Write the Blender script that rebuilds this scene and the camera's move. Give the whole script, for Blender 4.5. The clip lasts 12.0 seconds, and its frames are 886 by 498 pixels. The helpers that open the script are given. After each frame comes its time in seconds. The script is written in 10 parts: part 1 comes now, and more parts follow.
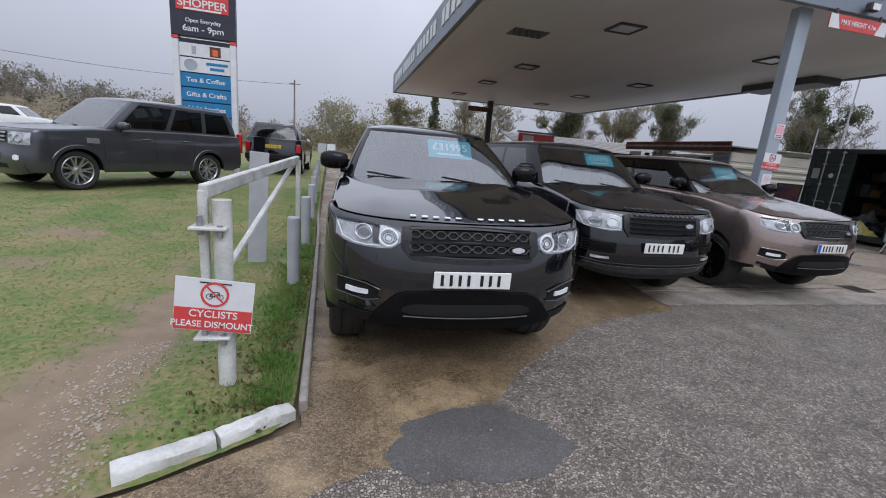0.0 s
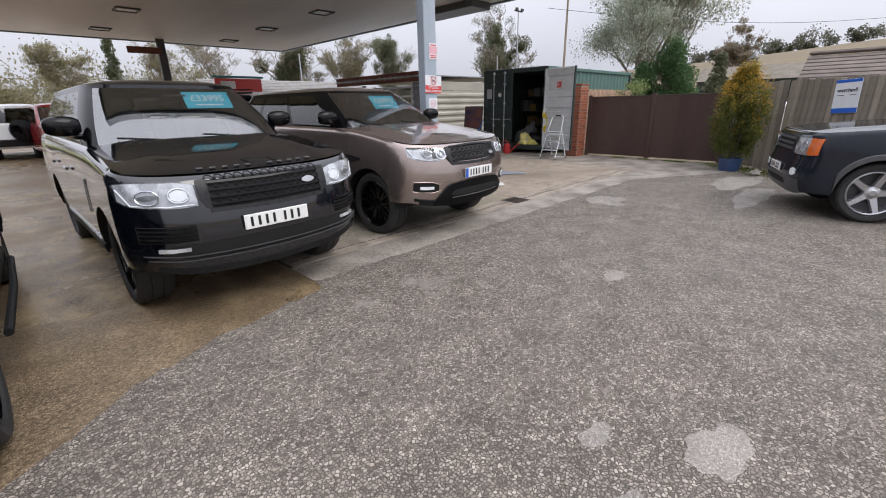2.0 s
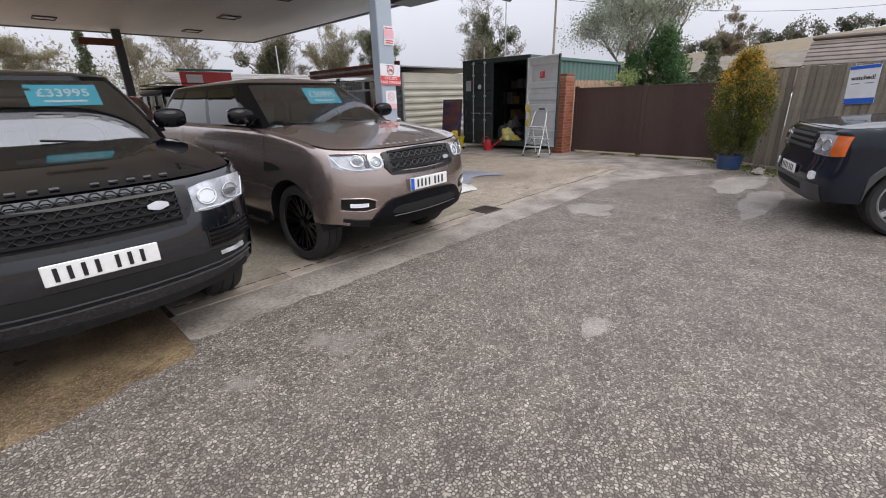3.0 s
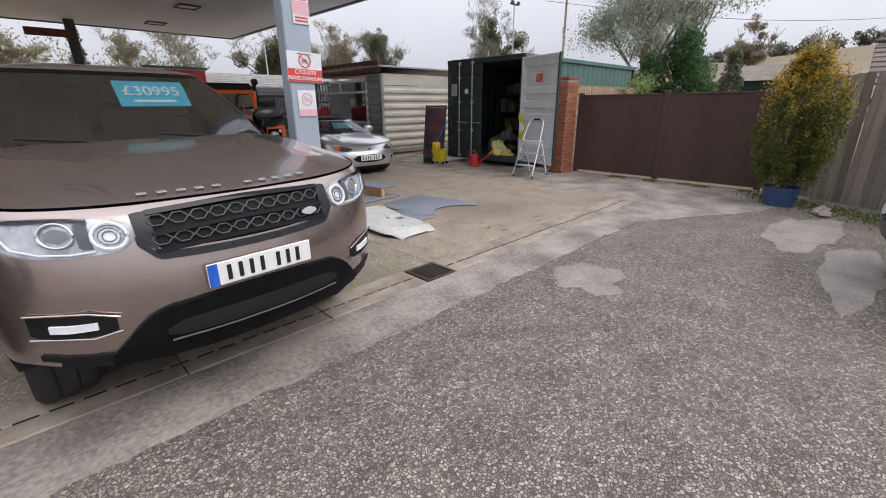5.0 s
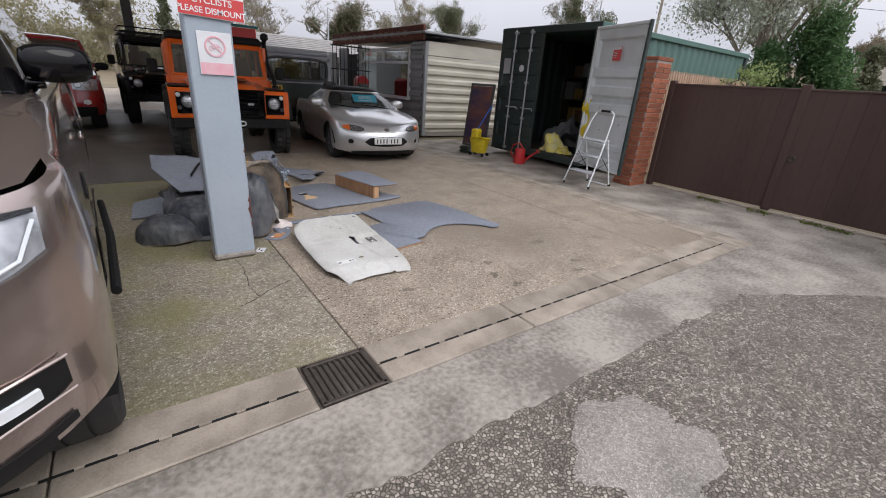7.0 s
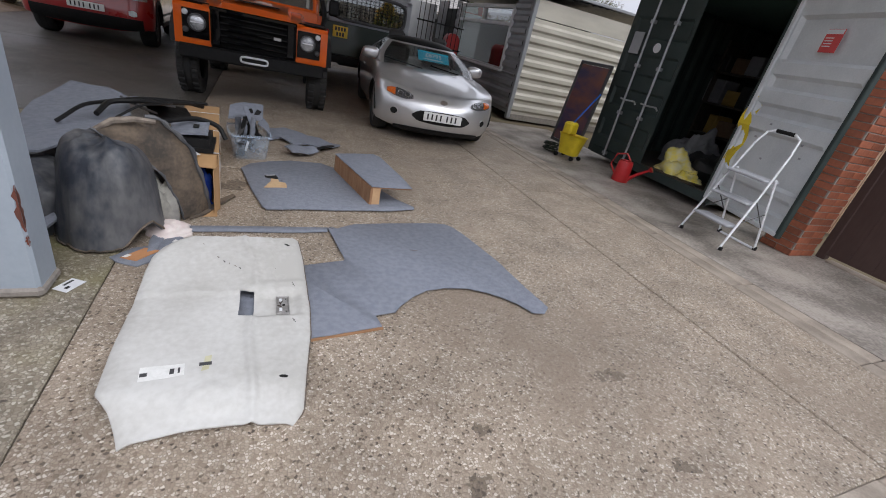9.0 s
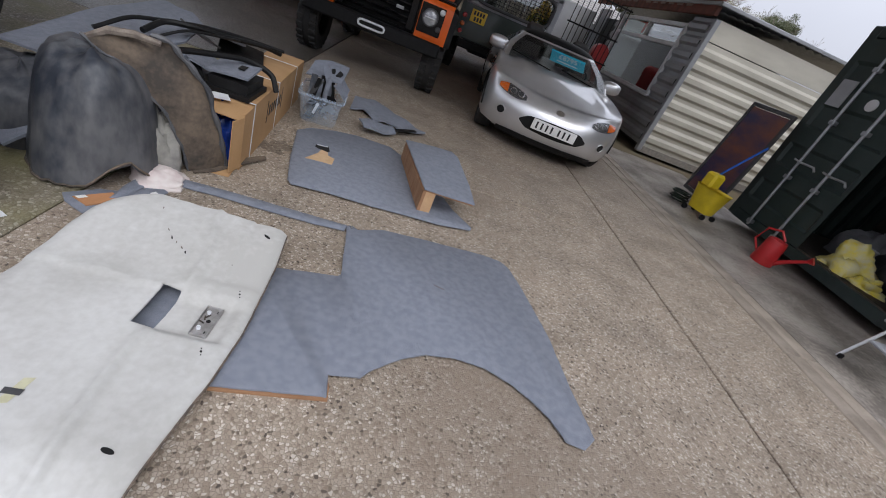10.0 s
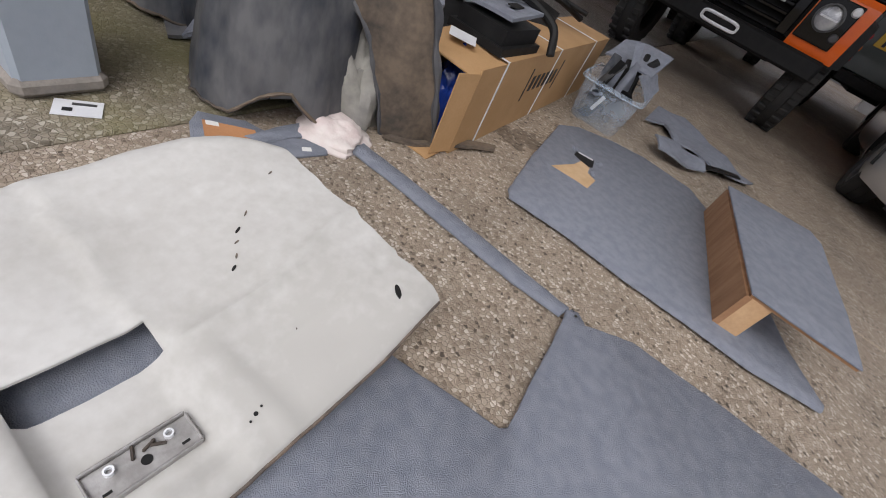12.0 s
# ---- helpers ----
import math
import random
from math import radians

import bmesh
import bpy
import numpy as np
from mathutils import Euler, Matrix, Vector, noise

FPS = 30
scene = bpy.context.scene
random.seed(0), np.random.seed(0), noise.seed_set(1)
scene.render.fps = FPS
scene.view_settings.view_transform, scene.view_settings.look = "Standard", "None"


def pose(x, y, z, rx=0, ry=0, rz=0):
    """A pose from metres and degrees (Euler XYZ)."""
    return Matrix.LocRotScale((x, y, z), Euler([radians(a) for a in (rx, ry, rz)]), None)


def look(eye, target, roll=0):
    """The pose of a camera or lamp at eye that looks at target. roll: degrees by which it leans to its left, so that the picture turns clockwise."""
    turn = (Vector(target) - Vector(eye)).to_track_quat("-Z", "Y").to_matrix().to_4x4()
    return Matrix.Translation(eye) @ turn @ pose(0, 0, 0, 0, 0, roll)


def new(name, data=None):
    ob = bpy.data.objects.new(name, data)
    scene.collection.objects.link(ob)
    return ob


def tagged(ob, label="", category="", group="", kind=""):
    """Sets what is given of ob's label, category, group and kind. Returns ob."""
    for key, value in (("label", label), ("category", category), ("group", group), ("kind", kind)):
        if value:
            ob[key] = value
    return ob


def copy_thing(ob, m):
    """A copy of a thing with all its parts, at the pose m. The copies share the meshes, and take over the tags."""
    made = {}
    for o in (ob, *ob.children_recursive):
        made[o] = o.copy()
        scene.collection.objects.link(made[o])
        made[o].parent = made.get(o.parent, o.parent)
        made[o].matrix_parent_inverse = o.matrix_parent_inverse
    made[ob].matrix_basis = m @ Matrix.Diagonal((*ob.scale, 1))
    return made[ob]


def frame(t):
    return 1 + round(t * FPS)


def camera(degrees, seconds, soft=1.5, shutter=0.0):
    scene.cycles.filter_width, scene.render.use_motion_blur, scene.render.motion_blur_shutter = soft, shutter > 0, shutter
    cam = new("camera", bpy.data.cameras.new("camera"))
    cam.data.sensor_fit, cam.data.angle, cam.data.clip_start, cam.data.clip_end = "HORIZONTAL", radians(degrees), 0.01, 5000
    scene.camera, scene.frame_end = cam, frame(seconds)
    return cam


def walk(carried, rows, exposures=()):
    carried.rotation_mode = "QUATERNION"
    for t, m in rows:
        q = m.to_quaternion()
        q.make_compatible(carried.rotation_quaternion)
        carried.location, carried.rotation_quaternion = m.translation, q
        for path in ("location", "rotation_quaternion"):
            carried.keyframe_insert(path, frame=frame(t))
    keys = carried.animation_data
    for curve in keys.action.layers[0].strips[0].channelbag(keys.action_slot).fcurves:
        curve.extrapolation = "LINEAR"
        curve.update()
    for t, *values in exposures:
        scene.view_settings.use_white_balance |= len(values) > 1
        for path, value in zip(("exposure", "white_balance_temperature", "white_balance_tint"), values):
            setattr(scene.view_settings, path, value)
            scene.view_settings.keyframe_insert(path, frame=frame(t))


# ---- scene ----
cam = camera(92.9, 12.0, 1.0)
PATH = [
    (0, (0.442, -0.007, 1.567), (0.9, 1.887, 1.116), 4.9),
    (0.2, (0.553, 0.154, 1.579), (1.243, 1.959, 1.063), 5.8),
    (0.5, (0.842, 0.199, 1.542), (1.696, 1.916, 0.975), 3.0),
    (1, (1.402, 0.316, 1.534), (2.48, 1.897, 0.952), 1.4),
    (1.5, (1.969, 0.506, 1.522), (3.268, 1.896, 0.904), -0.1),
    (2, (2.539, 0.641, 1.525), (3.868, 1.99, 0.88), -1.2),
    (2.5, (3.075, 0.894, 1.518), (4.407, 2.229, 0.852), -1.0),
    (3, (3.654, 1.045, 1.518), (4.996, 2.366, 0.845), -1.7),
    (3.2, (3.862, 1.138, 1.521), (5.188, 2.476, 0.849), -2.0),
    (4.8, (5.546, 1.928, 1.514), (6.88, 3.27, 0.865), -0.5),
    (5, (5.766, 1.988, 1.499), (7.094, 3.336, 0.85), -0.4),
    (5.5, (6.268, 2.199, 1.484), (7.57, 3.559, 0.809), 0.2),
    (6, (6.734, 2.436, 1.478), (8.024, 3.799, 0.788), 0.5),
    (6.5, (7.172, 2.697, 1.462), (8.328, 4.172, 0.764), 0.8),
    (6.7, (7.339, 2.82, 1.451), (8.484, 4.301, 0.747), 2.6),
    (8.3, (8.684, 4.002, 1.374), (9.656, 5.538, 0.539), 7.7),
    (8.5, (8.836, 4.166, 1.348), (9.74, 5.741, 0.508), 7.6),
    (9, (9.139, 4.552, 1.338), (9.93, 6.164, 0.458), 12.8),
    (9.5, (9.471, 4.885, 1.29), (10.084, 6.546, 0.359), 19.2),
    (10, (9.649, 5.226, 1.243), (10.03, 6.922, 0.253), 23.4),
    (10.5, (9.782, 5.54, 1.226), (9.811, 7.216, 0.136), 23.2),
    (11, (9.785, 5.821, 1.207), (9.483, 7.412, 0.033), 22.4),
    (11.5, (9.654, 6.081, 1.106), (9.2, 7.59, -0.126), 22.4),
    (12, (9.512, 6.266, 0.783), (8.979, 7.687, -0.52), 27.5),
]
walk(cam, [(t, look(eye, target, roll)) for t, eye, target, roll in PATH],
     [(0, 0.1, 6050, 10), (0.4, 0.45, 6150, 10), (1, 0.6, 6150, 10), (1.6, 0.62, 6450, 10), (5, 0.58, 6500, 10), (6.5, 0.55, 6500, 10), (8.5, 0.55, 6400, 10), (10, 0.45, 6250, 10), (11, 0.4, 6150, 10), (11.5, 0.5, 6400, 10), (12, 0.62, 6600, 11)])

# ---- sky and sun: a bright, evenly overcast winter day ----
SUN_EL, SUN_ROT = radians(50), radians(200)
world = bpy.data.worlds.new("overcast_sky")
scene.world = world
world.use_nodes = True
wn, wl = world.node_tree.nodes, world.node_tree.links
sky = wn.new("ShaderNodeTexSky")
sky.sky_type, sky.sun_disc, sky.sun_elevation, sky.sun_rotation = "NISHITA", False, SUN_EL, SUN_ROT
sky.dust_density, sky.air_density, sky.ozone_density = 4.0, 1.0, 1.0
pale = wn.new("ShaderNodeHueSaturation")
pale.inputs["Saturation"].default_value = 0.16
wl.new(sky.outputs[0], pale.inputs["Color"])
coords, cloud, ramp, veil = (wn.new("ShaderNode" + k) for k in ("TexCoord", "TexNoise", "ValToRGB", "MixRGB"))
cloud.inputs["Scale"].default_value, cloud.inputs["Detail"].default_value, cloud.inputs["Roughness"].default_value = 1.6, 4, 0.5
wl.new(coords.outputs["Generated"], cloud.inputs["Vector"])
ramp.color_ramp.elements[0].position, ramp.color_ramp.elements[1].position = 0.3, 0.72
ramp.color_ramp.elements[0].color, ramp.color_ramp.elements[1].color = (5.4, 5.55, 6.3, 1), (7.0, 7.1, 7.85, 1)
wl.new(cloud.outputs["Fac"], ramp.inputs["Fac"])
# an overcast dome is about three times brighter overhead than at the horizon
sep, rise, dome = wn.new("ShaderNodeSeparateXYZ"), wn.new("ShaderNodeMapRange"), wn.new("ShaderNodeMixRGB")
wl.new(coords.outputs["Generated"], sep.inputs[0])
wl.new(sep.outputs["Z"], rise.inputs["Value"])
rise.inputs["To Min"].default_value, rise.inputs["To Max"].default_value = 0.6, 1.9
veil.inputs["Fac"].default_value = 0.88
wl.new(pale.outputs[0], veil.inputs["Color1"])
wl.new(ramp.outputs[0], veil.inputs["Color2"])
dome.blend_type, dome.inputs["Fac"].default_value = "MULTIPLY", 1.0
wl.new(veil.outputs[0], dome.inputs["Color1"])
wl.new(rise.outputs[0], dome.inputs["Color2"])
wl.new(dome.outputs[0], wn["Background"].inputs["Color"])
wn["Background"].inputs["Strength"].default_value = 0.11
sun = new("sun", bpy.data.lights.new("sun", "SUN"))
sun.data.energy, sun.data.angle, sun.data.color = 1.0, radians(40), (1.0, 0.97, 0.93)
sun.rotation_euler = Euler((radians(40), 0, radians(20)))

# ---- materials ----
def mat(name, c1, c2=None, scale=8.0, rough=0.6, bump=0.0, fine=120.0, metal=0.0, coat=0.0, rvar=0.1, spread=0.35, per_object=0.0, stretch=None, spec=0.5, coat_ior=1.5):
    """A principled material: two colours blended by noise at two scales, uneven gloss, fine relief."""
    m = bpy.data.materials.new(name)
    m.use_nodes = True
    n, l = m.node_tree.nodes, m.node_tree.links
    b = n["Principled BSDF"]
    c2 = c2 or tuple(0.8 * v for v in c1)
    tc = n.new("ShaderNodeTexCoord")
    vec = tc.outputs["Object"]
    if stretch:
        mp = n.new("ShaderNodeMapping")
        mp.inputs["Scale"].default_value = stretch
        l.new(vec, mp.inputs["Vector"])
        vec = mp.outputs[0]
    big, small, add, rmp = n.new("ShaderNodeTexNoise"), n.new("ShaderNodeTexNoise"), n.new("ShaderNodeMath"), n.new("ShaderNodeMapRange")
    big.inputs["Scale"].default_value, big.inputs["Detail"].default_value = scale, 6
    small.inputs["Scale"].default_value, small.inputs["Detail"].default_value = fine, 3
    l.new(vec, big.inputs["Vector"]), l.new(vec, small.inputs["Vector"])
    add.operation = "MULTIPLY_ADD"
    add.inputs[1].default_value = spread
    l.new(small.outputs["Fac"], add.inputs[0]), l.new(big.outputs["Fac"], add.inputs[2])
    rmp.inputs["From Min"].default_value, rmp.inputs["From Max"].default_value = 0.35 + spread * 0.5, 0.65 + spread * 0.5
    l.new(add.outputs[0], rmp.inputs["Value"])
    mix = n.new("ShaderNodeMix")
    mix.data_type = "RGBA"
    mix.inputs["A"].default_value, mix.inputs["B"].default_value = (*c1, 1), (*c2, 1)
    l.new(rmp.outputs[0], mix.inputs["Factor"])
    out = mix.outputs["Result"]
    if per_object:
        info, hsv, mr = n.new("ShaderNodeObjectInfo"), n.new("ShaderNodeHueSaturation"), n.new("ShaderNodeMapRange")
        mr.inputs["To Min"].default_value, mr.inputs["To Max"].default_value = 1 - per_object, 1 + per_object
        l.new(info.outputs["Random"], mr.inputs["Value"]), l.new(mr.outputs[0], hsv.inputs["Value"]), l.new(out, hsv.inputs["Color"])
        out = hsv.outputs[0]
    l.new(out, b.inputs["Base Color"])
    rr = n.new("ShaderNodeMapRange")
    rr.inputs["To Min"].default_value, rr.inputs["To Max"].default_value = max(0.02, rough - rvar), min(1, rough + rvar)
    l.new(big.outputs["Fac"], rr.inputs["Value"]), l.new(rr.outputs[0], b.inputs["Roughness"])
    b.inputs["Metallic"].default_value, b.inputs["Coat Weight"].default_value, b.inputs["Coat Roughness"].default_value = metal, coat, 0.04
    b.inputs["Specular IOR Level"].default_value, b.inputs["Coat IOR"].default_value = spec, coat_ior
    if bump:
        bp = n.new("ShaderNodeBump")
        bp.inputs["Strength"].default_value, bp.inputs["Distance"].default_value = bump, 0.01
        l.new(add.outputs[0], bp.inputs["Height"]), l.new(bp.outputs[0], b.inputs["Normal"])
    return m


def glass(name, tint, face=0.05, rough=0.0):
    """A thin pane: clear or tinted, with mirror gloss that grows at grazing angles; face: the gloss seen square on."""
    m = bpy.data.materials.new(name)
    m.use_nodes = True
    n, l = m.node_tree.nodes, m.node_tree.links
    n.remove(n["Principled BSDF"])
    lw, po, ma, tr, gl, mx = (n.new("ShaderNode" + k) for k in ("LayerWeight", "Math", "Math", "BsdfTransparent", "BsdfGlossy", "MixShader"))
    po.operation, po.inputs[1].default_value = "POWER", 4.0
    ma.operation, ma.inputs[1].default_value, ma.inputs[2].default_value = "MULTIPLY_ADD", 1 - face, face
    l.new(lw.outputs["Facing"], po.inputs[0]), l.new(po.outputs[0], ma.inputs[0])
    tr.inputs["Color"].default_value = (*tint, 1)
    gl.inputs["Roughness"].default_value = rough
    l.new(ma.outputs[0], mx.inputs[0]), l.new(tr.outputs[0], mx.inputs[1]), l.new(gl.outputs[0], mx.inputs[2])
    l.new(mx.outputs[0], n["Material Output"].inputs["Surface"])
    return m


def chips(name, dark, stones, scale, patch=None, bump=0.8, rough=0.75, wet=0.0, lo=0.25, hi=0.5):
    """Bound aggregate: pale and dark stones in a dark or pale matrix, with worn and damp areas."""
    m = bpy.data.materials.new(name)
    m.use_nodes = True
    n, l = m.node_tree.nodes, m.node_tree.links
    b = n["Principled BSDF"]
    tc, warp, vor, col, rm, sm, big, mixw = (n.new("ShaderNode" + k) for k in ("TexCoord", "TexNoise", "TexVoronoi", "TexVoronoi", "ValToRGB", "ValToRGB", "TexNoise", "Mix"))
    mid, add = n.new("ShaderNodeTexNoise"), n.new("ShaderNodeVectorMath")
    warp.inputs["Scale"].default_value = scale * 0.9
    sc = n.new("ShaderNodeVectorMath")
    sc.operation, sc.inputs["Scale"].default_value = "SCALE", 0.8 / scale
    l.new(tc.outputs["Object"], warp.inputs["Vector"]), l.new(warp.outputs["Color"], sc.inputs[0])
    l.new(tc.outputs["Object"], add.inputs[0]), l.new(sc.outputs[0], add.inputs[1])
    for v in (vor, col):
        v.inputs["Scale"].default_value = scale
        l.new(add.outputs[0], v.inputs["Vector"])
    vor.feature = "DISTANCE_TO_EDGE"
    rm.color_ramp.elements[0].position, rm.color_ramp.elements[1].position = 0.03, 0.16
    l.new(vor.outputs["Distance"], rm.inputs["Fac"])
    sep = n.new("ShaderNodeSeparateColor")
    l.new(col.outputs["Color"], sep.inputs["Color"])
    while len(sm.color_ramp.elements) < len(stones):
        sm.color_ramp.elements.new(0.5)
    for i, (pos, c) in enumerate(stones):
        sm.color_ramp.elements[i].position, sm.color_ramp.elements[i].color = pos, (*c, 1)
    l.new(sep.outputs[0], sm.inputs["Fac"])
    big.inputs["Scale"].default_value, big.inputs["Detail"].default_value = 0.45, 5
    mid.inputs["Scale"].default_value, mid.inputs["Detail"].default_value = 3.2, 8
    l.new(tc.outputs["Object"], big.inputs["Vector"]), l.new(tc.outputs["Object"], mid.inputs["Vector"])
    mixw.data_type = "RGBA"
    mixw.inputs["A"].default_value = (*dark, 1)
    l.new(rm.outputs[0], mixw.inputs["Factor"]), l.new(sm.outputs[0], mixw.inputs["B"])
    out = mixw.outputs["Result"]
    if patch:
        pm, pr, pa = n.new("ShaderNodeMix"), n.new("ShaderNodeMapRange"), n.new("ShaderNodeMath")
        pm.data_type = "RGBA"
        pm.inputs["B"].default_value = (*patch, 1)
        pa.operation = "MULTIPLY_ADD"
        pa.inputs[1].default_value = 0.6
        l.new(mid.outputs["Fac"], pa.inputs[0]), l.new(big.outputs["Fac"], pa.inputs[2])
        pr.inputs["From Min"].default_value, pr.inputs["From Max"].default_value = 0.55 + lo, 0.55 + hi
        pr.inputs["To Max"].default_value = 0.75
        l.new(pa.outputs[0], pr.inputs["Value"]), l.new(pr.outputs[0], pm.inputs["Factor"]), l.new(out, pm.inputs["A"])
        out = pm.outputs["Result"]
    hs, vr = n.new("ShaderNodeHueSaturation"), n.new("ShaderNodeMapRange")
    vr.inputs["From Min"].default_value, vr.inputs["From Max"].default_value = 0.3, 0.7
    vr.inputs["To Min"].default_value, vr.inputs["To Max"].default_value = 0.78, 1.18
    l.new(mid.outputs["Fac"], vr.inputs["Value"]), l.new(vr.outputs[0], hs.inputs["Value"]), l.new(out, hs.inputs["Color"])
    l.new(hs.outputs[0], b.inputs["Base Color"])
    rr = n.new("ShaderNodeMapRange")
    rr.inputs["From Min"].default_value, rr.inputs["From Max"].default_value = 0.4, 0.62
    rr.inputs["To Min"].default_value, rr.inputs["To Max"].default_value = rough, max(0.08, rough - wet)
    l.new(big.outputs["Fac"], rr.inputs["Value"]), l.new(rr.outputs[0], b.inputs["Roughness"])
    bp = n.new("ShaderNodeBump")
    bp.inputs["Strength"].default_value, bp.inputs["Distance"].default_value = bump, 0.4 / scale
    l.new(rm.outputs[0], bp.inputs["Height"]), l.new(bp.outputs[0], b.inputs["Normal"])
    return m


BLACK_PAINT = mat("black_car_paint", (0.002, 0.0025, 0.005), (0.003, 0.004, 0.007), 3, 0.09, rvar=0.02, spec=0.6, coat=1.0)
BRONZE_PAINT = mat("bronze_metallic_paint", (0.4, 0.325, 0.295), (0.365, 0.295, 0.27), 3, 0.24, metal=0.85, coat=1.0, rvar=0.04)
GREY_PAINT = mat("grey_metallic_paint", (0.065, 0.068, 0.078), (0.055, 0.058, 0.068), 3, 0.3, metal=0.5, coat=1.0, rvar=0.04)
NAVY_PAINT = mat("dark_navy_paint", (0.012, 0.015, 0.024), (0.016, 0.018, 0.026), 3, 0.35, coat=1.0, rvar=0.04, spec=0.0, coat_ior=1.42)
SILVER_PAINT = mat("silver_metallic_paint", (0.66, 0.66, 0.67), (0.6, 0.6, 0.61), 3, 0.3, metal=0.7, coat=1.0, rvar=0.04)
ORANGE_PAINT = mat("orange_car_paint", (0.85, 0.14, 0.008), (0.75, 0.115, 0.006), 3, 0.3, coat=1.0, rvar=0.05)
GREEN_PAINT = mat("dark_green_paint", (0.012, 0.024, 0.017), (0.02, 0.03, 0.022), 3, 0.35, coat=0.6, rvar=0.05)
RED_PAINT = mat("red_car_paint", (0.35, 0.012, 0.014), (0.28, 0.01, 0.012), 3, 0.3, coat=1.0)
WHITE_PAINT = mat("white_car_paint", (0.75, 0.75, 0.75), (0.68, 0.68, 0.68), 3, 0.3, coat=1.0)
BLACK_TRIM = mat("black_plastic_trim", (0.009, 0.009, 0.01), (0.014, 0.014, 0.014), 20, 0.55, bump=0.1, fine=400, spec=0.22)
DARK_TRIM = mat("satin_dark_trim", (0.006, 0.006, 0.007), (0.009, 0.009, 0.01), 20, 0.55, bump=0.05, spec=0.08)
FRAME_TRIM = mat("dark_grille_frame", (0.018, 0.018, 0.02), (0.024, 0.024, 0.026), 20, 0.3, spec=0.3)
GREY_TRIM = mat("dark_grey_trim", (0.05, 0.05, 0.053), (0.065, 0.065, 0.068), 20, 0.45, bump=0.05)
GLOSS_BLACK = mat("gloss_black_trim", (0.004, 0.004, 0.005), None, 5, 0.3, coat=0.8, rvar=0.04, spec=0.0, coat_ior=1.4)
RUBBER = mat("tyre_rubber", (0.017, 0.017, 0.018), (0.03, 0.028, 0.026), 14, 0.8, bump=0.3, fine=160)
SILVER = mat("silver_alloy", (0.55, 0.55, 0.57), (0.48, 0.48, 0.5), 8, 0.3, metal=0.9)
CHROME = mat("chrome", (0.72, 0.72, 0.74), None, 8, 0.1, metal=1.0, rvar=0.03)
LAMP_RING = mat("frosted_light_ring", (0.85, 0.87, 0.9), (0.75, 0.77, 0.8), 20, 0.25)
LAMP_MID = mat("lamp_projector", (0.2, 0.205, 0.215), (0.15, 0.155, 0.165), 20, 0.2, metal=0.4)
LAMP_GREY = mat("lamp_housing", (0.72, 0.73, 0.76), (0.34, 0.345, 0.36), 9, 0.25, metal=0.4, fine=30)
LAMP_WHITE = mat("lamp_white", (0.85, 0.87, 0.9), None, 20, 0.2)
LAMP_ORANGE = mat("lamp_orange", (0.8, 0.16, 0.02), None, 20, 0.2, coat=0.8)
LAMP_RED = mat("lamp_red", (0.5, 0.01, 0.012), None, 20, 0.2, coat=0.8)
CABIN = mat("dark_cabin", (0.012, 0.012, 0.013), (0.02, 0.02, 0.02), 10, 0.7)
SEAT = mat("grey_seat", (0.05, 0.048, 0.047), (0.035, 0.034, 0.033), 10, 0.6)
CLEAR = glass("clear_lens", (0.95, 0.96, 0.97), 0.04)
SCREEN = glass("windscreen_glass", (0.66, 0.71, 0.71), 0.3)
TINTED = glass("tinted_side_glass", (0.12, 0.13, 0.13), 0.08)
PLATE_WHITE = mat("plate_white", (0.78, 0.78, 0.76), (0.72, 0.72, 0.70), 30, 0.35)
PLATE_YELLOW = mat("plate_yellow", (0.78, 0.52, 0.03), (0.7, 0.47, 0.03), 30, 0.35)
INK = mat("black_ink", (0.01, 0.01, 0.012), None, 30, 0.5)
BLUE_BAND = mat("blue_band", (0.02, 0.12, 0.55), None, 30, 0.4)
PRICE_BLUE = mat("price_card_blue", (0.025, 0.45, 0.62), (0.02, 0.41, 0.57), 10, 0.4)
WHITE_INK = mat("white_ink", (0.8, 0.82, 0.84), None, 30, 0.5)
RED_SIGN = mat("red_sign_print", (0.62, 0.06, 0.06), (0.56, 0.06, 0.06), 10, 0.4)
PINK_FADED = mat("sun_faded_pink_print", (0.72, 0.36, 0.42), (0.72, 0.45, 0.5), 12, 0.5)
WHITE_SIGN = mat("white_sign_sheet", (0.72, 0.73, 0.75), (0.65, 0.66, 0.69), 6, 0.4)
WHITE_POST = mat("worn_white_paint", (0.62, 0.62, 0.6), (0.42, 0.42, 0.39), 7, 0.6, bump=0.25, fine=60)
GREY_POST = mat("grey_painted_post", (0.42, 0.43, 0.46), (0.36, 0.37, 0.4), 5, 0.5, bump=0.1)
PILLAR_BLUE = mat("pale_blue_grey_paint", (0.36, 0.41, 0.47), (0.32, 0.37, 0.43), 2.5, 0.5, bump=0.15, fine=40)
CANOPY_WHITE = mat("canopy_lining", (0.82, 0.79, 0.77), (0.7, 0.68, 0.66), 0.6, 0.5, stretch=(1, 0.15, 1))
FASCIA = mat("grey_fascia", (0.20, 0.23, 0.28), (0.18, 0.21, 0.26), 1.5, 0.45)
ASPHALT = chips("worn_tarmac", (0.1, 0.083, 0.068), [(0.0, (0.125, 0.105, 0.088)), (0.3, (0.225, 0.193, 0.163)), (0.7, (0.30, 0.26, 0.22)), (0.94, (0.44, 0.39, 0.335))], 58, patch=(0.26, 0.232, 0.205), bump=0.9, rough=0.8, wet=0.35, lo=0.42, hi=0.5)
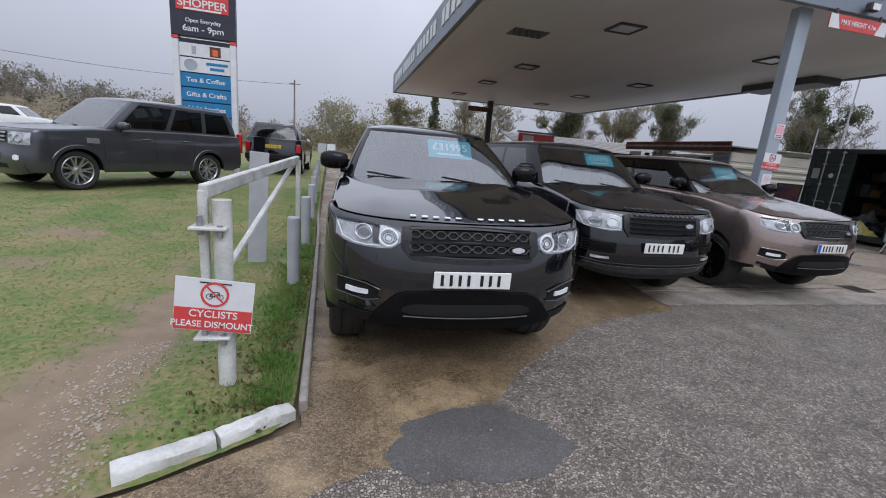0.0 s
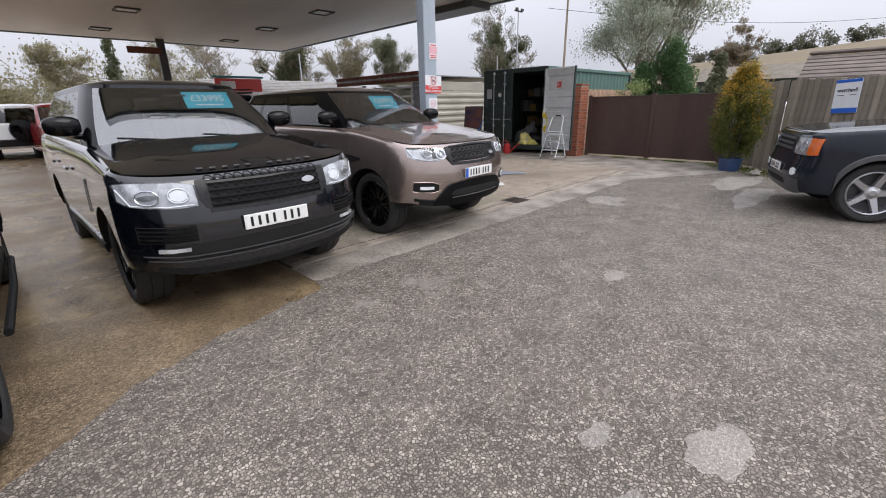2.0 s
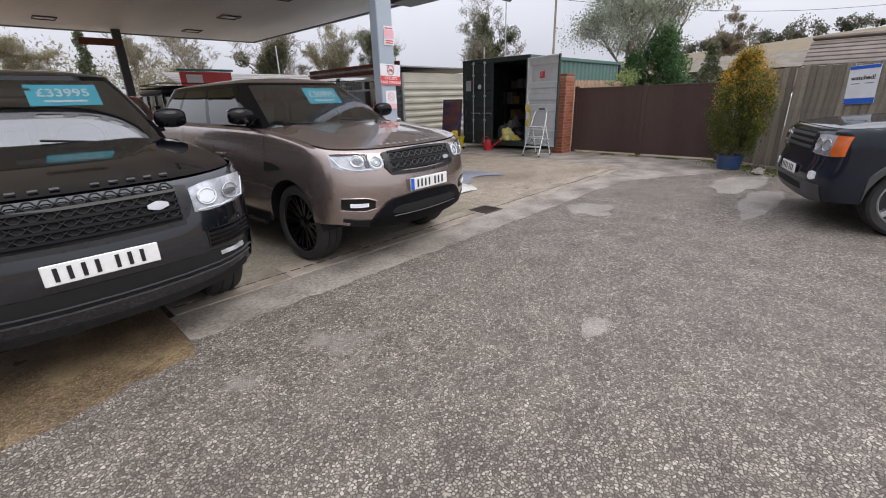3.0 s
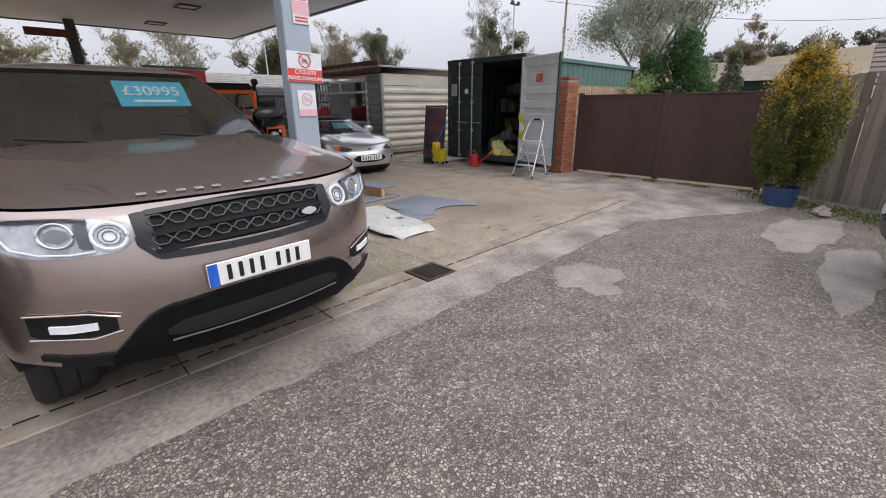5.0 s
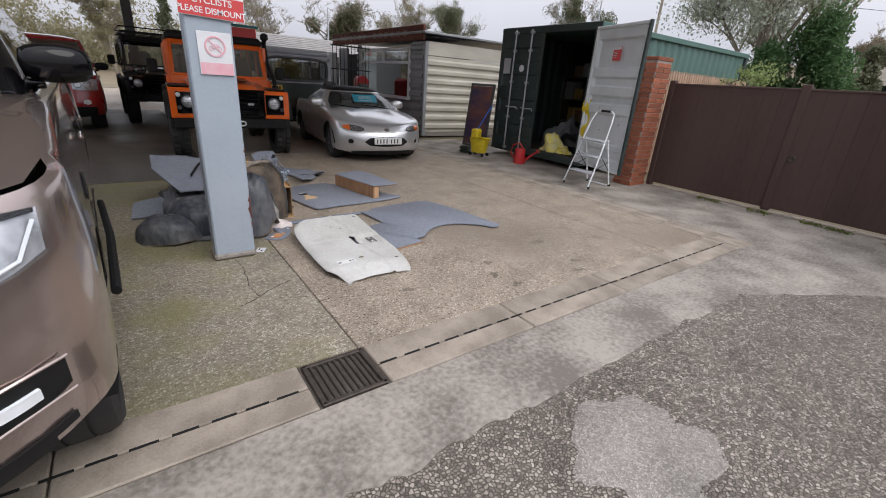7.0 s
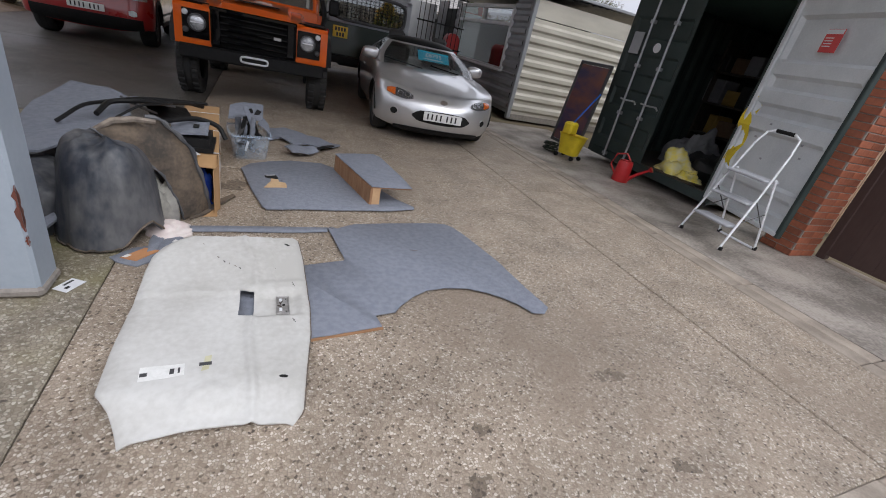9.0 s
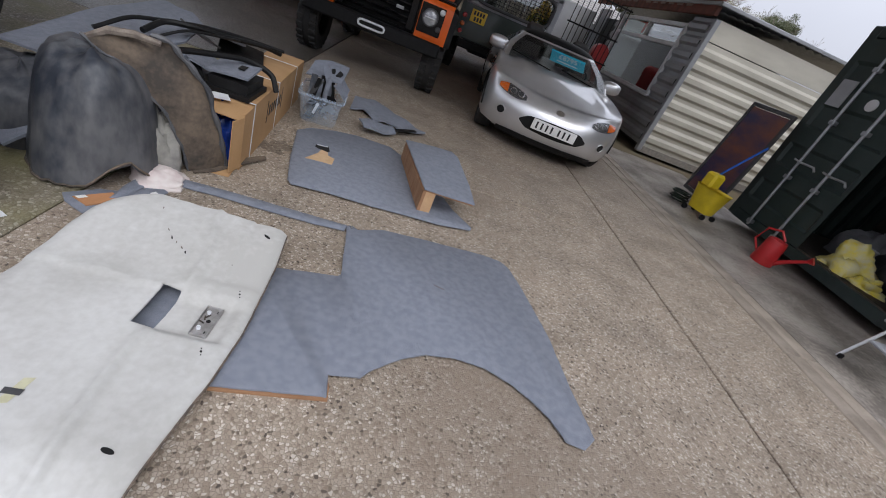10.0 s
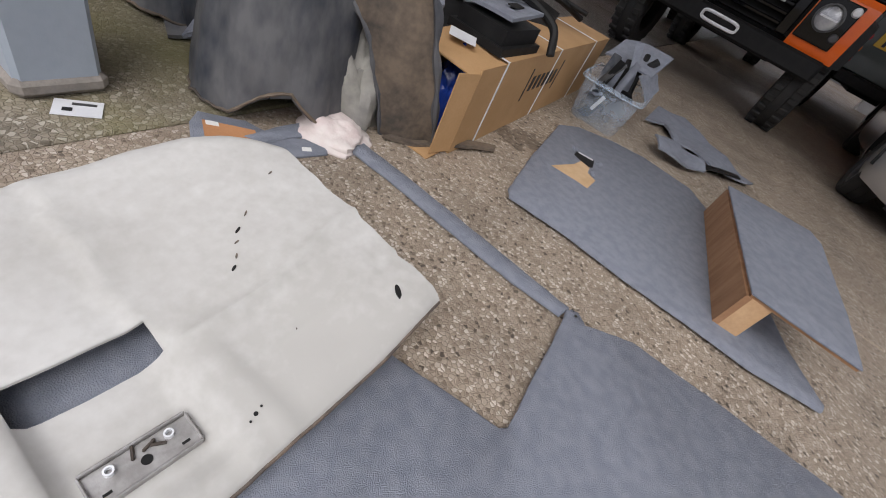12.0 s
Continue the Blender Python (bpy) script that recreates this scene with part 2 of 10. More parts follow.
CONCRETE = chips("exposed_aggregate_concrete", (0.265, 0.21, 0.158), [(0.0, (0.075, 0.059, 0.046)), (0.13, (0.27, 0.213, 0.16)), (0.28, (0.345, 0.282, 0.217)), (0.72, (0.41, 0.345, 0.275)), (0.94, (0.6, 0.54, 0.47))], 92, patch=(0.2, 0.156, 0.118), bump=0.55, rough=0.72, wet=0.3, lo=0.3, hi=0.46)
WET_CONCRETE = chips("wet_brown_concrete", (0.13, 0.09, 0.05), [(0.0, (0.09, 0.062, 0.036)), (0.4, (0.19, 0.135, 0.08)), (0.9, (0.33, 0.25, 0.16))], 85, patch=(0.36, 0.27, 0.155), bump=0.4, rough=0.55, wet=0.4, lo=0.26, hi=0.44)
SMOOTH_CONCRETE = mat("trowelled_concrete", (0.36, 0.32, 0.28), (0.155, 0.135, 0.115), 1.9, 0.6, bump=0.45, fine=34, spread=0.6, rvar=0.25)
BLOCK = mat("gutter_block_concrete", (0.36, 0.305, 0.25), (0.215, 0.18, 0.145), 4, 0.7, bump=0.4, fine=110, per_object=0.1)
DARK_PATCH = chips("dark_repair_patch", (0.075, 0.07, 0.067), [(0.0, (0.085, 0.08, 0.077)), (0.5, (0.125, 0.117, 0.112)), (0.9, (0.2, 0.188, 0.18))], 120, patch=(0.075, 0.07, 0.068), bump=0.35, rough=0.6, wet=0.35)
IRON = mat("cast_iron", (0.085, 0.068, 0.055), (0.05, 0.042, 0.036), 20, 0.6, bump=0.4, metal=0.4)
# near-black that paints the shade inside openings, gaps, slots and holes
VOID_SHADE = mat("painted_void_shade", (0.006, 0.006, 0.006), None, 5, 0.9)
GRASS = mat("lawn_turf", (0.095, 0.155, 0.032), (0.235, 0.2, 0.09), 1.4, 0.9, bump=0.6, fine=24, spread=0.9)
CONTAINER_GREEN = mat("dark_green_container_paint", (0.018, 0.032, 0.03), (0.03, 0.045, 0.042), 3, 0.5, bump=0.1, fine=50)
SIDE_GREEN = mat("lighter_green_container_paint", (0.075, 0.15, 0.13), (0.095, 0.17, 0.15), 2, 0.55, bump=0.1)
DOOR_GREY = mat("pale_grey_door_paint", (0.66, 0.69, 0.71), (0.55, 0.58, 0.60), 2.5, 0.5, bump=0.12, fine=60)
GALV = mat("galvanised_steel", (0.42, 0.43, 0.45), (0.33, 0.34, 0.36), 12, 0.4, metal=0.7)
BRICK = mat("red_brick", (0.33, 0.105, 0.05), (0.24, 0.075, 0.04), 14, 0.8, bump=0.5, fine=150, per_object=0.25)
MORTAR = mat("grey_mortar", (0.30, 0.27, 0.24), (0.22, 0.2, 0.18), 20, 0.9, bump=0.4)
GATE_BROWN = mat("brown_stained_boards", (0.05, 0.026, 0.021), (0.072, 0.042, 0.035), 1.0, 0.75, bump=0.3, fine=40, stretch=(1, 1, 0.2), per_object=0.04)
WEATHERED = mat("weathered_grey_boards", (0.33, 0.285, 0.23), (0.15, 0.128, 0.098), 2.2, 0.85, bump=0.5, fine=50, stretch=(3, 3, 0.25), per_object=0.3)
PICKET = mat("tan_pickets", (0.45, 0.3, 0.21), (0.36, 0.235, 0.16), 5, 0.8, per_object=0.15)
CORRUGATED = mat("cream_corrugated_sheet", (0.58, 0.55, 0.475), (0.44, 0.415, 0.355), 1.5, 0.55, bump=0.15, stretch=(0.5, 0.5, 2))
CORR_GREY = mat("grey_corrugated_sheet", (0.36, 0.37, 0.39), (0.27, 0.28, 0.295), 1.5, 0.45, metal=0.3)
RUST = mat("rusted_red_sign", (0.19, 0.055, 0.035), (0.10, 0.04, 0.03), 6, 0.75, bump=0.3)
FRAME_WHITE = mat("white_frame", (0.74, 0.75, 0.77), (0.64, 0.65, 0.67), 8, 0.5)
CARPET = mat("grey_felt_carpet", (0.19, 0.207, 0.252), (0.242, 0.26, 0.307), 30, 0.98, bump=0.6, fine=420, spread=0.9)
PLY = mat("plywood", (0.36, 0.2, 0.105), (0.27, 0.14, 0.07), 5, 0.7, bump=0.2, stretch=(1, 6, 1))
CREAM = mat("stained_cream_headlining", (0.57, 0.565, 0.545), (0.44, 0.43, 0.405), 2.2, 0.9, bump=0.12, fine=40, spread=0.35)
LINER = mat("scuffed_black_liner", (0.026, 0.032, 0.045), (0.125, 0.125, 0.13), 3.2, 0.5, bump=0.5, fine=26, spread=0.4, rvar=0.2, stretch=(1, 1, 0.5))
BARK_LINER = mat("muddy_brown_liner", (0.06, 0.05, 0.042), (0.17, 0.13, 0.095), 6, 0.85, bump=0.7, fine=50)
CARDBOARD = mat("brown_cardboard", (0.46, 0.28, 0.135), (0.40, 0.24, 0.11), 5, 0.8, bump=0.1)

MESH_GREY = mat("grey_grille_mesh", (0.06, 0.06, 0.063), (0.045, 0.045, 0.047), 20, 0.35, metal=0.2)
TWIG = mat("pale_winter_twigs", (0.27, 0.235, 0.19), (0.2, 0.175, 0.14), 6, 0.9)
WORN = chips("worn_smooth_tarmac", (0.17, 0.15, 0.132), [(0.0, (0.22, 0.196, 0.174)), (0.4, (0.32, 0.288, 0.258)), (0.9, (0.44, 0.4, 0.36))], 110, bump=0.4, rough=0.75, wet=0.3)
JOINT = mat("dirt_filled_joint", (0.06, 0.05, 0.042), (0.11, 0.095, 0.078), 9, 0.95, bump=0.5)
DARK_BAY = chips("dark_bay_concrete", (0.07, 0.06, 0.05), [(0.0, (0.06, 0.052, 0.044)), (0.3, (0.1, 0.088, 0.074)), (0.7, (0.13, 0.115, 0.097)), (0.93, (0.22, 0.2, 0.17))], 72, patch=(0.045, 0.04, 0.035), bump=0.5, rough=0.6, wet=0.25, lo=0.25, hi=0.45)
MOSSY = chips("mossy_concrete", (0.21, 0.18, 0.135), [(0.0, (0.155, 0.13, 0.098)), (0.25, (0.28, 0.24, 0.185)), (0.7, (0.34, 0.298, 0.235)), (0.92, (0.5, 0.455, 0.385))], 72, patch=(0.145, 0.135, 0.05), bump=0.5, rough=0.8, wet=0.2, lo=0.2, hi=0.42)


# ---- building helpers ----
class M:
    """Collects vertices and faces of one mesh."""

    def __init__(self):
        self.v, self.f = [], []

    def add(self, v, f, m=None):
        o = len(self.v)
        self.v += [tuple(m @ Vector(p)) for p in v] if m else [tuple(p) for p in v]
        self.f += [tuple(i + o for i in q) for q in f]
        return self

    def grid(self, rows, m=None):
        c = len(rows[0])
        f = [(i * c + j, i * c + j + 1, (i + 1) * c + j + 1, (i + 1) * c + j) for i in range(len(rows) - 1) for j in range(c - 1)]
        return self.add([p for r in rows for p in r], f, m)

    def box(self, c, size, b=0.0, m=None):
        """A box with chamfered edges."""
        h = [s / 2 for s in size]
        b = min(b, *(0.49 * s for s in size))
        if b <= 0:
            v = [(c[0] + x * h[0], c[1] + y * h[1], c[2] + z * h[2]) for x in (-1, 1) for y in (-1, 1) for z in (-1, 1)]
            return self.add(v, [(0, 1, 3, 2), (4, 6, 7, 5), (0, 4, 5, 1), (2, 3, 7, 6), (0, 2, 6, 4), (1, 5, 7, 3)], m)
        v, at = [], {}
        for s in ((x, y, z) for x in (-1, 1) for y in (-1, 1) for z in (-1, 1)):
            for a in range(3):
                at[s, a] = len(v)
                v.append(tuple(c[k] + s[k] * (h[k] if k == a else h[k] - b) for k in range(3)))
        f = []
        for a in range(3):
            u, w = (a + 1) % 3, (a + 2) % 3
            for sa in (-1, 1):
                q = []
                for su, sw in ((-1, -1), (1, -1), (1, 1), (-1, 1)):
                    s = [0, 0, 0]
                    s[a], s[u], s[w] = sa, su, sw
                    q.append(at[tuple(s), a])
                f.append(tuple(q if sa > 0 else q[::-1]))
            for su in (-1, 1):
                for sw in (-1, 1):
                    s0, s1 = [0, 0, 0], [0, 0, 0]
                    s0[a], s1[a] = -1, 1
                    s0[u] = s1[u] = su
                    s0[w] = s1[w] = sw
                    q = (at[tuple(s0), u], at[tuple(s1), u], at[tuple(s1), w], at[tuple(s0), w])
                    f.append(q if su * sw > 0 else q[::-1])
        for s in {k[0] for k in at}:
            q = (at[s, 0], at[s, 1], at[s, 2])
            f.append(q if s[0] * s[1] * s[2] > 0 else q[::-1])
        return self.add(v, f, m)

    def cyl(self, a, b, r, r2=None, n=16, caps=True):
        a, b = Vector(a), Vector(b)
        r2 = r if r2 is None else r2
        q = (b - a).to_track_quat("Z", "Y")
        ring = [(math.cos(2 * math.pi * i / n), math.sin(2 * math.pi * i / n)) for i in range(n)]
        v = [a + q @ Vector((x * r, y * r, 0)) for x, y in ring] + [b + q @ Vector((x * r2, y * r2, 0)) for x, y in ring]
        f = [(i, (i + 1) % n, n + (i + 1) % n, n + i) for i in range(n)]
        if caps:
            f += [tuple(range(n - 1, -1, -1)), tuple(range(n, 2 * n))]
        return self.add(v, f)

    def tube(self, pts, r, n=6):
        pts = [Vector(p) for p in pts]
        rows = []
        for i, p in enumerate(pts):
            d = (pts[min(i + 1, len(pts) - 1)] - pts[max(i - 1, 0)]).normalized()
            side = d.cross(Vector((0.13, 0.21, 0.97)))
            side = side.normalized() if side.length > 1e-4 else Vector((1, 0, 0))
            up = side.cross(d)
            rad = r[i] if isinstance(r, (list, tuple)) else r
            rows.append([p + side * (rad * math.cos(2 * math.pi * k / n)) + up * (rad * math.sin(2 * math.pi * k / n)) for k in range(n + 1)])
        o = len(self.v)
        self.grid(rows)
        last = len(self.v)
        self.f += [tuple(range(o, o + n)), tuple(range(last - 2, last - n - 2, -1))]
        return self

    def lathe(self, prof, n=32, m=None):
        """prof: (radius, along) turned about the x axis."""
        rows = [[(h, r * math.cos(2 * math.pi * k / n), r * math.sin(2 * math.pi * k / n)) for r, h in prof] for k in range(n + 1)]
        return self.grid(rows, m)

    def prism(self, poly, z0, z1, m=None):
        """A flat outline (x, y) given thickness from z0 to z1."""
        n = len(poly)
        v = [(x, y, z0) for x, y in poly] + [(x, y, z1) for x, y in poly]
        f = [tuple(range(n - 1, -1, -1)), tuple(range(n, 2 * n))] + [(i, (i + 1) % n, n + (i + 1) % n, n + i) for i in range(n)]
        return self.add(v, f, m)


def part(name, b, material, parent=None, label="", smooth=30):
    """Links the collected mesh as ONE object, under a thing or a part where given."""
    me = bpy.data.meshes.new(name)
    me.from_pydata(b.v, [], b.f)
    bm = bmesh.new()
    bm.from_mesh(me)
    bmesh.ops.remove_doubles(bm, verts=bm.verts, dist=1e-5)
    bmesh.ops.recalc_face_normals(bm, faces=bm.faces)
    bm.to_mesh(me)
    bm.free()
    me.materials.append(material)
    if smooth:
        me.shade_smooth()
        me.set_sharp_from_angle(angle=radians(smooth))
    ob = new(name, me)
    if parent:
        ob.parent = parent
    return tagged(ob, label)


def thing(name, label, category, m=None, group="", kind=""):
    ob = new(name)
    ob.empty_display_size = 0.2
    if m is not None:
        ob.matrix_world = m
    return tagged(ob, label, category, group, kind)


def lettering(text, size, material, parent, m, name="lettering", depth=0.002, width=None):
    """Letters in the built-in font, standing in the local x-z plane and facing -y."""
    cu = bpy.data.curves.new(name, "FONT")
    cu.body, cu.size, cu.align_x, cu.align_y, cu.extrude = text, size, "CENTER", "CENTER", depth
    cu.offset = size * 0.012
    cu.materials.append(material)
    ob = new(name, cu)
    ob.parent = parent
    ob.matrix_basis = m @ Matrix.Rotation(radians(90), 4, "X")
    if width:
        ob.scale = (width, 1, 1)
    return ob


def curve(pts):
    """A smooth function through (x, y) pairs."""
    xs, ys = [p[0] for p in pts], [p[1] for p in pts]
    d = [(ys[i + 1] - ys[i]) / (xs[i + 1] - xs[i]) for i in range(len(xs) - 1)]
    s = [d[0]] + [0 if d[i - 1] * d[i] <= 0 else 2 * d[i - 1] * d[i] / (d[i - 1] + d[i]) for i in range(1, len(d))] + [d[-1]]

    def f(x):
        if x <= xs[0]:
            return ys[0]
        if x >= xs[-1]:
            return ys[-1]
        i = max(k for k in range(len(xs) - 1) if xs[k] <= x)
        h = xs[i + 1] - xs[i]
        t = (x - xs[i]) / h
        return (2 * t**3 - 3 * t * t + 1) * ys[i] + (t**3 - 2 * t * t + t) * h * s[i] + (3 * t * t - 2 * t**3) * ys[i + 1] + (t**3 - t * t) * h * s[i + 1]

    return f


# ---- ground ----
def hill(x, y):
    """Rolling country round the flat forecourt."""
    r, az = math.hypot(x - 6, y), math.degrees(math.atan2(x - 6, y))
    if r < 45:
        return -0.05
    east = max(0, 1 - abs(az - 95) / 55)
    t = min(1, (r - 45) / 230)
    top = 6 + 20 * east**0.8 + 17 * max(0, 1 - abs(az + 52) / 34)
    return -0.05 + top * t * t * (3 - 2 * t) + 1.2 * t * noise.noise(Vector((x * 0.02, y * 0.02, 0.5)))


FIELD = mat("winter_field", (0.15, 0.12, 0.07), (0.215, 0.165, 0.105), 0.012, 0.95, fine=0.35, spread=0.5)
b = M()
rings = [0.01, 10, 20, 30, 38, 45, 55, 70, 90, 115, 145, 180, 220, 265, 320, 420, 600, 1000, 1800]
b.grid([[(6 + r * math.sin(2 * math.pi * k / 96), r * math.cos(2 * math.pi * k / 96), hill(6 + r * math.sin(2 * math.pi * k / 96), r * math.cos(2 * math.pi * k / 96))) for k in range(97)] for r in rings])
tagged(part("ground", b, FIELD), "winter grass and stubble fields rising to low hills", "ground", kind="structure")

def crumbled(pts, amp, seed):
    """An edge broken into short uneven steps."""
    out = []
    for (x0, y0), (x1, y1) in zip(pts, pts[1:]):
        n = max(1, int(math.hypot(x1 - x0, y1 - y0) / 0.06))
        for k in range(n):
            x, y = x0 + (x1 - x0) * k / n, y0 + (y1 - y0) * k / n
            j = amp * (noise.noise(Vector((x * 3, y * 3, seed))) + 0.7 * noise.noise(Vector((x * 11, y * 11, seed))))
            out.append((x + 0.3 * j, y + j))
    return out + [pts[-1]]


BROWN_EDGE = [(-3.2, 0.8), (-0.6, 1.42), (0.2, 1.62), (0.9, 1.86), (1.32, 2.18), (1.79, 2.68), (2.69, 3.40), (3.35, 3.69), (4.2, 3.87)]
STRIP_EDGE = [(4.221, 4.05), (11.4, 4.05), (12.1, 3.65), (13.2, 3.0), (14.95, 2.6)]
b = M()
b.prism([(-3.2, -12), (14.95, -12), (14.95, 2.8), (13.3, 3.2), (12.2, 3.85), (11.4, 4.25), (4.1, 4.25), (3.3, 3.9), (2.6, 3.6), (1.65, 2.85), (1.2, 2.35), (0.8, 2.04), (0.15, 1.75), (-0.6, 1.6), (-3.2, 0.98)], -0.04, 0.0)
tagged(part("tarmac", b, ASPHALT), "worn tarmac yard with pale stone chippings", "road", kind="structure")
b = M()
b.prism(crumbled(BROWN_EDGE, 0.06, 1) + [(4.22, 4.05), (4.22, 34), (-1.0, 34), (-0.02, 8), (0.12, 5.45), (0.21, 2.42), (0.24, 2.15), (-0.46, 1.77), (-3.2, 0.95)], -0.04, 0.002)
tagged(part("brown_concrete", b, WET_CONCRETE), "damp brown-stained concrete hardstanding", "pavement", kind="structure")
b = M()
b.prism(crumbled(STRIP_EDGE, 0.05, 2) + [(14.95, 12.6), (13.06, 12.6), (13.06, 4.54), (4.221, 4.54)], -0.04, 0.003)
tagged(part("smooth_concrete_strip", b, SMOOTH_CONCRETE), "smooth damp concrete strip beside the gutter", "pavement", kind="structure")
b = M()
b.prism([(4.22, 4.54), (13.08, 4.54), (13.08, 34), (4.22, 34)], -0.09, -0.012)
forecourt = tagged(part("forecourt_bed", b, JOINT), "dark bed under the concrete bays", "pavement", kind="structure")
# concrete bays with open joints
for x0, x1, y0, y1 in ((4.24, 8.446, 4.91, 9.6), (8.452, 11.79, 4.91, 8.42), (11.805, 12.74, 4.91, 8.42), (8.455, 11.79, 8.435, 13.2), (11.805, 12.74, 8.435, 13.2), (4.24, 8.446, 9.606, 14.2), (4.24, 8.44, 14.22, 20), (8.455, 12.74, 13.22, 20), (4.24, 12.74, 20.02, 33)):
    b = M()
    b.box(((x0 + x1) / 2, (y0 + y1) / 2, -0.02), (x1 - x0, y1 - y0, 0.044), 0.006)
    # the two western bays farther in take a darker concrete
    part("slab", b, DARK_BAY if x1 < 8.5 and y0 > 9.5 else (MOSSY if x1 < 8.5 else CONCRETE), forecourt)

# ---- canopy of the old filling station ----
CX0, CX1, CY0, CY1, CZ = 2.85, 14.2, 6.35, 24.6, 4.5
b = M()
b.box(((CX0 + CX1) / 2, (CY0 + CY1) / 2, CZ + 0.02), (CX1 - CX0 - 0.2, CY1 - CY0 - 0.2, 0.04))
tagged(part("canopy_ceiling", b, CANOPY_WHITE), "off-white sheeted underside of the forecourt canopy", "ceiling", kind="structure")
b = M()
b.box(((CX0 + CX1) / 2, (CY0 + CY1) / 2, CZ + 0.93), (CX1 - CX0 - 0.12, CY1 - CY0 - 0.12, 0.06))
tagged(part("canopy_roof", b, GALV), "flat metal canopy roof", "roof", kind="structure")
for n, c, s in (("west", (CX0, (CY0 + CY1) / 2), (0.1, CY1 - CY0 + 0.1)), ("east", (CX1, (CY0 + CY1) / 2), (0.1, CY1 - CY0 + 0.1)), ("south", ((CX0 + CX1) / 2, CY0), (CX1 - CX0 - 0.1, 0.1)), ("north", ((CX0 + CX1) / 2, CY1), (CX1 - CX0 - 0.1, 0.1))):
    b = M()
    b.box((*c, CZ + 0.45), (*s, 0.98), 0.01)
    tagged(part("canopy_fascia_" + n, b, FASCIA), "blue-grey canopy fascia board", "fascia", kind="structure")

# ---- canopy pillar ----
pillar = thing("canopy_pillar", "pale blue-grey boxed steel canopy pillar with chipped foot", "pillar", pose(8.125, 6.61, 0))
b = M()
b.box((0, 0, 2.26), (0.29, 0.18, 4.5), 0.012)
part("shaft", b, PILLAR_BLUE, pillar)
for z, w, hh, sd in ((0.42, 0.018, 0.2, 3), (0.86, 0.008, 0.03, 5), (0.28, 0.01, 0.05, 7)):
    r = random.Random(sd)
    for s, ax in ((1, 0), (1, 1)):
        pts = [(w * (1 + r.uniform(-0.6, 0.6)) * math.sin(math.pi * (k + 0.5) / 10), hh * (k / 9 - 0.5)) for k in range(10)]
        out = [(0, hh * -0.5)] + pts + [(0, hh * 0.5)]
        b = M()
        if ax == 0:
            b.add([(0.1455 - u, -0.0915, z + v) for u, v in out], [tuple(range(len(out)))])
        else:
            b.add([(0.1465, -0.0905 + u, z + v) for u, v in out], [tuple(range(len(out)))])
        part("rust_chip", b, RUST, pillar, smooth=0)
b = M()
b.box((0, 0, 0.03), (0.31, 0.205, 0.06), 0.02)
part("footing", b, MORTAR, pillar, "broken mortar footing")


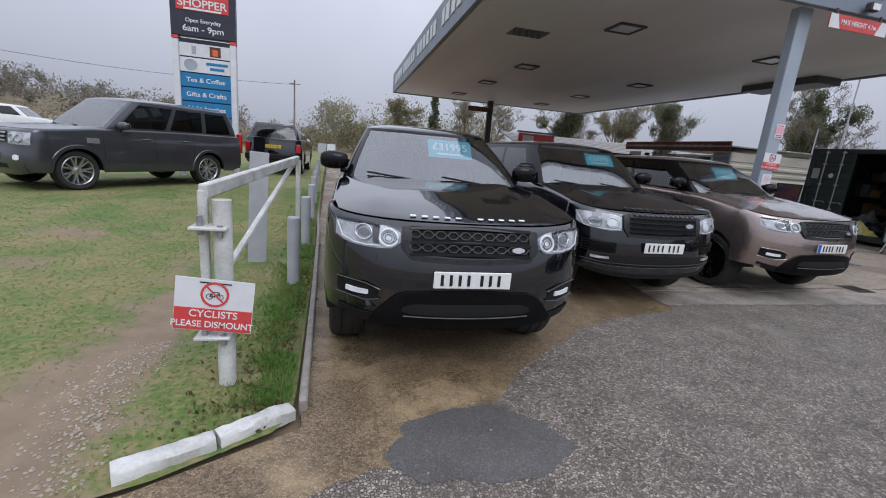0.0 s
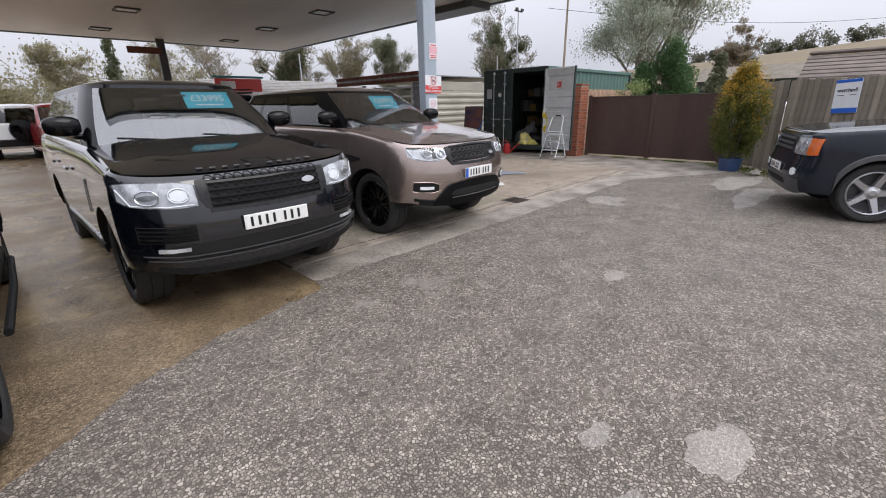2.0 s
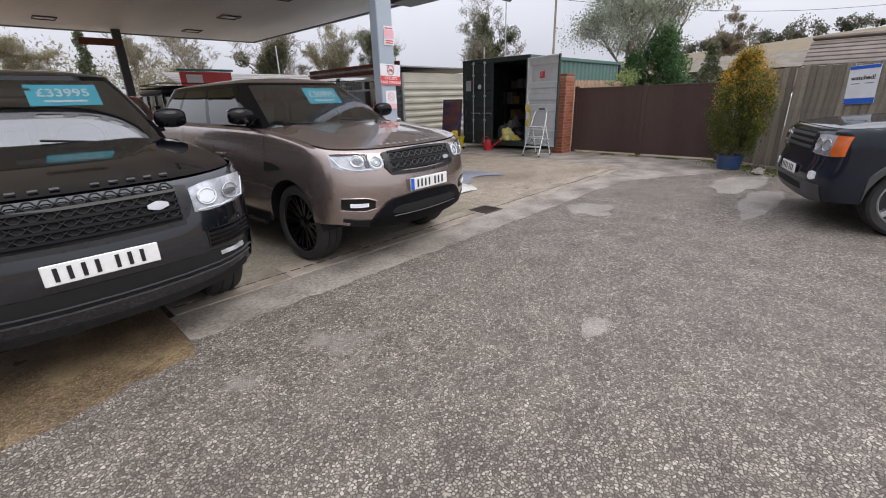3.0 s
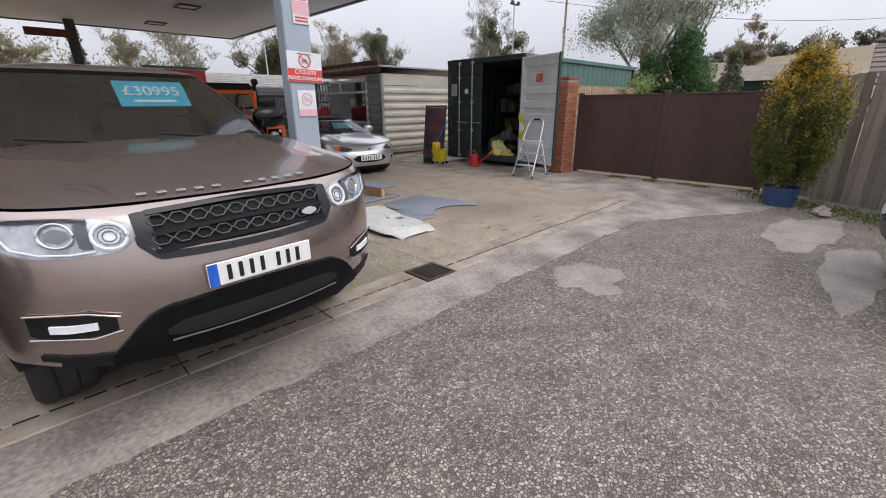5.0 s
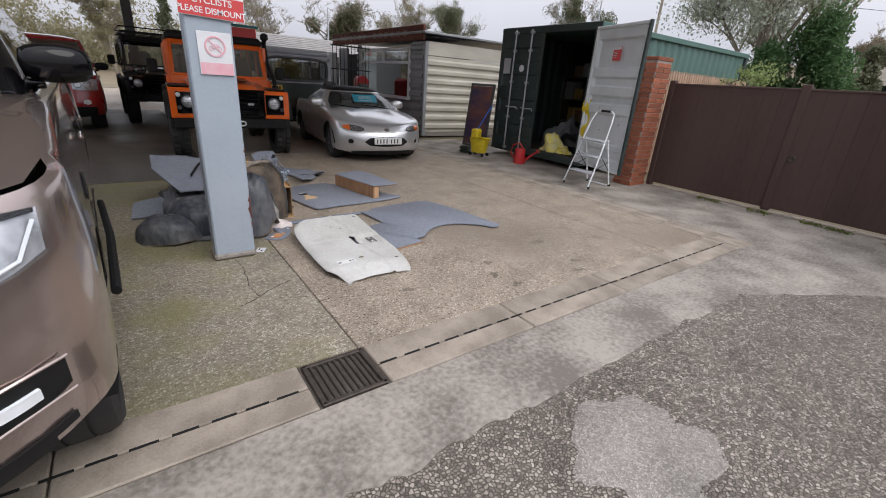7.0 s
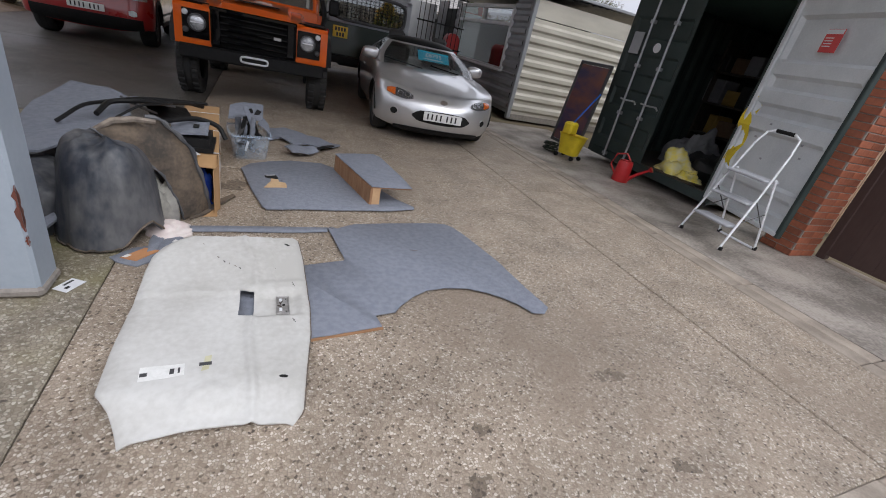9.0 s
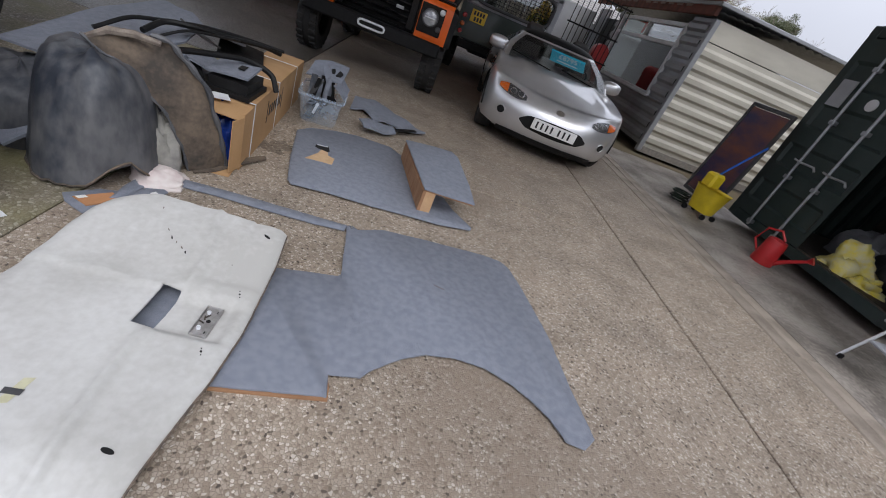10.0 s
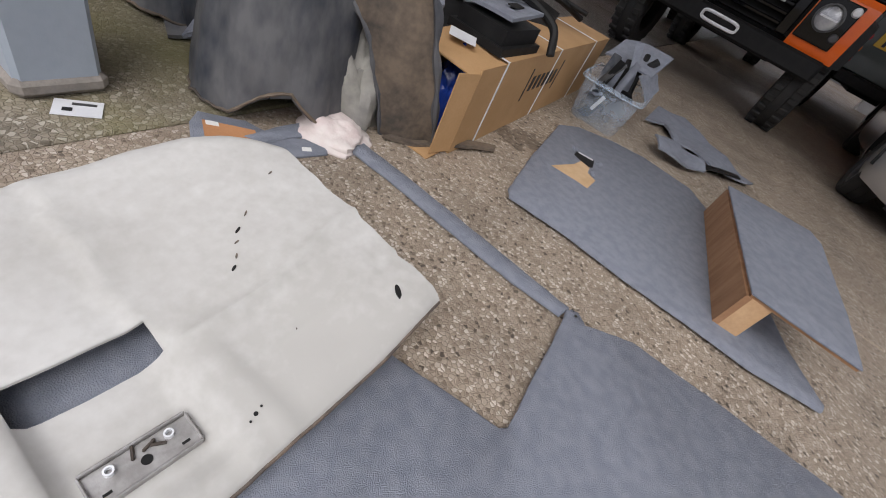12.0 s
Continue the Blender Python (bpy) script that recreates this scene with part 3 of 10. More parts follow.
# ---- cars ----
class Car:
    """A car body as a wall swept round a rounded plan, with bonnet, cabin, lamps and wheels laid on it. Local: front at y = 0 facing -y."""

    def __init__(self, p, root, paint):
        self.p, self.root, self.paint = p, root, paint
        self.F, self.W, self.R = curve(p["front"]), curve(p["side"]), curve(p["rear"])
        self.top = curve(p["top"])
        self.GF, self.GW, self.GR = curve(p["gfront"]), curve(p["gside"]), curve(p["grear"])
        self.y0, self.y1, self.nf, self.nr, self.r = p["y0"], p["y1"], p.get("nf", 2.6), p.get("nr", 3.2), p.get("lip", 0.06)

    def inset(self, z, zt):
        k = min(1, max(0, (z - (zt - self.r)) / self.r))
        return self.r * (1 - math.sqrt(1 - k * k)) * 0.85

    def body(self, col, z):
        """The point of the outer skin at a column ('f' or 'r': fraction of the half width; 's': y) and a height."""
        k, v = col
        w = self.W(z)
        if k == "f":
            f = self.F(z)
            y = f + (self.y0 - f) * (1 - (1 - v**self.nf) ** (1 / self.nf))
            zt = self.top(y)
            i = self.inset(z, zt)
            return Vector((w * v - i * v * v, y + i * (1 - v * v), z))
        if k == "r":
            rr = self.R(z)
            y = rr - (rr - self.y1) * (1 - (1 - v**self.nr) ** (1 / self.nr))
            i = self.inset(z, self.top(y))
            return Vector((w * v - i * v * v, y - i * (1 - v * v), z))
        bulge = sum(self.p["flare"] * math.exp(-(((v - a) / 0.55) ** 2)) * max(0, 1 - abs(z - 0.55) / 0.6) for a in self.p["axles"])
        return Vector((w - self.inset(z, self.top(v)) + bulge - self.p["flare"] * 0.6, v, z)) if self.y0 + 0.02 < v < self.y1 - 0.02 else Vector((w - self.inset(z, self.top(v)), v, z))

    def cols(self):
        fr = [0, 0.12, 0.24, 0.36, 0.47, 0.57, 0.66, 0.74, 0.81, 0.87, 0.92, 0.955, 0.98, 0.994, 1]
        ys, ra = set(), self.p["arch"]
        for a in self.p["axles"]:
            ys |= {round(a - ra * math.cos(math.pi * k / 18), 4) for k in range(19)}
        ys |= {round(self.y0 + (self.y1 - self.y0) * k / 26, 4) for k in range(1, 26)}
        ys = sorted(y for y in ys if self.y0 + 0.015 < y < self.y1 - 0.015)
        return [("f", v) for v in fr] + [("s", y) for y in ys] + [("r", v) for v in fr[::-1]]

    def low(self, col):
        k, v = col
        if k == "f":
            return self.p["chin"] + (self.p.get("corner", self.p["sill"]) - self.p["chin"]) * min(1, v**3 * 1.3)
        if k == "r":
            return self.p["sill"] + 0.06
        zl = self.p["sill"]
        for a in self.p["axles"]:
            d = self.p["arch"] ** 2 - (v - a) ** 2
            if d > 0:
                zl = max(zl, self.p["wheel_r"] + math.sqrt(d))
        return zl

    def skin(self):
        cs = self.cols()
        zt = [self.top(self.body(c, 0.8)[1]) for c in cs]
        vs = [0, 0.06, 0.14, 0.24, 0.35, 0.46, 0.57, 0.67, 0.76, 0.84, 0.9, 0.94, 0.97, 0.988, 1]
        rows = [[self.body(c, self.low(c) + (t - self.low(c)) * v) for c, t in zip(cs, zt)] for v in vs]
        b = M()
        b.grid(rows)
        b.grid([[(-q[0], q[1], q[2]) for q in r] for r in rows])
        # rear deck and ledge under the cabin
        yc, ye = self.p["gfront"][0][1], self.R(zt[-1])
        deck = []
        for k in range(13):
            y = yc + (ye - 0.02 - yc) * k / 12
            c = ("s", y) if self.y0 < y < self.y1 else ("s", min(y, self.y1 - 0.02))
            w = self.body(c, self.top(y))[0]
            if y > self.y1:
                t = (y - self.y1) / (self.R(self.top(y)) - self.y1)
                w = self.W(self.top(y)) * max(0.02, 1 - t**self.nr) ** (1 / self.nr) - self.r * 0.85
            deck.append([(u * w, y, self.top(y) + self.p.get("deck", -0.02) * (1 - u**6)) for u in (-1, -0.9, -0.6, 0, 0.6, 0.9, 1)])
        if self.p.get("deck") is not None:
            b.grid(deck)
        part("body", b, self.paint, self.root)
        # bonnet
        us = [u / 16 for u in range(-16, 17)]
        vs = [0, 0.03, 0.08, 0.15, 0.25, 0.37, 0.5, 0.63, 0.76, 0.88, 1]
        rows = []
        for v in vs:
            row = []
            for u in us:
                a = abs(u)
                yt = self.F(0.9 * self.p["top"][0][1])
                e = self.body(("f", a), self.top(yt + (self.y0 - yt) * (1 - (1 - a**self.nf) ** (1 / self.nf))))
                ye = self.gfront_y(a) + 0.03
                y = e[1] + (ye - e[1]) * v
                w = max(self.body(("s", min(max(y, self.y0 + 0.03), self.y1 - 0.03)), self.top(y))[0] if v > 0 else e[0] / max(a, 0.01), 0.1)
                x = (e[0] / a if a > 0 else w) * (1 - min(1, v * 3)) + w * min(1, v * 3)
                cr = self.p["crown"] * (1 - a**3.0) * min(1, v / 0.25) ** 0.6
                ridge = self.p.get("ridge", 0.012) * math.exp(-(((a - 0.66) / 0.10) ** 2)) * min(1, v * 4)
                row.append((u * x, y, self.top(y) + cr + ridge))
            rows.append(row)
        b = M()
        b.grid(rows)
        part("bonnet", b, self.paint, self.root)
        # dark underbody and wheel housings
        b = M()
        L = self.p["rear"][1][1]
        b.box((0, L / 2, self.p["sill"] + 0.16), (1.1 * self.W(0.6), L - 0.7, 0.22))
        for a in self.p["axles"]:
            rows = []
            for k in range(19):
                y, z = a - self.p["arch"] * math.cos(math.pi * k / 18), self.p["wheel_r"] + self.p["arch"] * math.sin(math.pi * k / 18)
                x = self.body(("s", min(max(y, self.y0 + 0.03), self.y1 - 0.03)), max(z, self.p["sill"]))[0]
                rows.append([(x - 0.004, y, max(z, self.p["sill"])), (x - 0.36, y, max(z, self.p["sill"]))])
            b.grid(rows)
            b.grid([[(-q[0], q[1], q[2]) for q in r] for r in rows])
        part("underbody", b, BLACK_TRIM, self.root)

    def gfront_y(self, a):
        z = self.p["gfront"][0][0]
        f = self.GF(z)
        return f + self.p["gcorner"] * (1 - (1 - min(1, a) ** 3.8) ** (1 / 3.8))

    def cab(self, col, z):
        k, v = col
        w, f, rr, c = self.GW(z), self.GF(z), self.GR(z), self.p["gcorner"]
        if k == "f":
            return Vector((w * v, f + c * (1 - (1 - v**3.8) ** (1 / 3.8)), z))
        if k == "r":
            return Vector((w * v, rr - 0.22 * (1 - (1 - v**3) ** (1 / 3)), z))
        return Vector((w, f + c + (rr - 0.22 - f - c) * v, z))

    def cabin(self, screen=SCREEN, side=TINTED, frame_mat=None, roof_mat=None, liner=None):
        p, T = self.p, self.p["roof_z"]
        frame_mat, roof_mat = frame_mat or GLOSS_BLACK, roof_mat or self.paint
        fr = [0, 0.15, 0.3, 0.45, 0.58, 0.7, 0.8, 0.87, 0.91, 0.95, 0.98, 1]
        glass_f = 8
        splits = p["windows"]
        cs = [("f", v) for v in fr]
        marks = []
        for a, e in splits:
            n = max(2, int((e - a) * 16))
            marks.append((len(cs), len(cs) + n))
            cs += [("s", a + (e - a) * k / n) for k in range(n + 1)]
        rear_a = len(cs) + 4
        cs += [("r", v) for v in (1, 0.98, 0.95, 0.91, 0.87, 0.75, 0.5, 0.25, 0)]

        def zrow(c, v):
            lo = self.top(min(max(self.cab(c, T * 0.8)[1], 0.5), self.R(1)))
            return lo - 0.05 + (T - lo + 0.05) * v

        vs = [0, 0.1, 0.13, 0.25, 0.4, 0.55, 0.7, 0.82, 0.9, 0.94, 1]
        g0, g1 = 2, 8
        P = [[self.cab(c, zrow(c, v)) for c in cs] for v in vs]
        mir = lambda rows: [[Vector((-q[0], q[1], q[2])) for q in r] for r in rows]

        def sub(i0, i1, j0, j1):
            return [r[j0:j1 + 1] for r in P[i0:i1 + 1]]

        # screen
        rows = sub(g0 - 1, g1 + 1, 0, glass_f)
        b = M()
        b.grid(rows)
        b.grid(mir(rows))
        pane = part("windscreen", b, screen, self.root)
        pane.visible_shadow = False
        b = M()
        for i0, i1 in ((0, g0 - 1), (g1 + 1, len(vs) - 1)):
            for rows in (sub(i0, i1, 0, glass_f), mir(sub(i0, i1, 0, glass_f))):
                b.grid(rows)
        edges = [glass_f] + [x for m in marks for x in m] + [rear_a]
        for i0, i1 in ((0, g0), (g1, len(vs) - 1)):
            for rows in (sub(i0, i1, glass_f, len(cs) - 1), mir(sub(i0, i1, glass_f, len(cs) - 1))):
                b.grid(rows)
        for j0, j1 in zip(edges[::2], edges[1::2]):
            for rows in (sub(g0, g1, j0, j1), mir(sub(g0, g1, j0, j1))):
                b.grid(rows)
        part("cab_frame", b, frame_mat, self.root)
        for m in marks:
            for rows in (sub(g0, g1, *m), mir(sub(g0, g1, *m))):
                b = M()
                b.grid(rows)
                part("side_window", b, side, self.root).visible_shadow = False
        rows = sub(g0, g1, rear_a, len(cs) - 1)
        b = M()
        b.grid(rows)
        b.grid(mir(rows))
        part("rear_window", b, side, self.root)
        # roof
        us = [math.sin(math.pi / 2 * u / 12) for u in range(-12, 13)]
        rows = []
        for k in range(17):
            v = (1 - math.cos(math.pi * k / 16)) / 2
            row = []
            for u in us:
                f, e = self.cab(("f", abs(u)), T), self.cab(("r", abs(u)), T)
                hump = (1 - abs(u) ** 3.2) ** 0.7 * (1 - abs(2 * v - 1) ** 4) ** 0.6
                row.append((f[0] * (1 if u >= 0 else -1), f[1] + (e[1] - f[1]) * v, T + (p["height"] - T) * hump * (1 - p.get("fall", 0.0) * v)))
            rows.append(row)
        b = M()
        b.grid(rows)
        part("roof", b, roof_mat, self.root)
        # inside
        c0 = self.GF(p["gfront"][0][0])
        w, belt = self.GW(T * 0.8), self.top(c0 + 0.5)
        b = M()
        b.box((0, c0 + 0.42, belt - 0.10), (1.8 * w, 0.62, 0.14), 0.05)
        b.box((0, (c0 + self.GR(belt)) / 2, belt - 0.42), (1.9 * w, self.GR(belt) - c0, 0.1))
        part("dashboard", b, CABIN, self.root)
        b = M()
        b.lathe([(0.175, -0.012), (0.19, 0), (0.175, 0.012), (0.162, 0), (0.175, -0.012)], 24, Matrix.Translation((-0.36 * self.p["drive"], c0 + 0.78, belt - 0.0)) @ Matrix.Rotation(radians(-62), 4, "X") @ Matrix.Rotation(radians(90), 4, "Y"))
        part("steering_wheel", b, CABIN, self.root)
        for x in (-0.37, 0.37):
            for y in p["seats"]:
                b = M()
                b.box((x, c0 + y, belt - 0.05), (0.5, 0.16, 0.62), 0.07, None)
                b.box((x, c0 + y - 0.01, belt + 0.36), (0.27, 0.1, 0.17), 0.045)
                part("seat", b, liner or SEAT, self.root)
        b = M()
        ty = self.GF(T * 0.93) + 0.1
        b.box((0, ty, T - 0.13), (0.24, 0.03, 0.07), 0.014)
        part("rear_view_mirror", b, BLACK_TRIM, self.root)

    def fpt(self, x, z, off=0.0):
        """A point on the nose at x, z, lifted off the skin."""
        v = min(1, abs(x) / self.W(z))
        g = self.F(z)

        def at(vv, zz):
            f = self.F(zz)
            return f + (self.y0 - f) * (1 - (1 - min(1, vv) ** self.nf) ** (1 / self.nf))

        y, e = at(v, z), 0.01
        dx = (at(min(1, v + e), z) - at(max(0, v - e), z)) / (self.W(z) * (min(1, v + e) - max(0, v - e)))
        dz = (at(v, z + e) - at(v, z - e)) / (2 * e)
        n = Vector((dx * (1 if x >= 0 else -1), -1, dz)).normalized()
        return Vector((x, y, z)) + n * off

    def spt(self, y, z, off=0.0, s=1):
        q = self.body(("s", y), z)
        return Vector((s * (q[0] + off), y, z))

    def patch(self, name, xs, lo, hi, off, thick, material, parent=None, label="", side=0, rows=4, sub=3):
        """A panel laid on the nose (or on a flank: side = 1 or -1), between two edges given at each station."""
        fl, fh = curve(list(zip(xs, lo))), curve(list(zip(xs, hi)))
        st = []
        for a, c in zip(xs, xs[1:]):
            st += [a + (c - a) * k / sub for k in range(sub)]
        st.append(xs[-1])
        pt = (lambda x, z, o: self.spt(x, z, o, side)) if side else self.fpt
        face = [[pt(x, fl(x) + (fh(x) - fl(x)) * k / rows, off) for x in st] for k in range(rows + 1)]
        b = M()
        b.grid(face)
        if thick:
            back = [[pt(x, fl(x) + (fh(x) - fl(x)) * k / rows, off - thick) for x in st] for k in range(rows + 1)]
            b.grid([face[0], back[0]])
            b.grid([face[-1], back[-1]])
            b.grid([[r[0] for r in face], [r[0] for r in back]])
            b.grid([[r[-1] for r in face], [r[-1] for r in back]])
        return part(name, b, material, parent or self.root, label)

    def both(self, name, xs, lo, hi, off, thick, material, label="", **kw):
        """The same panel on both sides of the nose; xs outwards from the middle."""
        return [self.patch(name, xs if s > 0 else [-x for x in xs[::-1]], lo if s > 0 else lo[::-1], hi if s > 0 else hi[::-1], off, thick, material, label=label, **kw) for s in (1, -1)]

    def wire(self, name, pts, r, material, parent=None, off=0.0, n=6):
        b = M()
        b.tube([self.fpt(x, z, off) for x, z in pts], r, n)
        return part(name, b, material, parent or self.root)

    def plate(self, z, x=0.0, colour=PLATE_WHITE, band=False, off=0.022, rear=False, bars=7):
        """A number plate; its characters stand as plain bars."""
        root = new("number_plate")
        root.parent = self.root
        y = self.F(z) - off if not rear else self.R(z) + off
        root.matrix_basis = pose(x, y, z, 0, 0, 180 if rear else 0)
        b = M()
        b.box((0, 0, 0), (0.52, 0.012, 0.112), 0.004)
        part("plate", b, colour, root)
        left = -0.205 if not band else -0.165
        step = 0.41 / 7 if not band else 0.37 / 7
        for k in range(bars):
            b = M()
            x0 = left + step * k + (0.03 if k > 3 else 0)
            b.box((x0, -0.008, 0), (0.02, 0.004, 0.074), 0.001)
            part("bar", b, INK, root)
        if band:
            b = M()
            b.box((-0.237, -0.0075, 0), (0.043, 0.003, 0.108))
            part("blue_band", b, BLUE_BAND, root)

    def wheels(self, rim, spokes=10, kind="twin", width=0.27, rim_label="", steer=0.0, out=0.0, knob=False):
        r = self.p["wheel_r"]
        for i, a in enumerate(self.p["axles"]):
            for s in (1, -1):
                root = new("wheel")
                root.parent = self.root
                x = (self.W(0.5) - width / 2 - 0.035 + out) * s
                root.matrix_basis = pose(x, a, r, 0, 0, (0 if s > 0 else 180) + (steer if i == 0 else 0))
                wheel(root, r, width, rim, spokes, kind, knob)
                tagged(root, rim_label)

    def mirrors(self, y, z, material, reach=0.14):
        for s in (1, -1):
            b = M()
            w = self.GW(z) if z > self.top(y) else self.body(("s", y), z)[0]
            x = s * (self.W(0.9) + reach - 0.06)
            pts = []
            for k in range(9):
                t = math.pi * k / 8
                rr = math.sin(t) ** 0.5
                pts.append([(x - s * 0.13 * math.cos(t), y - 0.01 + 0.075 * rr * (abs(math.cos(q)) ** 0.7) * (1 if math.cos(q) > 0 else -1) * (0.6 if math.cos(q) > 0 else 1.1), z + 0.085 * rr * (abs(math.sin(q)) ** 0.7) * (1 if math.sin(q) > 0 else -1)) for q in [2 * math.pi * j / 14 for j in range(15)]])
            b.grid(pts)
            b.tube([(s * (w - 0.03), y + 0.02, z - 0.10), (x - s * 0.06, y, z - 0.085)], 0.025, 8)
            m = part("door_mirror", b, material, self.root, smooth=60)
            b = M()
            b.box((x, y + 0.062, z), (0.19, 0.006, 0.12), 0.003)
            part("mirror_glass", b, CHROME, m)

    def flank_lines(self, doors, handle_z, lo, hi=None, handle=None):
        """Door gaps as thin dark lines and the door handles, on both flanks."""
        for s in (1, -1):
            for y in doors:
                zt = self.top(y) - 0.03
                b = M()
                n = 14
                zs = [max(lo, self.low(("s", y)) + 0.03) + (zt - max(lo, self.low(("s", y)) + 0.03)) * k / n for k in range(n + 1)]
                b.grid([[self.spt(y - 0.004, z, 0.0015, s), self.spt(y + 0.004, z, 0.0015, s)] for z in zs])
                part("door_gap", b, VOID_SHADE, self.root)
            for y in handle or ():
                b = M()
                q = self.spt(y, handle_z, 0.022, s)
                b.box(q, (0.03, 0.19, 0.032), 0.012)
                part("door_handle", b, self.paint, self.root)

    def price(self, text, x, y, z, m=None, size=(0.42, 0.2), tilt=-55, roll=0):
        """A blue price card behind the windscreen."""
        root = new("price_card")
        root.parent = self.root
        root.matrix_basis = pose(x, y, z, tilt, 0, 0) @ pose(0, 0, 0, 0, roll, 0)
        tagged(root, "bright blue card with a white handwritten price")
        b = M()
        b.box((0, 0, 0), (size[0], 0.004, size[1]), 0.001)
        part("card", b, PRICE_BLUE, root)
        lettering(text, size[1] * 0.52, WHITE_INK, root, pose(0, -0.004, size[1] * 0.08), "price")
        b = M()
        b.box((0, -0.004, -size[1] * 0.3), (size[0] * 0.6, 0.002, size[1] * 0.09))
        part("bar", b, WHITE_INK, root)

    def wipers(self):
        c0 = self.GF(self.p["gfront"][0][0])
        z0 = self.p["gfront"][0][0]
        for x0, x1 in ((-0.12, -0.66), (0.5, 0.02)):
            b = M()
            pts = []
            for k in range(6):
                x = x0 + (x1 - x0) * k / 5
                z = z0 + 0.02 + 0.05 * (k / 5)
                q = self.cab(("f", min(0.9, abs(x) / self.GW(z))), z)
                pts.append((x, q[1] - 0.025, z + 0.012))
            b.tube(pts, 0.009, 6)
            part("wiper", b, BLACK_TRIM, self.root)


def wheel(root, r, width, rim, spokes, kind, knob=False):
    """Tyre, dished rim, spokes and hub; outer face towards +x."""
    h = width / 2
    ri = r * (0.74 if not knob else 0.56)
    b = M()
    b.lathe([(ri, -h * 0.7), (ri + 0.01, -h * 0.92), (r * 0.9, -h), (r * 0.965, -h * 0.86), (r, -h * 0.6), (r, -h * 0.34), (r - 0.008, -h * 0.33), (r - 0.008, -h * 0.27), (r, -h * 0.26), (r, h * 0.26), (r - 0.008, h * 0.27), (r - 0.008, h * 0.33), (r, h * 0.34), (r, h * 0.6), (r * 0.965, h * 0.86), (r * 0.9, h), (ri + 0.012, h * 0.93), (ri, h * 0.72)], 48)
    if knob:
        for k in range(26):
            for s in (-1, 1):
                b.box((s * h * 0.62, 0, r + 0.004), (h * 0.6, 0.045, 0.03), 0.006, Matrix.Rotation(2 * math.pi * (k + 0.25 * s) / 26, 4, "X"))
    part("tyre", b, RUBBER, root)
    b = M()
    b.lathe([(ri, -h * 0.8), (ri, h * 0.78), (ri - 0.012, h * 0.84), (ri - 0.024, h * 0.74), (ri - 0.03, h * 0.4), (ri - 0.035, -h * 0.2)], 48)
    part("rim", b, rim, root)
    b = M()
    b.lathe([(ri - 0.03, -h * 0.15), (0.02, -h * 0.15)], 32)
    part("brake_disc", b, GREY_TRIM, root)
    b = M()
    b.lathe([(0.0, h * 0.62), (0.035, h * 0.62), (0.05, h * 0.55), (0.085, h * 0.5), (0.09, h * 0.1)], 24)
    for k in range(5):
        a = 2 * math.pi * k / 5
        b.cyl((h * 0.5, 0.062 * math.cos(a), 0.062 * math.sin(a)), (h * 0.57, 0.062 * math.cos(a), 0.062 * math.sin(a)), 0.01, n=6)
    part("hub", b, rim, root)
    for k in range(spokes):
        a = 2 * math.pi * k / spokes
        offs = ((-0.35, -0.22), (0.35, 0.22)) if kind == "twin" else ((0, 0),)
        for o0, o1 in offs:
            w0, w1 = (0.022, 0.017) if kind == "twin" else (0.05, 0.038)
            st = []
            for j in range(5):
                t = j / 4
                rad = 0.06 + (ri - 0.085) * t
                ang = a + (o0 * (1 - t) * 0.4 + (o1 * t * 1.1)) * (10 / max(spokes, 5)) * 0.5
                w = w0 + (w1 - w0) * t
                x0 = h * (0.5 + 0.22 * t)
                c, s = math.cos(ang), math.sin(ang)
                p = Vector((0, rad * c, rad * s))
                n = Vector((0, -s, c))
                st.append([p + n * w + Vector((x0 - 0.03, 0, 0)), p + n * w * 0.7 + Vector((x0, 0, 0)), p - n * w * 0.7 + Vector((x0, 0, 0)), p - n * w + Vector((x0 - 0.03, 0, 0))])
            b = M()
            b.grid(st)
            part("spoke", b, rim, root)


SPORT = dict(front=[(0.34, 0.14), (0.44, 0.06), (0.54, 0.025), (0.64, 0.02), (0.72, 0.0), (0.82, 0.015), (0.96, 0.05), (1.05, 0.09), (1.12, 0.15)],
             side=[(0.28, 0.92), (0.40, 0.945), (0.55, 0.965), (0.75, 0.972), (0.92, 0.97), (1.04, 0.96), (1.16, 0.945), (1.3, 0.92)],
             rear=[(0.3, 4.70), (0.55, 4.82), (0.8, 4.81), (1.2, 4.72)],
             top=[(0.05, 1.10), (0.25, 1.12), (0.6, 1.175), (1.0, 1.235), (1.4, 1.275), (3.0, 1.30), (4.85, 1.32)],
             gfront=[(1.25, 1.27), (1.48, 1.62), (1.74, 2.06)], gside=[(1.15, 0.875), (1.3, 0.85), (1.55, 0.755), (1.76, 0.65)], grear=[(1.2, 4.72), (1.45, 4.6), (1.76, 4.36)],
             gcorner=0.34, windows=((0.03, 0.37), (0.41, 0.73), (0.77, 0.96)), roof_z=1.745, height=1.825, fall=0.25,
             y0=0.56, y1=4.45, nf=2.35, lip=0.05, flare=0.02, axles=(0.92, 3.84), arch=0.445, wheel_r=0.385, sill=0.36, chin=0.385, corner=0.47, crown=0.035, drive=-1, seats=(1.25, 2.2))
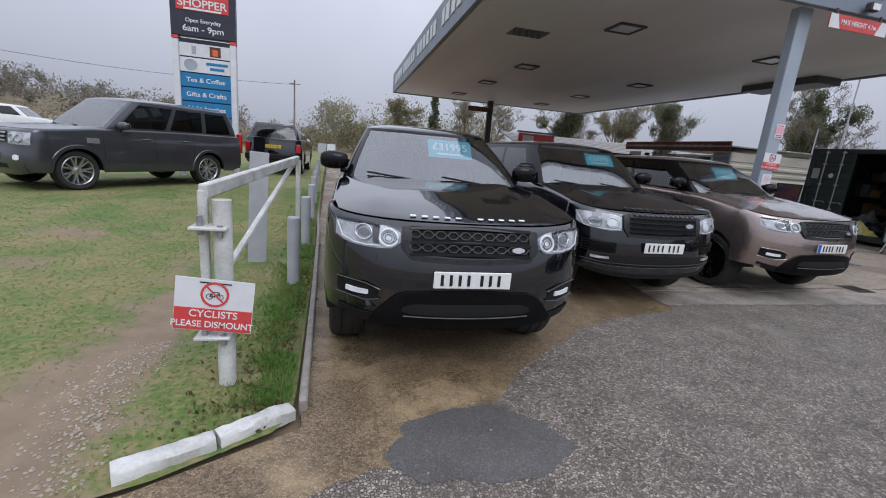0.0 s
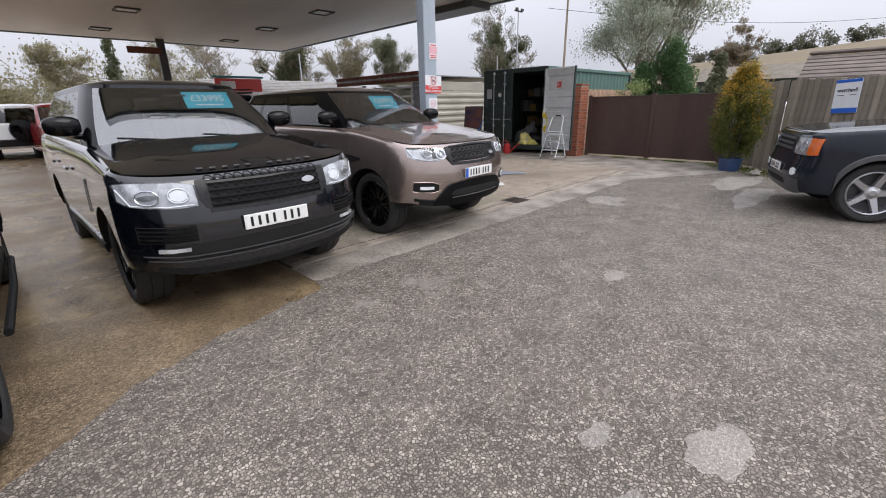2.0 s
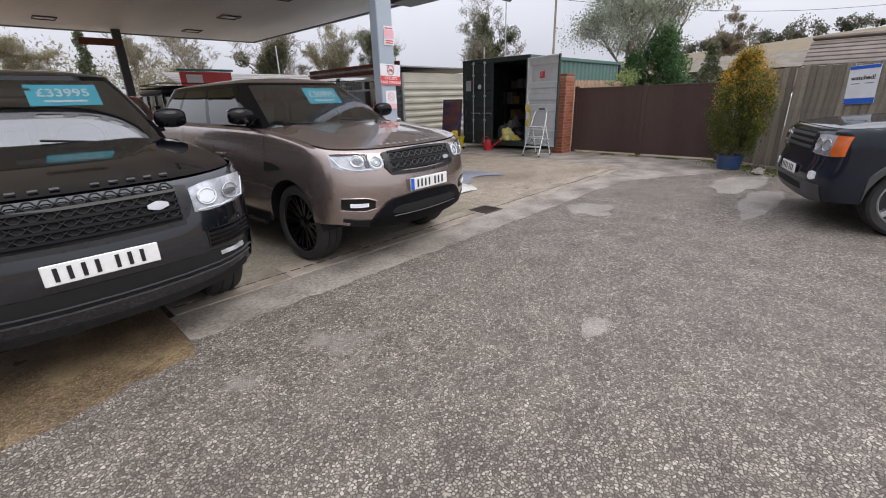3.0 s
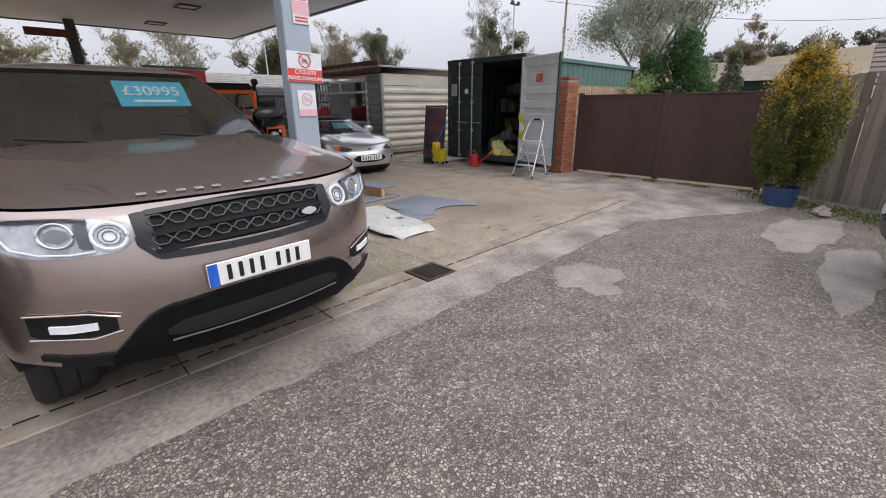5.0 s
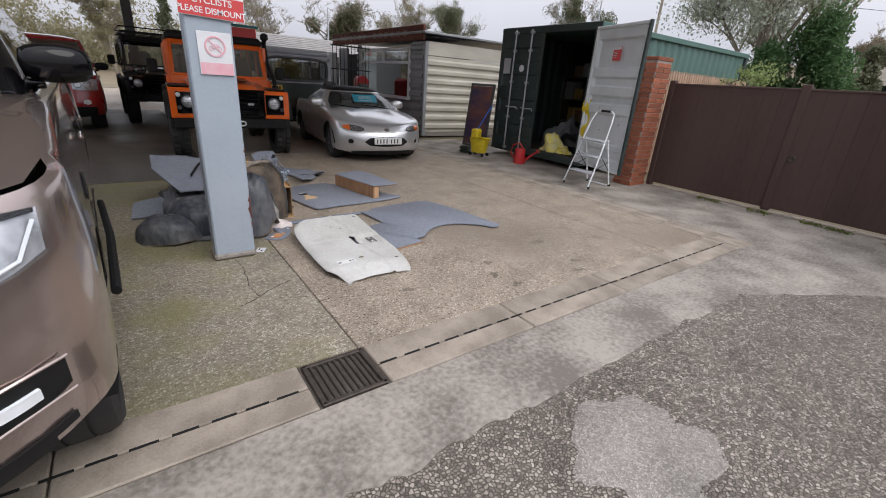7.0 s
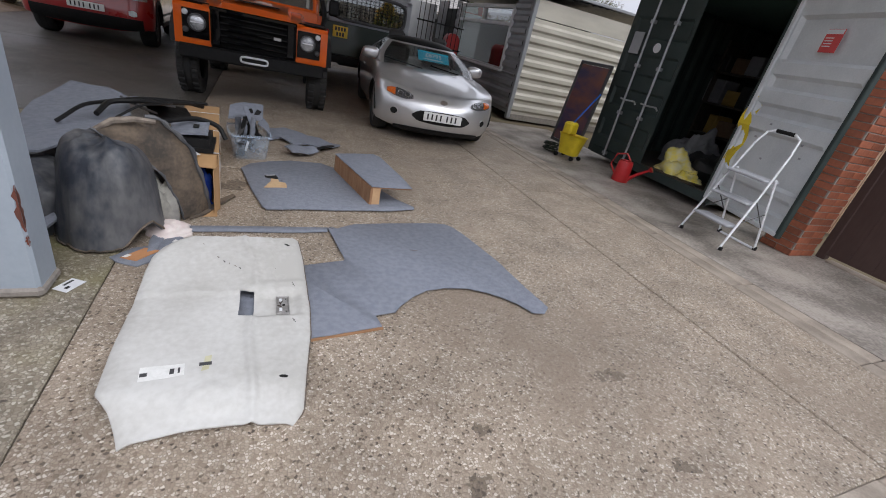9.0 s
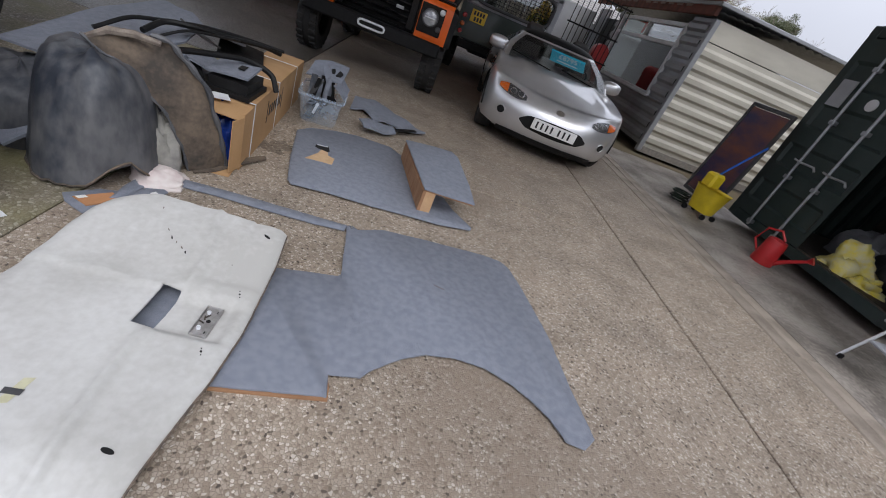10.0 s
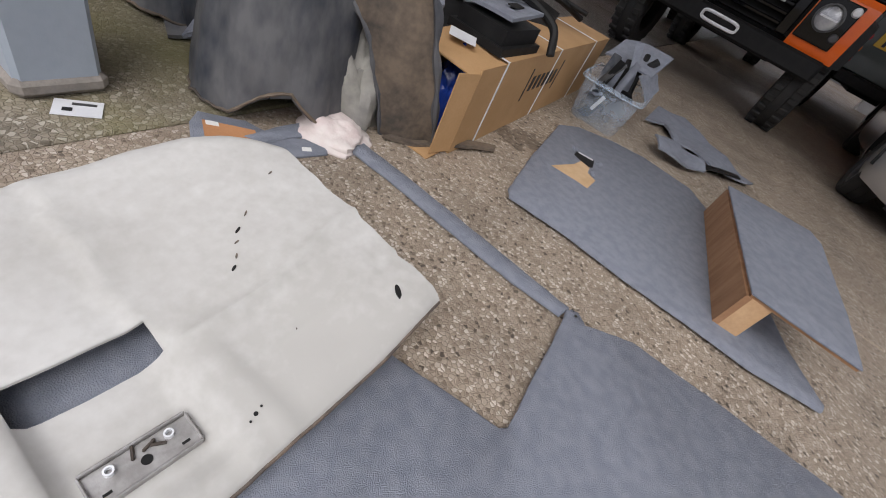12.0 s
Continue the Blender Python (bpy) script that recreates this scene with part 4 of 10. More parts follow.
RANGE = dict(SPORT, front=[(0.22, 0.16), (0.32, 0.07), (0.45, 0.035), (0.58, 0.015), (0.70, 0.01), (0.82, 0.03), (0.95, 0.055), (1.03, 0.08), (1.10, 0.13)],
             rear=[(0.3, 4.85), (0.55, 4.97), (0.8, 4.96), (1.2, 4.88)], top=[(0.05, 1.085), (0.25, 1.115), (0.6, 1.17), (1.0, 1.22), (1.4, 1.255), (3.0, 1.27), (5.0, 1.28)],
             gfront=[(1.23, 1.34), (1.5, 1.66), (1.77, 2.03)], gside=[(1.15, 0.885), (1.3, 0.865), (1.55, 0.785), (1.79, 0.68)], grear=[(1.2, 4.88), (1.45, 4.8), (1.79, 4.6)],
             roof_z=1.78, height=1.86, fall=0.1, y1=4.6, nf=2.5, y0=0.5, chin=0.35, corner=0.45, axles=(0.91, 3.83), arch=0.45)


def hexes(c, x0, x1, z, h, n, r, material, parent, off):
    """A band of honeycomb wire across the grille."""
    for s in (1, -1):
        pts = []
        for k in range(4 * n + 1):
            j = k % 4
            x = x0 + (x1 - x0) * (k // 4 + (0.05, 0.3, 0.7, 0.95)[j]) / (n + 0.3)
            pts.append((x, z + s * h * (0.02, 0.5, 0.5, 0.02)[j]))
        c.wire("honeycomb_wire", pts, r, material, parent, off, 5)


def sport_car(label, m, paint, price, band, group, screen=SCREEN):
    root = thing("car", label, "car", m, group)
    c = Car(SPORT, root, paint)
    c.skin()
    c.cabin(screen)
    # grille
    g = c.patch("grille", [-0.44, -0.385, 0, 0.385, 0.44], [1.0, 0.915, 0.90, 0.915, 1.0], [1.062, 1.075, 1.08, 1.075, 1.062], 0.004, 0.0, VOID_SHADE, label="black honeycomb grille")
    for zs in ((1.066, 1.084), (0.984, 0.998), (0.912, 0.93)):
        c.patch("grille_bar", [-0.41, 0, 0.41], [zs[0] - 0.012, zs[0], zs[0] - 0.012], [zs[1] - 0.012, zs[1], zs[1] - 0.012], 0.022, 0.02, GLOSS_BLACK, g)
    c.patch("grille_surround", [-0.47, -0.395, 0, 0.395, 0.47], [0.945, 0.872, 0.858, 0.872, 0.945], [0.985, 0.905, 0.892, 0.905, 0.985], 0.016, 0.02, FRAME_TRIM, g)
    for s in (1, -1):
        c.patch("grille_surround", [s * 0.40, s * 0.435, s * 0.465][::s], [0.905, 0.94, 0.97][::s], [1.07, 1.07, 1.065][::s], 0.016, 0.02, FRAME_TRIM, g)
    for z in (1.031, 0.954):
        hexes(c, -0.42, 0.42, z, 0.04, 10, 0.0042, MESH_GREY, g, 0.016)
    c.patch("badge", [0.265, 0.31, 0.355], [0.947, 0.935, 0.947], [0.961, 0.973, 0.961], 0.03, 0.012, SILVER, g, "small oval metal badge")
    # bonnet letters as plain blocks
    for k in range(11):
        if k == 5:
            continue
        b = M()
        x = -0.385 + 0.077 * k
        q = c.fpt(x, 1.08, 0)
        b.box((0, 0, 0), (0.04, 0.022, 0.003), 0.001, pose(x, q[1] + 0.085, c.top(q[1] + 0.085) + 0.021, 16, 0, 0))
        part("bonnet_letter_block", b, WHITE_INK if paint is BLACK_PAINT else GALV, root)
    # headlights
    for s in (1, -1):
        xs, lo, hi = [0.47, 0.53, 0.66, 0.79, 0.88], [0.975, 0.935, 0.93, 0.945, 0.985], [1.03, 1.06, 1.075, 1.085, 1.085]
        f = lambda v: v if s > 0 else v[::-1]
        h = c.patch("headlight", f([s * x for x in xs]), f(lo), f(hi), 0.003, 0.0, LAMP_GREY, label="clear headlight with a white light ring")
        ring = [(s * (0.545 + 0.056 * math.cos(a)), 0.997 + 0.05 * math.sin(a)) for a in [2 * math.pi * k / 20 for k in range(21)]]
        c.wire("light_ring", ring, 0.008, LAMP_RING, h, 0.012)
        ring = [(s * (0.70 + 0.05 * math.cos(a)), 1.018 + 0.045 * math.sin(a)) for a in [2 * math.pi * k / 20 for k in range(21)]]
        c.wire("lamp_rim", ring, 0.006, CHROME, h, 0.01)
        c.patch("lamp_lens", f([s * 0.665, s * 0.70, s * 0.735]), f([1.005, 0.99, 1.005]), f([1.03, 1.045, 1.03]), 0.008, 0, LAMP_MID, h)
        c.patch("lamp_lens", f([s * 0.505, s * 0.545, s * 0.585]), f([0.985, 0.965, 0.985]), f([1.01, 1.03, 1.01]), 0.008, 0, LAMP_RING, h)
        c.wire("light_strip", [(s * 0.60, 0.945), (s * 0.68, 0.943), (s * 0.76, 0.952), (s * 0.83, 0.98), (s * 0.865, 1.06)], 0.005, LAMP_RING, h, 0.012)
        c.patch("lamp_brow", f([s * 0.6, s * 0.7, s * 0.8, s * 0.87]), f([1.05, 1.068, 1.07, 1.075]), f([1.066, 1.08, 1.085, 1.086]), 0.013, 0.01, GLOSS_BLACK, h)
        c.patch("lamp_divider", f([s * 0.605, s * 0.625, s * 0.645]), f([0.955, 0.955, 0.965]), f([1.05, 1.055, 1.055]), 0.009, 0.006, GREY_TRIM, h)
        for rad in (0.036, 0.022):
            c.wire("lens_ring", [(s * (0.545 + rad * math.cos(a)), 0.997 + rad * 0.9 * math.sin(a)) for a in [2 * math.pi * k / 20 for k in range(21)]], 0.003, LAMP_MID, h, 0.014)
        c.patch("lens_cover", f([s * x for x in xs]), f(lo), f(hi), 0.022, 0.02, CLEAR, h)
        # fog lamp in a black slot
        fg = c.patch("fog_lamp_slot", f([s * 0.60, s * 0.68, s * 0.79, s * 0.86]), f([0.60, 0.585, 0.592, 0.615]), f([0.665, 0.695, 0.70, 0.705]), 0.004, 0, BLACK_TRIM)
        c.patch("fog_lamp", f([s * 0.66, s * 0.73, s * 0.80]), f([0.618, 0.618, 0.626]), f([0.65, 0.652, 0.66]), 0.014, 0.012, LAMP_RING, fg)
        c.wire("chrome_line", [(s * 0.585, 0.665), (s * 0.68, 0.70), (s * 0.86, 0.712)], 0.005, paint, fg, 0.012)
        c.wire("chrome_line", [(s * 0.585, 0.595), (s * 0.68, 0.577), (s * 0.86, 0.60)], 0.005, paint, fg, 0.012)
        c.patch("washer_cap", f([s * 0.62, s * 0.7]), f([0.855, 0.86]), f([0.885, 0.89]), 0.004, 0.003, paint)
        for zz in (0.45,):
            c.patch("corner_vent", f([s * 0.62, s * 0.74, s * 0.85]), f([0.455, 0.47, 0.495]), f([0.485, 0.50, 0.525]), 0.008, 0.006, BLACK_TRIM)
    # lower bumper: a broad dark shelf with a bright line
    c.patch("lower_bumper", [-0.64, -0.5, -0.4, 0, 0.4, 0.5, 0.64], [0.43, 0.41, 0.40, 0.385, 0.40, 0.41, 0.43], [0.47, 0.62, 0.665, 0.685, 0.665, 0.62, 0.47], 0.02, 0.03, DARK_TRIM)
    c.patch("air_intake", [-0.44, -0.36, 0, 0.36, 0.44], [0.53, 0.515, 0.51, 0.515, 0.53], [0.555, 0.585, 0.59, 0.585, 0.555], 0.026, 0.004, VOID_SHADE)
    c.patch("skid_line", [-0.43, 0, 0.43], [0.503, 0.499, 0.503], [0.508, 0.504, 0.508], 0.034, 0.006, SILVER)
    c.patch("chin", [-0.8, -0.6, 0, 0.6, 0.8], [0.45, 0.41, 0.388, 0.41, 0.45], [0.48, 0.45, 0.42, 0.45, 0.48], 0.006, 0.02, BLACK_TRIM)
    c.plate(0.765, band=band)
    c.wheels(GLOSS_BLACK, 10, "twin", rim_label="gloss black multi-spoke alloy wheel with low tyre")
    c.mirrors(1.68, 1.405, GLOSS_BLACK, 0.05)
    c.flank_lines((1.33, 2.52, 3.45), 1.0, 0.42, handle=(2.32, 3.3))
    for s in (1, -1):
        c.patch("sill_trim", [1.42, 2.4, 3.36], [0.345, 0.345, 0.345], [0.44, 0.43, 0.44], 0.012, 0.02, BLACK_TRIM, side=s)
        c.patch("side_vent", [1.05, 1.2, 1.34], [0.92, 0.90, 0.89], [0.945, 0.97, 0.975], 0.006, 0.004, BLACK_TRIM, side=s)
        b = M()
        b.tube([(s * 0.98, 1.45, 0.335), (s * 1.0, 2.4, 0.335), (s * 0.98, 3.3, 0.335)], 0.024, 8)
        part("side_step", b, BLACK_TRIM, root)
    c.wipers()
    c.price(price, 0.2, c.GF(1.59) + 0.1, 1.59, size=(0.46, 0.24), tilt=-42)
    return c


def range_car(label, m, paint, price, group):
    root = thing("car", label, "car", m, group)
    c = Car(RANGE, root, paint)
    c.skin()
    c.cabin()
    g = c.patch("grille", [-0.47, -0.43, 0, 0.43, 0.47], [0.98, 0.855, 0.845, 0.855, 0.98], [1.03, 1.05, 1.055, 1.05, 1.03], 0.004, 0.0, VOID_SHADE, label="black grille of stacked mesh bars")
    for s in (1, -1):
        f = lambda v: v if s > 0 else v[::-1]
        c.patch("grille_surround", f([s * 0.435, s * 0.465, s * 0.505]), f([0.85, 0.86, 0.93]), f([1.055, 1.055, 1.05]), 0.018, 0.02, FRAME_TRIM, g)
    c.patch("grille_surround", [-0.45, 0, 0.45], [0.825, 0.813, 0.825], [0.855, 0.845, 0.855], 0.018, 0.02, FRAME_TRIM, g)
    for k in range(4):
        z = 0.875 + 0.05 * k
        c.patch("grille_bar", [-0.44, 0, 0.44], [z, z - 0.004, z], [z + 0.014, z + 0.01, z + 0.014], 0.022, 0.018, GLOSS_BLACK, g)
        hexes(c, -0.45, 0.45, z + 0.032, 0.036, 13, 0.005, BLACK_TRIM, g, 0.014)
    c.patch("badge", [0.27, 0.325, 0.38], [0.955, 0.94, 0.955], [0.975, 0.99, 0.975], 0.03, 0.012, SILVER, g, "small oval metal badge")
    for k in range(11):
        if k == 5:
            continue
        b = M()
        x = -0.43 + 0.086 * k
        q = c.fpt(x, 1.06, 0)
        b.box((0, 0, 0), (0.042, 0.022, 0.003), 0.001, pose(x, q[1] + 0.085, c.top(q[1] + 0.085) + 0.021, 16, 0, 0))
        part("bonnet_letter_block", b, GREY_TRIM, root)
    for s in (1, -1):
        f = lambda v: v if s > 0 else v[::-1]
        xs, lo, hi = [0.52, 0.62, 0.78, 0.88, 0.935], [0.885, 0.88, 0.895, 0.915, 0.955], [1.03, 1.05, 1.06, 1.065, 1.06]
        h = c.patch("headlight", f([s * x for x in xs]), f(lo), f(hi), 0.003, 0.0, LAMP_GREY, label="clear rectangular headlight")
        for x in (0.62, 0.79):
            ring = [(s * (x + 0.06 * math.cos(a)), 0.965 + 0.048 * math.sin(a)) for a in [2 * math.pi * k / 20 for k in range(21)]]
            c.wire("lamp_rim", ring, 0.005, LAMP_RING if x < 0.7 else CHROME, h, 0.012)
        c.patch("lamp_lens", f([s * 0.57, s * 0.62, s * 0.67]), f([0.945, 0.925, 0.945]), f([0.985, 1.005, 0.985]), 0.01, 0, LAMP_RING, h)
        c.patch("lamp_lens", f([s * 0.74, s * 0.79, s * 0.84]), f([0.955, 0.945, 0.955]), f([0.975, 0.985, 0.975]), 0.01, 0, LAMP_MID, h)
        c.wire("light_strip", [(s * 0.54, 0.895), (s * 0.7, 0.893), (s * 0.88, 0.92), (s * 0.925, 1.03)], 0.005, LAMP_RING, h, 0.012)
        c.patch("lens_cover", f([s * x for x in xs]), f(lo), f(hi), 0.022, 0.02, CLEAR, h)
        for k in range(4):
            z = 0.65 + 0.03 * k
            c.patch("bumper_gill", f([s * 0.57, s * 0.72, s * 0.88]), f([z, z, z + 0.015]), f([z + 0.013, z + 0.013, z + 0.028]), 0.012, 0.01, GLOSS_BLACK)
        c.patch("gill_recess", f([s * 0.56, s * 0.72, s * 0.89]), f([0.64, 0.64, 0.655]), f([0.755, 0.76, 0.775]), 0.003, 0, VOID_SHADE)
        c.patch("fog_lamp", f([s * 0.62, s * 0.72, s * 0.8]), f([0.57, 0.57, 0.577]), f([0.595, 0.597, 0.605]), 0.012, 0.01, LAMP_GREY)
        c.patch("washer_cap", f([s * 0.64, s * 0.72]), f([0.81, 0.81]), f([0.845, 0.845]), 0.004, 0.003, paint)
    for z0, w in ((0.525, 0.88), (0.49, 0.86)):
        c.patch("bumper_strip", [-w, -0.6, 0, 0.6, w], [z0 + 0.03, z0, z0 - 0.01, z0, z0 + 0.03], [z0 + 0.036, z0 + 0.006, z0 - 0.004, z0 + 0.006, z0 + 0.036], 0.014, 0.012, GREY_TRIM)
    c.patch("lower_intake", [-0.75, -0.6, 0, 0.6, 0.75], [0.55, 0.505, 0.49, 0.505, 0.55], [0.60, 0.615, 0.615, 0.615, 0.60], 0.004, 0, VOID_SHADE)
    c.patch("chin", [-0.82, -0.6, 0, 0.6, 0.82], [0.43, 0.38, 0.355, 0.38, 0.43], [0.47, 0.43, 0.40, 0.43, 0.47], 0.006, 0.02, BLACK_TRIM)
    c.plate(0.72)
    c.wheels(GLOSS_BLACK, 7, "twin", rim_label="gloss black split-spoke alloy wheel with low tyre")
    c.mirrors(1.74, 1.42, GLOSS_BLACK, 0.06)
    c.flank_lines((1.38, 2.55, 3.55), 1.02, 0.42, handle=(2.36, 3.36))
    for s in (1, -1):
        c.patch("sill_trim", [1.42, 2.4, 3.34], [0.345, 0.345, 0.345], [0.42, 0.41, 0.42], 0.012, 0.02, BLACK_TRIM, side=s)
        c.patch("sill_strip", [1.42, 2.4, 3.34], [0.455, 0.45, 0.455], [0.485, 0.48, 0.485], 0.01, 0.008, SILVER, side=s)
        c.patch("side_vent", [1.41, 1.46], [0.72, 0.72], [1.0, 1.0], 0.008, 0.004, GREY_TRIM, side=s)
    c.wipers()
    c.price(price, 0.3, c.GF(1.63) + 0.09, 1.63, size=(0.46, 0.22), tilt=-42)
    return c


ROW = "cars for sale in the front row"
sport_car("black four-wheel-drive estate car with a blue price card", pose(1.265, 2.513, 0, 0, 0, -0.8), BLACK_PAINT, "£31995", False, ROW)
range_car("tall black luxury four-wheel-drive car with a mesh grille", pose(3.895, 3.89, 0, 0, 0, 1.6), BLACK_PAINT, "£33995", ROW)
sport_car("bronze-grey metallic four-wheel-drive car with black wheels", pose(6.505, 4.03, 0, 0, 0, 3.4), BRONZE_PAINT, "£30995", True, ROW)


# ---- gutters, kerbs and patches ----
gutter = tagged(part("gutter_bed", M().box((8.6, 4.72, -0.035), (8.7, 0.4, 0.03)), JOINT), "sunken bed of the slot drain", "gutter", kind="structure")
block_mesh = {}


def block(x, y, sx, sy, name="gutter_block", z=-0.018, parent=None, material=None):
    """A drain block with worn edges; alike blocks share one mesh."""
    key = (round(sx, 3), round(sy, 3), name)
    if key not in block_mesh:
        ob = part(name, M().box((0, 0, 0), (sx, sy, 0.044), 0.007), material or BLOCK, parent or gutter, smooth=0)
        block_mesh[key] = ob.data
    else:
        ob = new(name, block_mesh[key])
        ob.parent = parent or gutter
    ob.matrix_basis = pose(x, y, z + random.uniform(-0.002, 0.002), 0, 0, random.uniform(-0.25, 0.25))


rng = random.Random(4)
for y, w in ((4.63, 0.156), (4.811, 0.194)):
    for a, e in ((4.26, 8.1), (8.47, 12.72)):
        n = round((e - a) / 1.0)
        for k in range(n):
            block(a + (e - a) * (k + 0.5) / n, y, (e - a) / n - 0.008, w)
for x in (12.822, 12.982):
    for k in range(9):
        block(x, 5.0 + 0.95 * k, 0.148, 0.942)
block(12.90, 4.72, 0.3, 0.3)
for k in range(60):
    x = 4.35 + 0.14 * k
    if not 8.08 < x < 8.5 and x < 12.7:
        ob = part("drain_slot", M().box((0, 0, 0), (0.1, 0.012, 0.004)), VOID_SHADE, gutter) if k == 0 else new("drain_slot", slot_mesh)
        slot_mesh = ob.data
        ob.parent = gutter
        ob.matrix_basis = pose(x + random.uniform(-0.012, 0.012), 4.711, 0.0035)
grate = thing("drain_grate", "rusty cast-iron drain grate set in the gutter", "drain grate", pose(8.285, 4.72, 0))
b = M()
for y in (-0.155, 0.155):
    b.box((0, y, -0.006), (0.34, 0.025, 0.03), 0.004)
for x in (-0.16, 0.16):
    b.box((x, 0, -0.006), (0.025, 0.33, 0.03), 0.004)
part("frame", b, IRON, grate)
for k in range(9):
    part("bar", M().box((-0.128 + 0.032 * k, 0, -0.008), (0.015, 0.29, 0.022), 0.003), IRON, grate)
part("pit", M().box((0, 0, -0.034), (0.33, 0.33, 0.006)), VOID_SHADE, grate)

# edging between lawn and concrete, and the white painted kerb stones
edging = thing("lawn_edging", "thin weathered concrete edging beside the lawn", "edging", kind="structure")
pts = [(0.235, 2.3), (0.20, 3.2), (0.15, 4.4), (0.10, 5.5), (0.02, 7.2), (-0.1, 9), (-0.25, 12), (-0.5, 17), (-0.8, 26)]
for (x0, y0), (x1, y1) in zip(pts, pts[1:]):
    b = M()
    d = math.hypot(x1 - x0, y1 - y0)
    b.box((0, 0, 0.02), (0.05, d - 0.006, 0.12), 0.01)
    part("edging_stone", b, MORTAR, edging).matrix_basis = pose((x0 + x1) / 2, (y0 + y1) / 2, 0, 0, 0, math.degrees(math.atan2(-(x1 - x0), y1 - y0)))
for x0, y0, x1, y1 in ((-0.16, 2.05, 0.17, 2.285), (-0.545, 1.86, -0.17, 2.043)):
    d = math.hypot(x1 - x0, y1 - y0)
    b = M()
    n = 10
    prof = [(-0.05, 0), (-0.05, 0.06), (-0.038, 0.078), (0.025, 0.082), (0.046, 0.065), (0.05, 0)]
    rows = []
    for k in range(n + 1):
        t = k / n
        worn = 0.03 * max(0, (t - 0.75) * 4) if x1 > 0.1 else 0
        rows.append([(d * (t - 0.5), y + rng.uniform(-0.005, 0.005), max(-0.01, z * (1 - worn * 6) + (rng.uniform(-0.006, 0.006) if z else -0.01))) for y, z in prof])
    b.grid(rows)
    b.add(rows[0], [tuple(range(6))])
    b.add(rows[-1], [tuple(range(6))])
    k = part("kerb_stone", b, WHITE_POST, None, smooth=40)
    k.matrix_world = pose((x0 + x1) / 2, (y0 + y1) / 2, 0, 0, 0, math.degrees(math.atan2(y1 - y0, x1 - x0)))
    tagged(k, "chipped white-painted kerb stone at the lawn's corner", "kerb stone", "white kerb stones")


def blob(cx, cy, rx, ry, n, seed, rough=0.25):
    r = random.Random(seed)
    ph = [r.uniform(0, 6.28) for _ in range(5)]
    out = []
    for k in range(n):
        a = 2 * math.pi * k / n
        s = 1 + rough * (0.5 * math.sin(2 * a + ph[0]) + 0.4 * math.sin(3 * a + ph[1]) + 0.3 * math.sin(5 * a + ph[2]) + 0.25 * math.sin(9 * a + ph[3])) + r.uniform(-0.035, 0.035)
        out.append((cx + rx * s * math.cos(a), cy + ry * s * math.sin(a)))
    return out


for cx, cy, rx, ry, seed, m, top in ((1.22, 1.93, 0.47, 0.34, 3, DARK_PATCH, 0.004), (9.22, 3.62, 0.36, 0.26, 5, WORN, 0.003), (9.05, 3.4, 0.18, 0.15, 6, WORN, 0.0035),
                                     (4.20, 1.30, 0.1, 0.06, 7, WORN, 0.003), (3.85, 1.0, 0.15, 0.1, 8, WORN, 0.003), (4.5, 0.85, 0.2, 0.12, 9, WORN, 0.003), (3.95, 0.75, 0.12, 0.08, 19, WORN, 0.003), (6.2, 2.1, 0.14, 0.09, 21, WORN, 0.003),
                                     (12.3, 2.4, 0.9, 0.35, 12, WORN, 0.0035), (11.0, 1.9, 0.9, 0.25, 13, WORN, 0.003)):
    b = M()
    b.prism(blob(cx, cy, rx, ry, 110, seed, 0.16 if m is DARK_PATCH else 0.22), -0.01, top)
    tagged(part("ground_patch", b, m, smooth=0), "smooth worn repair patch in the yard surface", "patch", kind="structure")

# cracks across the bays: narrow dark strips of uneven width
for k, pts in enumerate((((8.42, 5.51), (8.53, 5.53), (8.72, 5.46), (8.86, 5.40), (8.93, 5.27), (9.08, 5.10), (9.2, 4.99)), ((8.10, 6.53), (8.13, 6.30), (8.10, 5.96), (8.12, 5.77), (7.97, 5.68)), ((8.12, 5.77), (8.22, 5.85), (8.39, 5.93)), ((8.12, 5.77), (8.26, 5.68), (8.41, 5.62)))):
    r = random.Random(k)
    left, right = [], []
    for (x0, y0), (x1, y1) in zip(pts, pts[1:]):
        n = 10
        for j in range(n):
            t = j / n
            x, y = x0 + (x1 - x0) * t + r.uniform(-0.007, 0.007), y0 + (y1 - y0) * t + r.uniform(-0.007, 0.007)
            w = r.uniform(0.002, 0.005)
            left.append((x - w, y + w, 0.0035))
            right.append((x + w, y - w, 0.0035))
    b = M()
    b.grid([left, right])
    tagged(part("crack", b, JOINT, smooth=0), "dark crack in the concrete", "crack", kind="structure")

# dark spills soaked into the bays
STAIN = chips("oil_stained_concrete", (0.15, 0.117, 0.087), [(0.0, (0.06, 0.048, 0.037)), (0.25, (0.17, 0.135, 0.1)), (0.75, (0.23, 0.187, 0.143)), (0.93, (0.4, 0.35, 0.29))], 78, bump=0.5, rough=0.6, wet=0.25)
for k, (x, y, rx, ry) in enumerate(((10.77, 5.68, 0.07, 0.045), (10.73, 5.17, 0.05, 0.035), (9.84, 5.29, 0.05, 0.04), (9.95, 5.5, 0.035, 0.03), (9.07, 5.39, 0.045, 0.03), (10.58, 5.01, 0.06, 0.03), (9.88, 5.07, 0.045, 0.03), (8.91, 8.0, 0.12, 0.11))):
    b = M()
    b.prism(blob(x, y, rx, ry, 60, 60 + k, 0.5), -0.01, 0.0032)
    tagged(part("oil_stain", b, STAIN, smooth=0), "small dark spill soaked into the concrete", "stain", kind="structure")

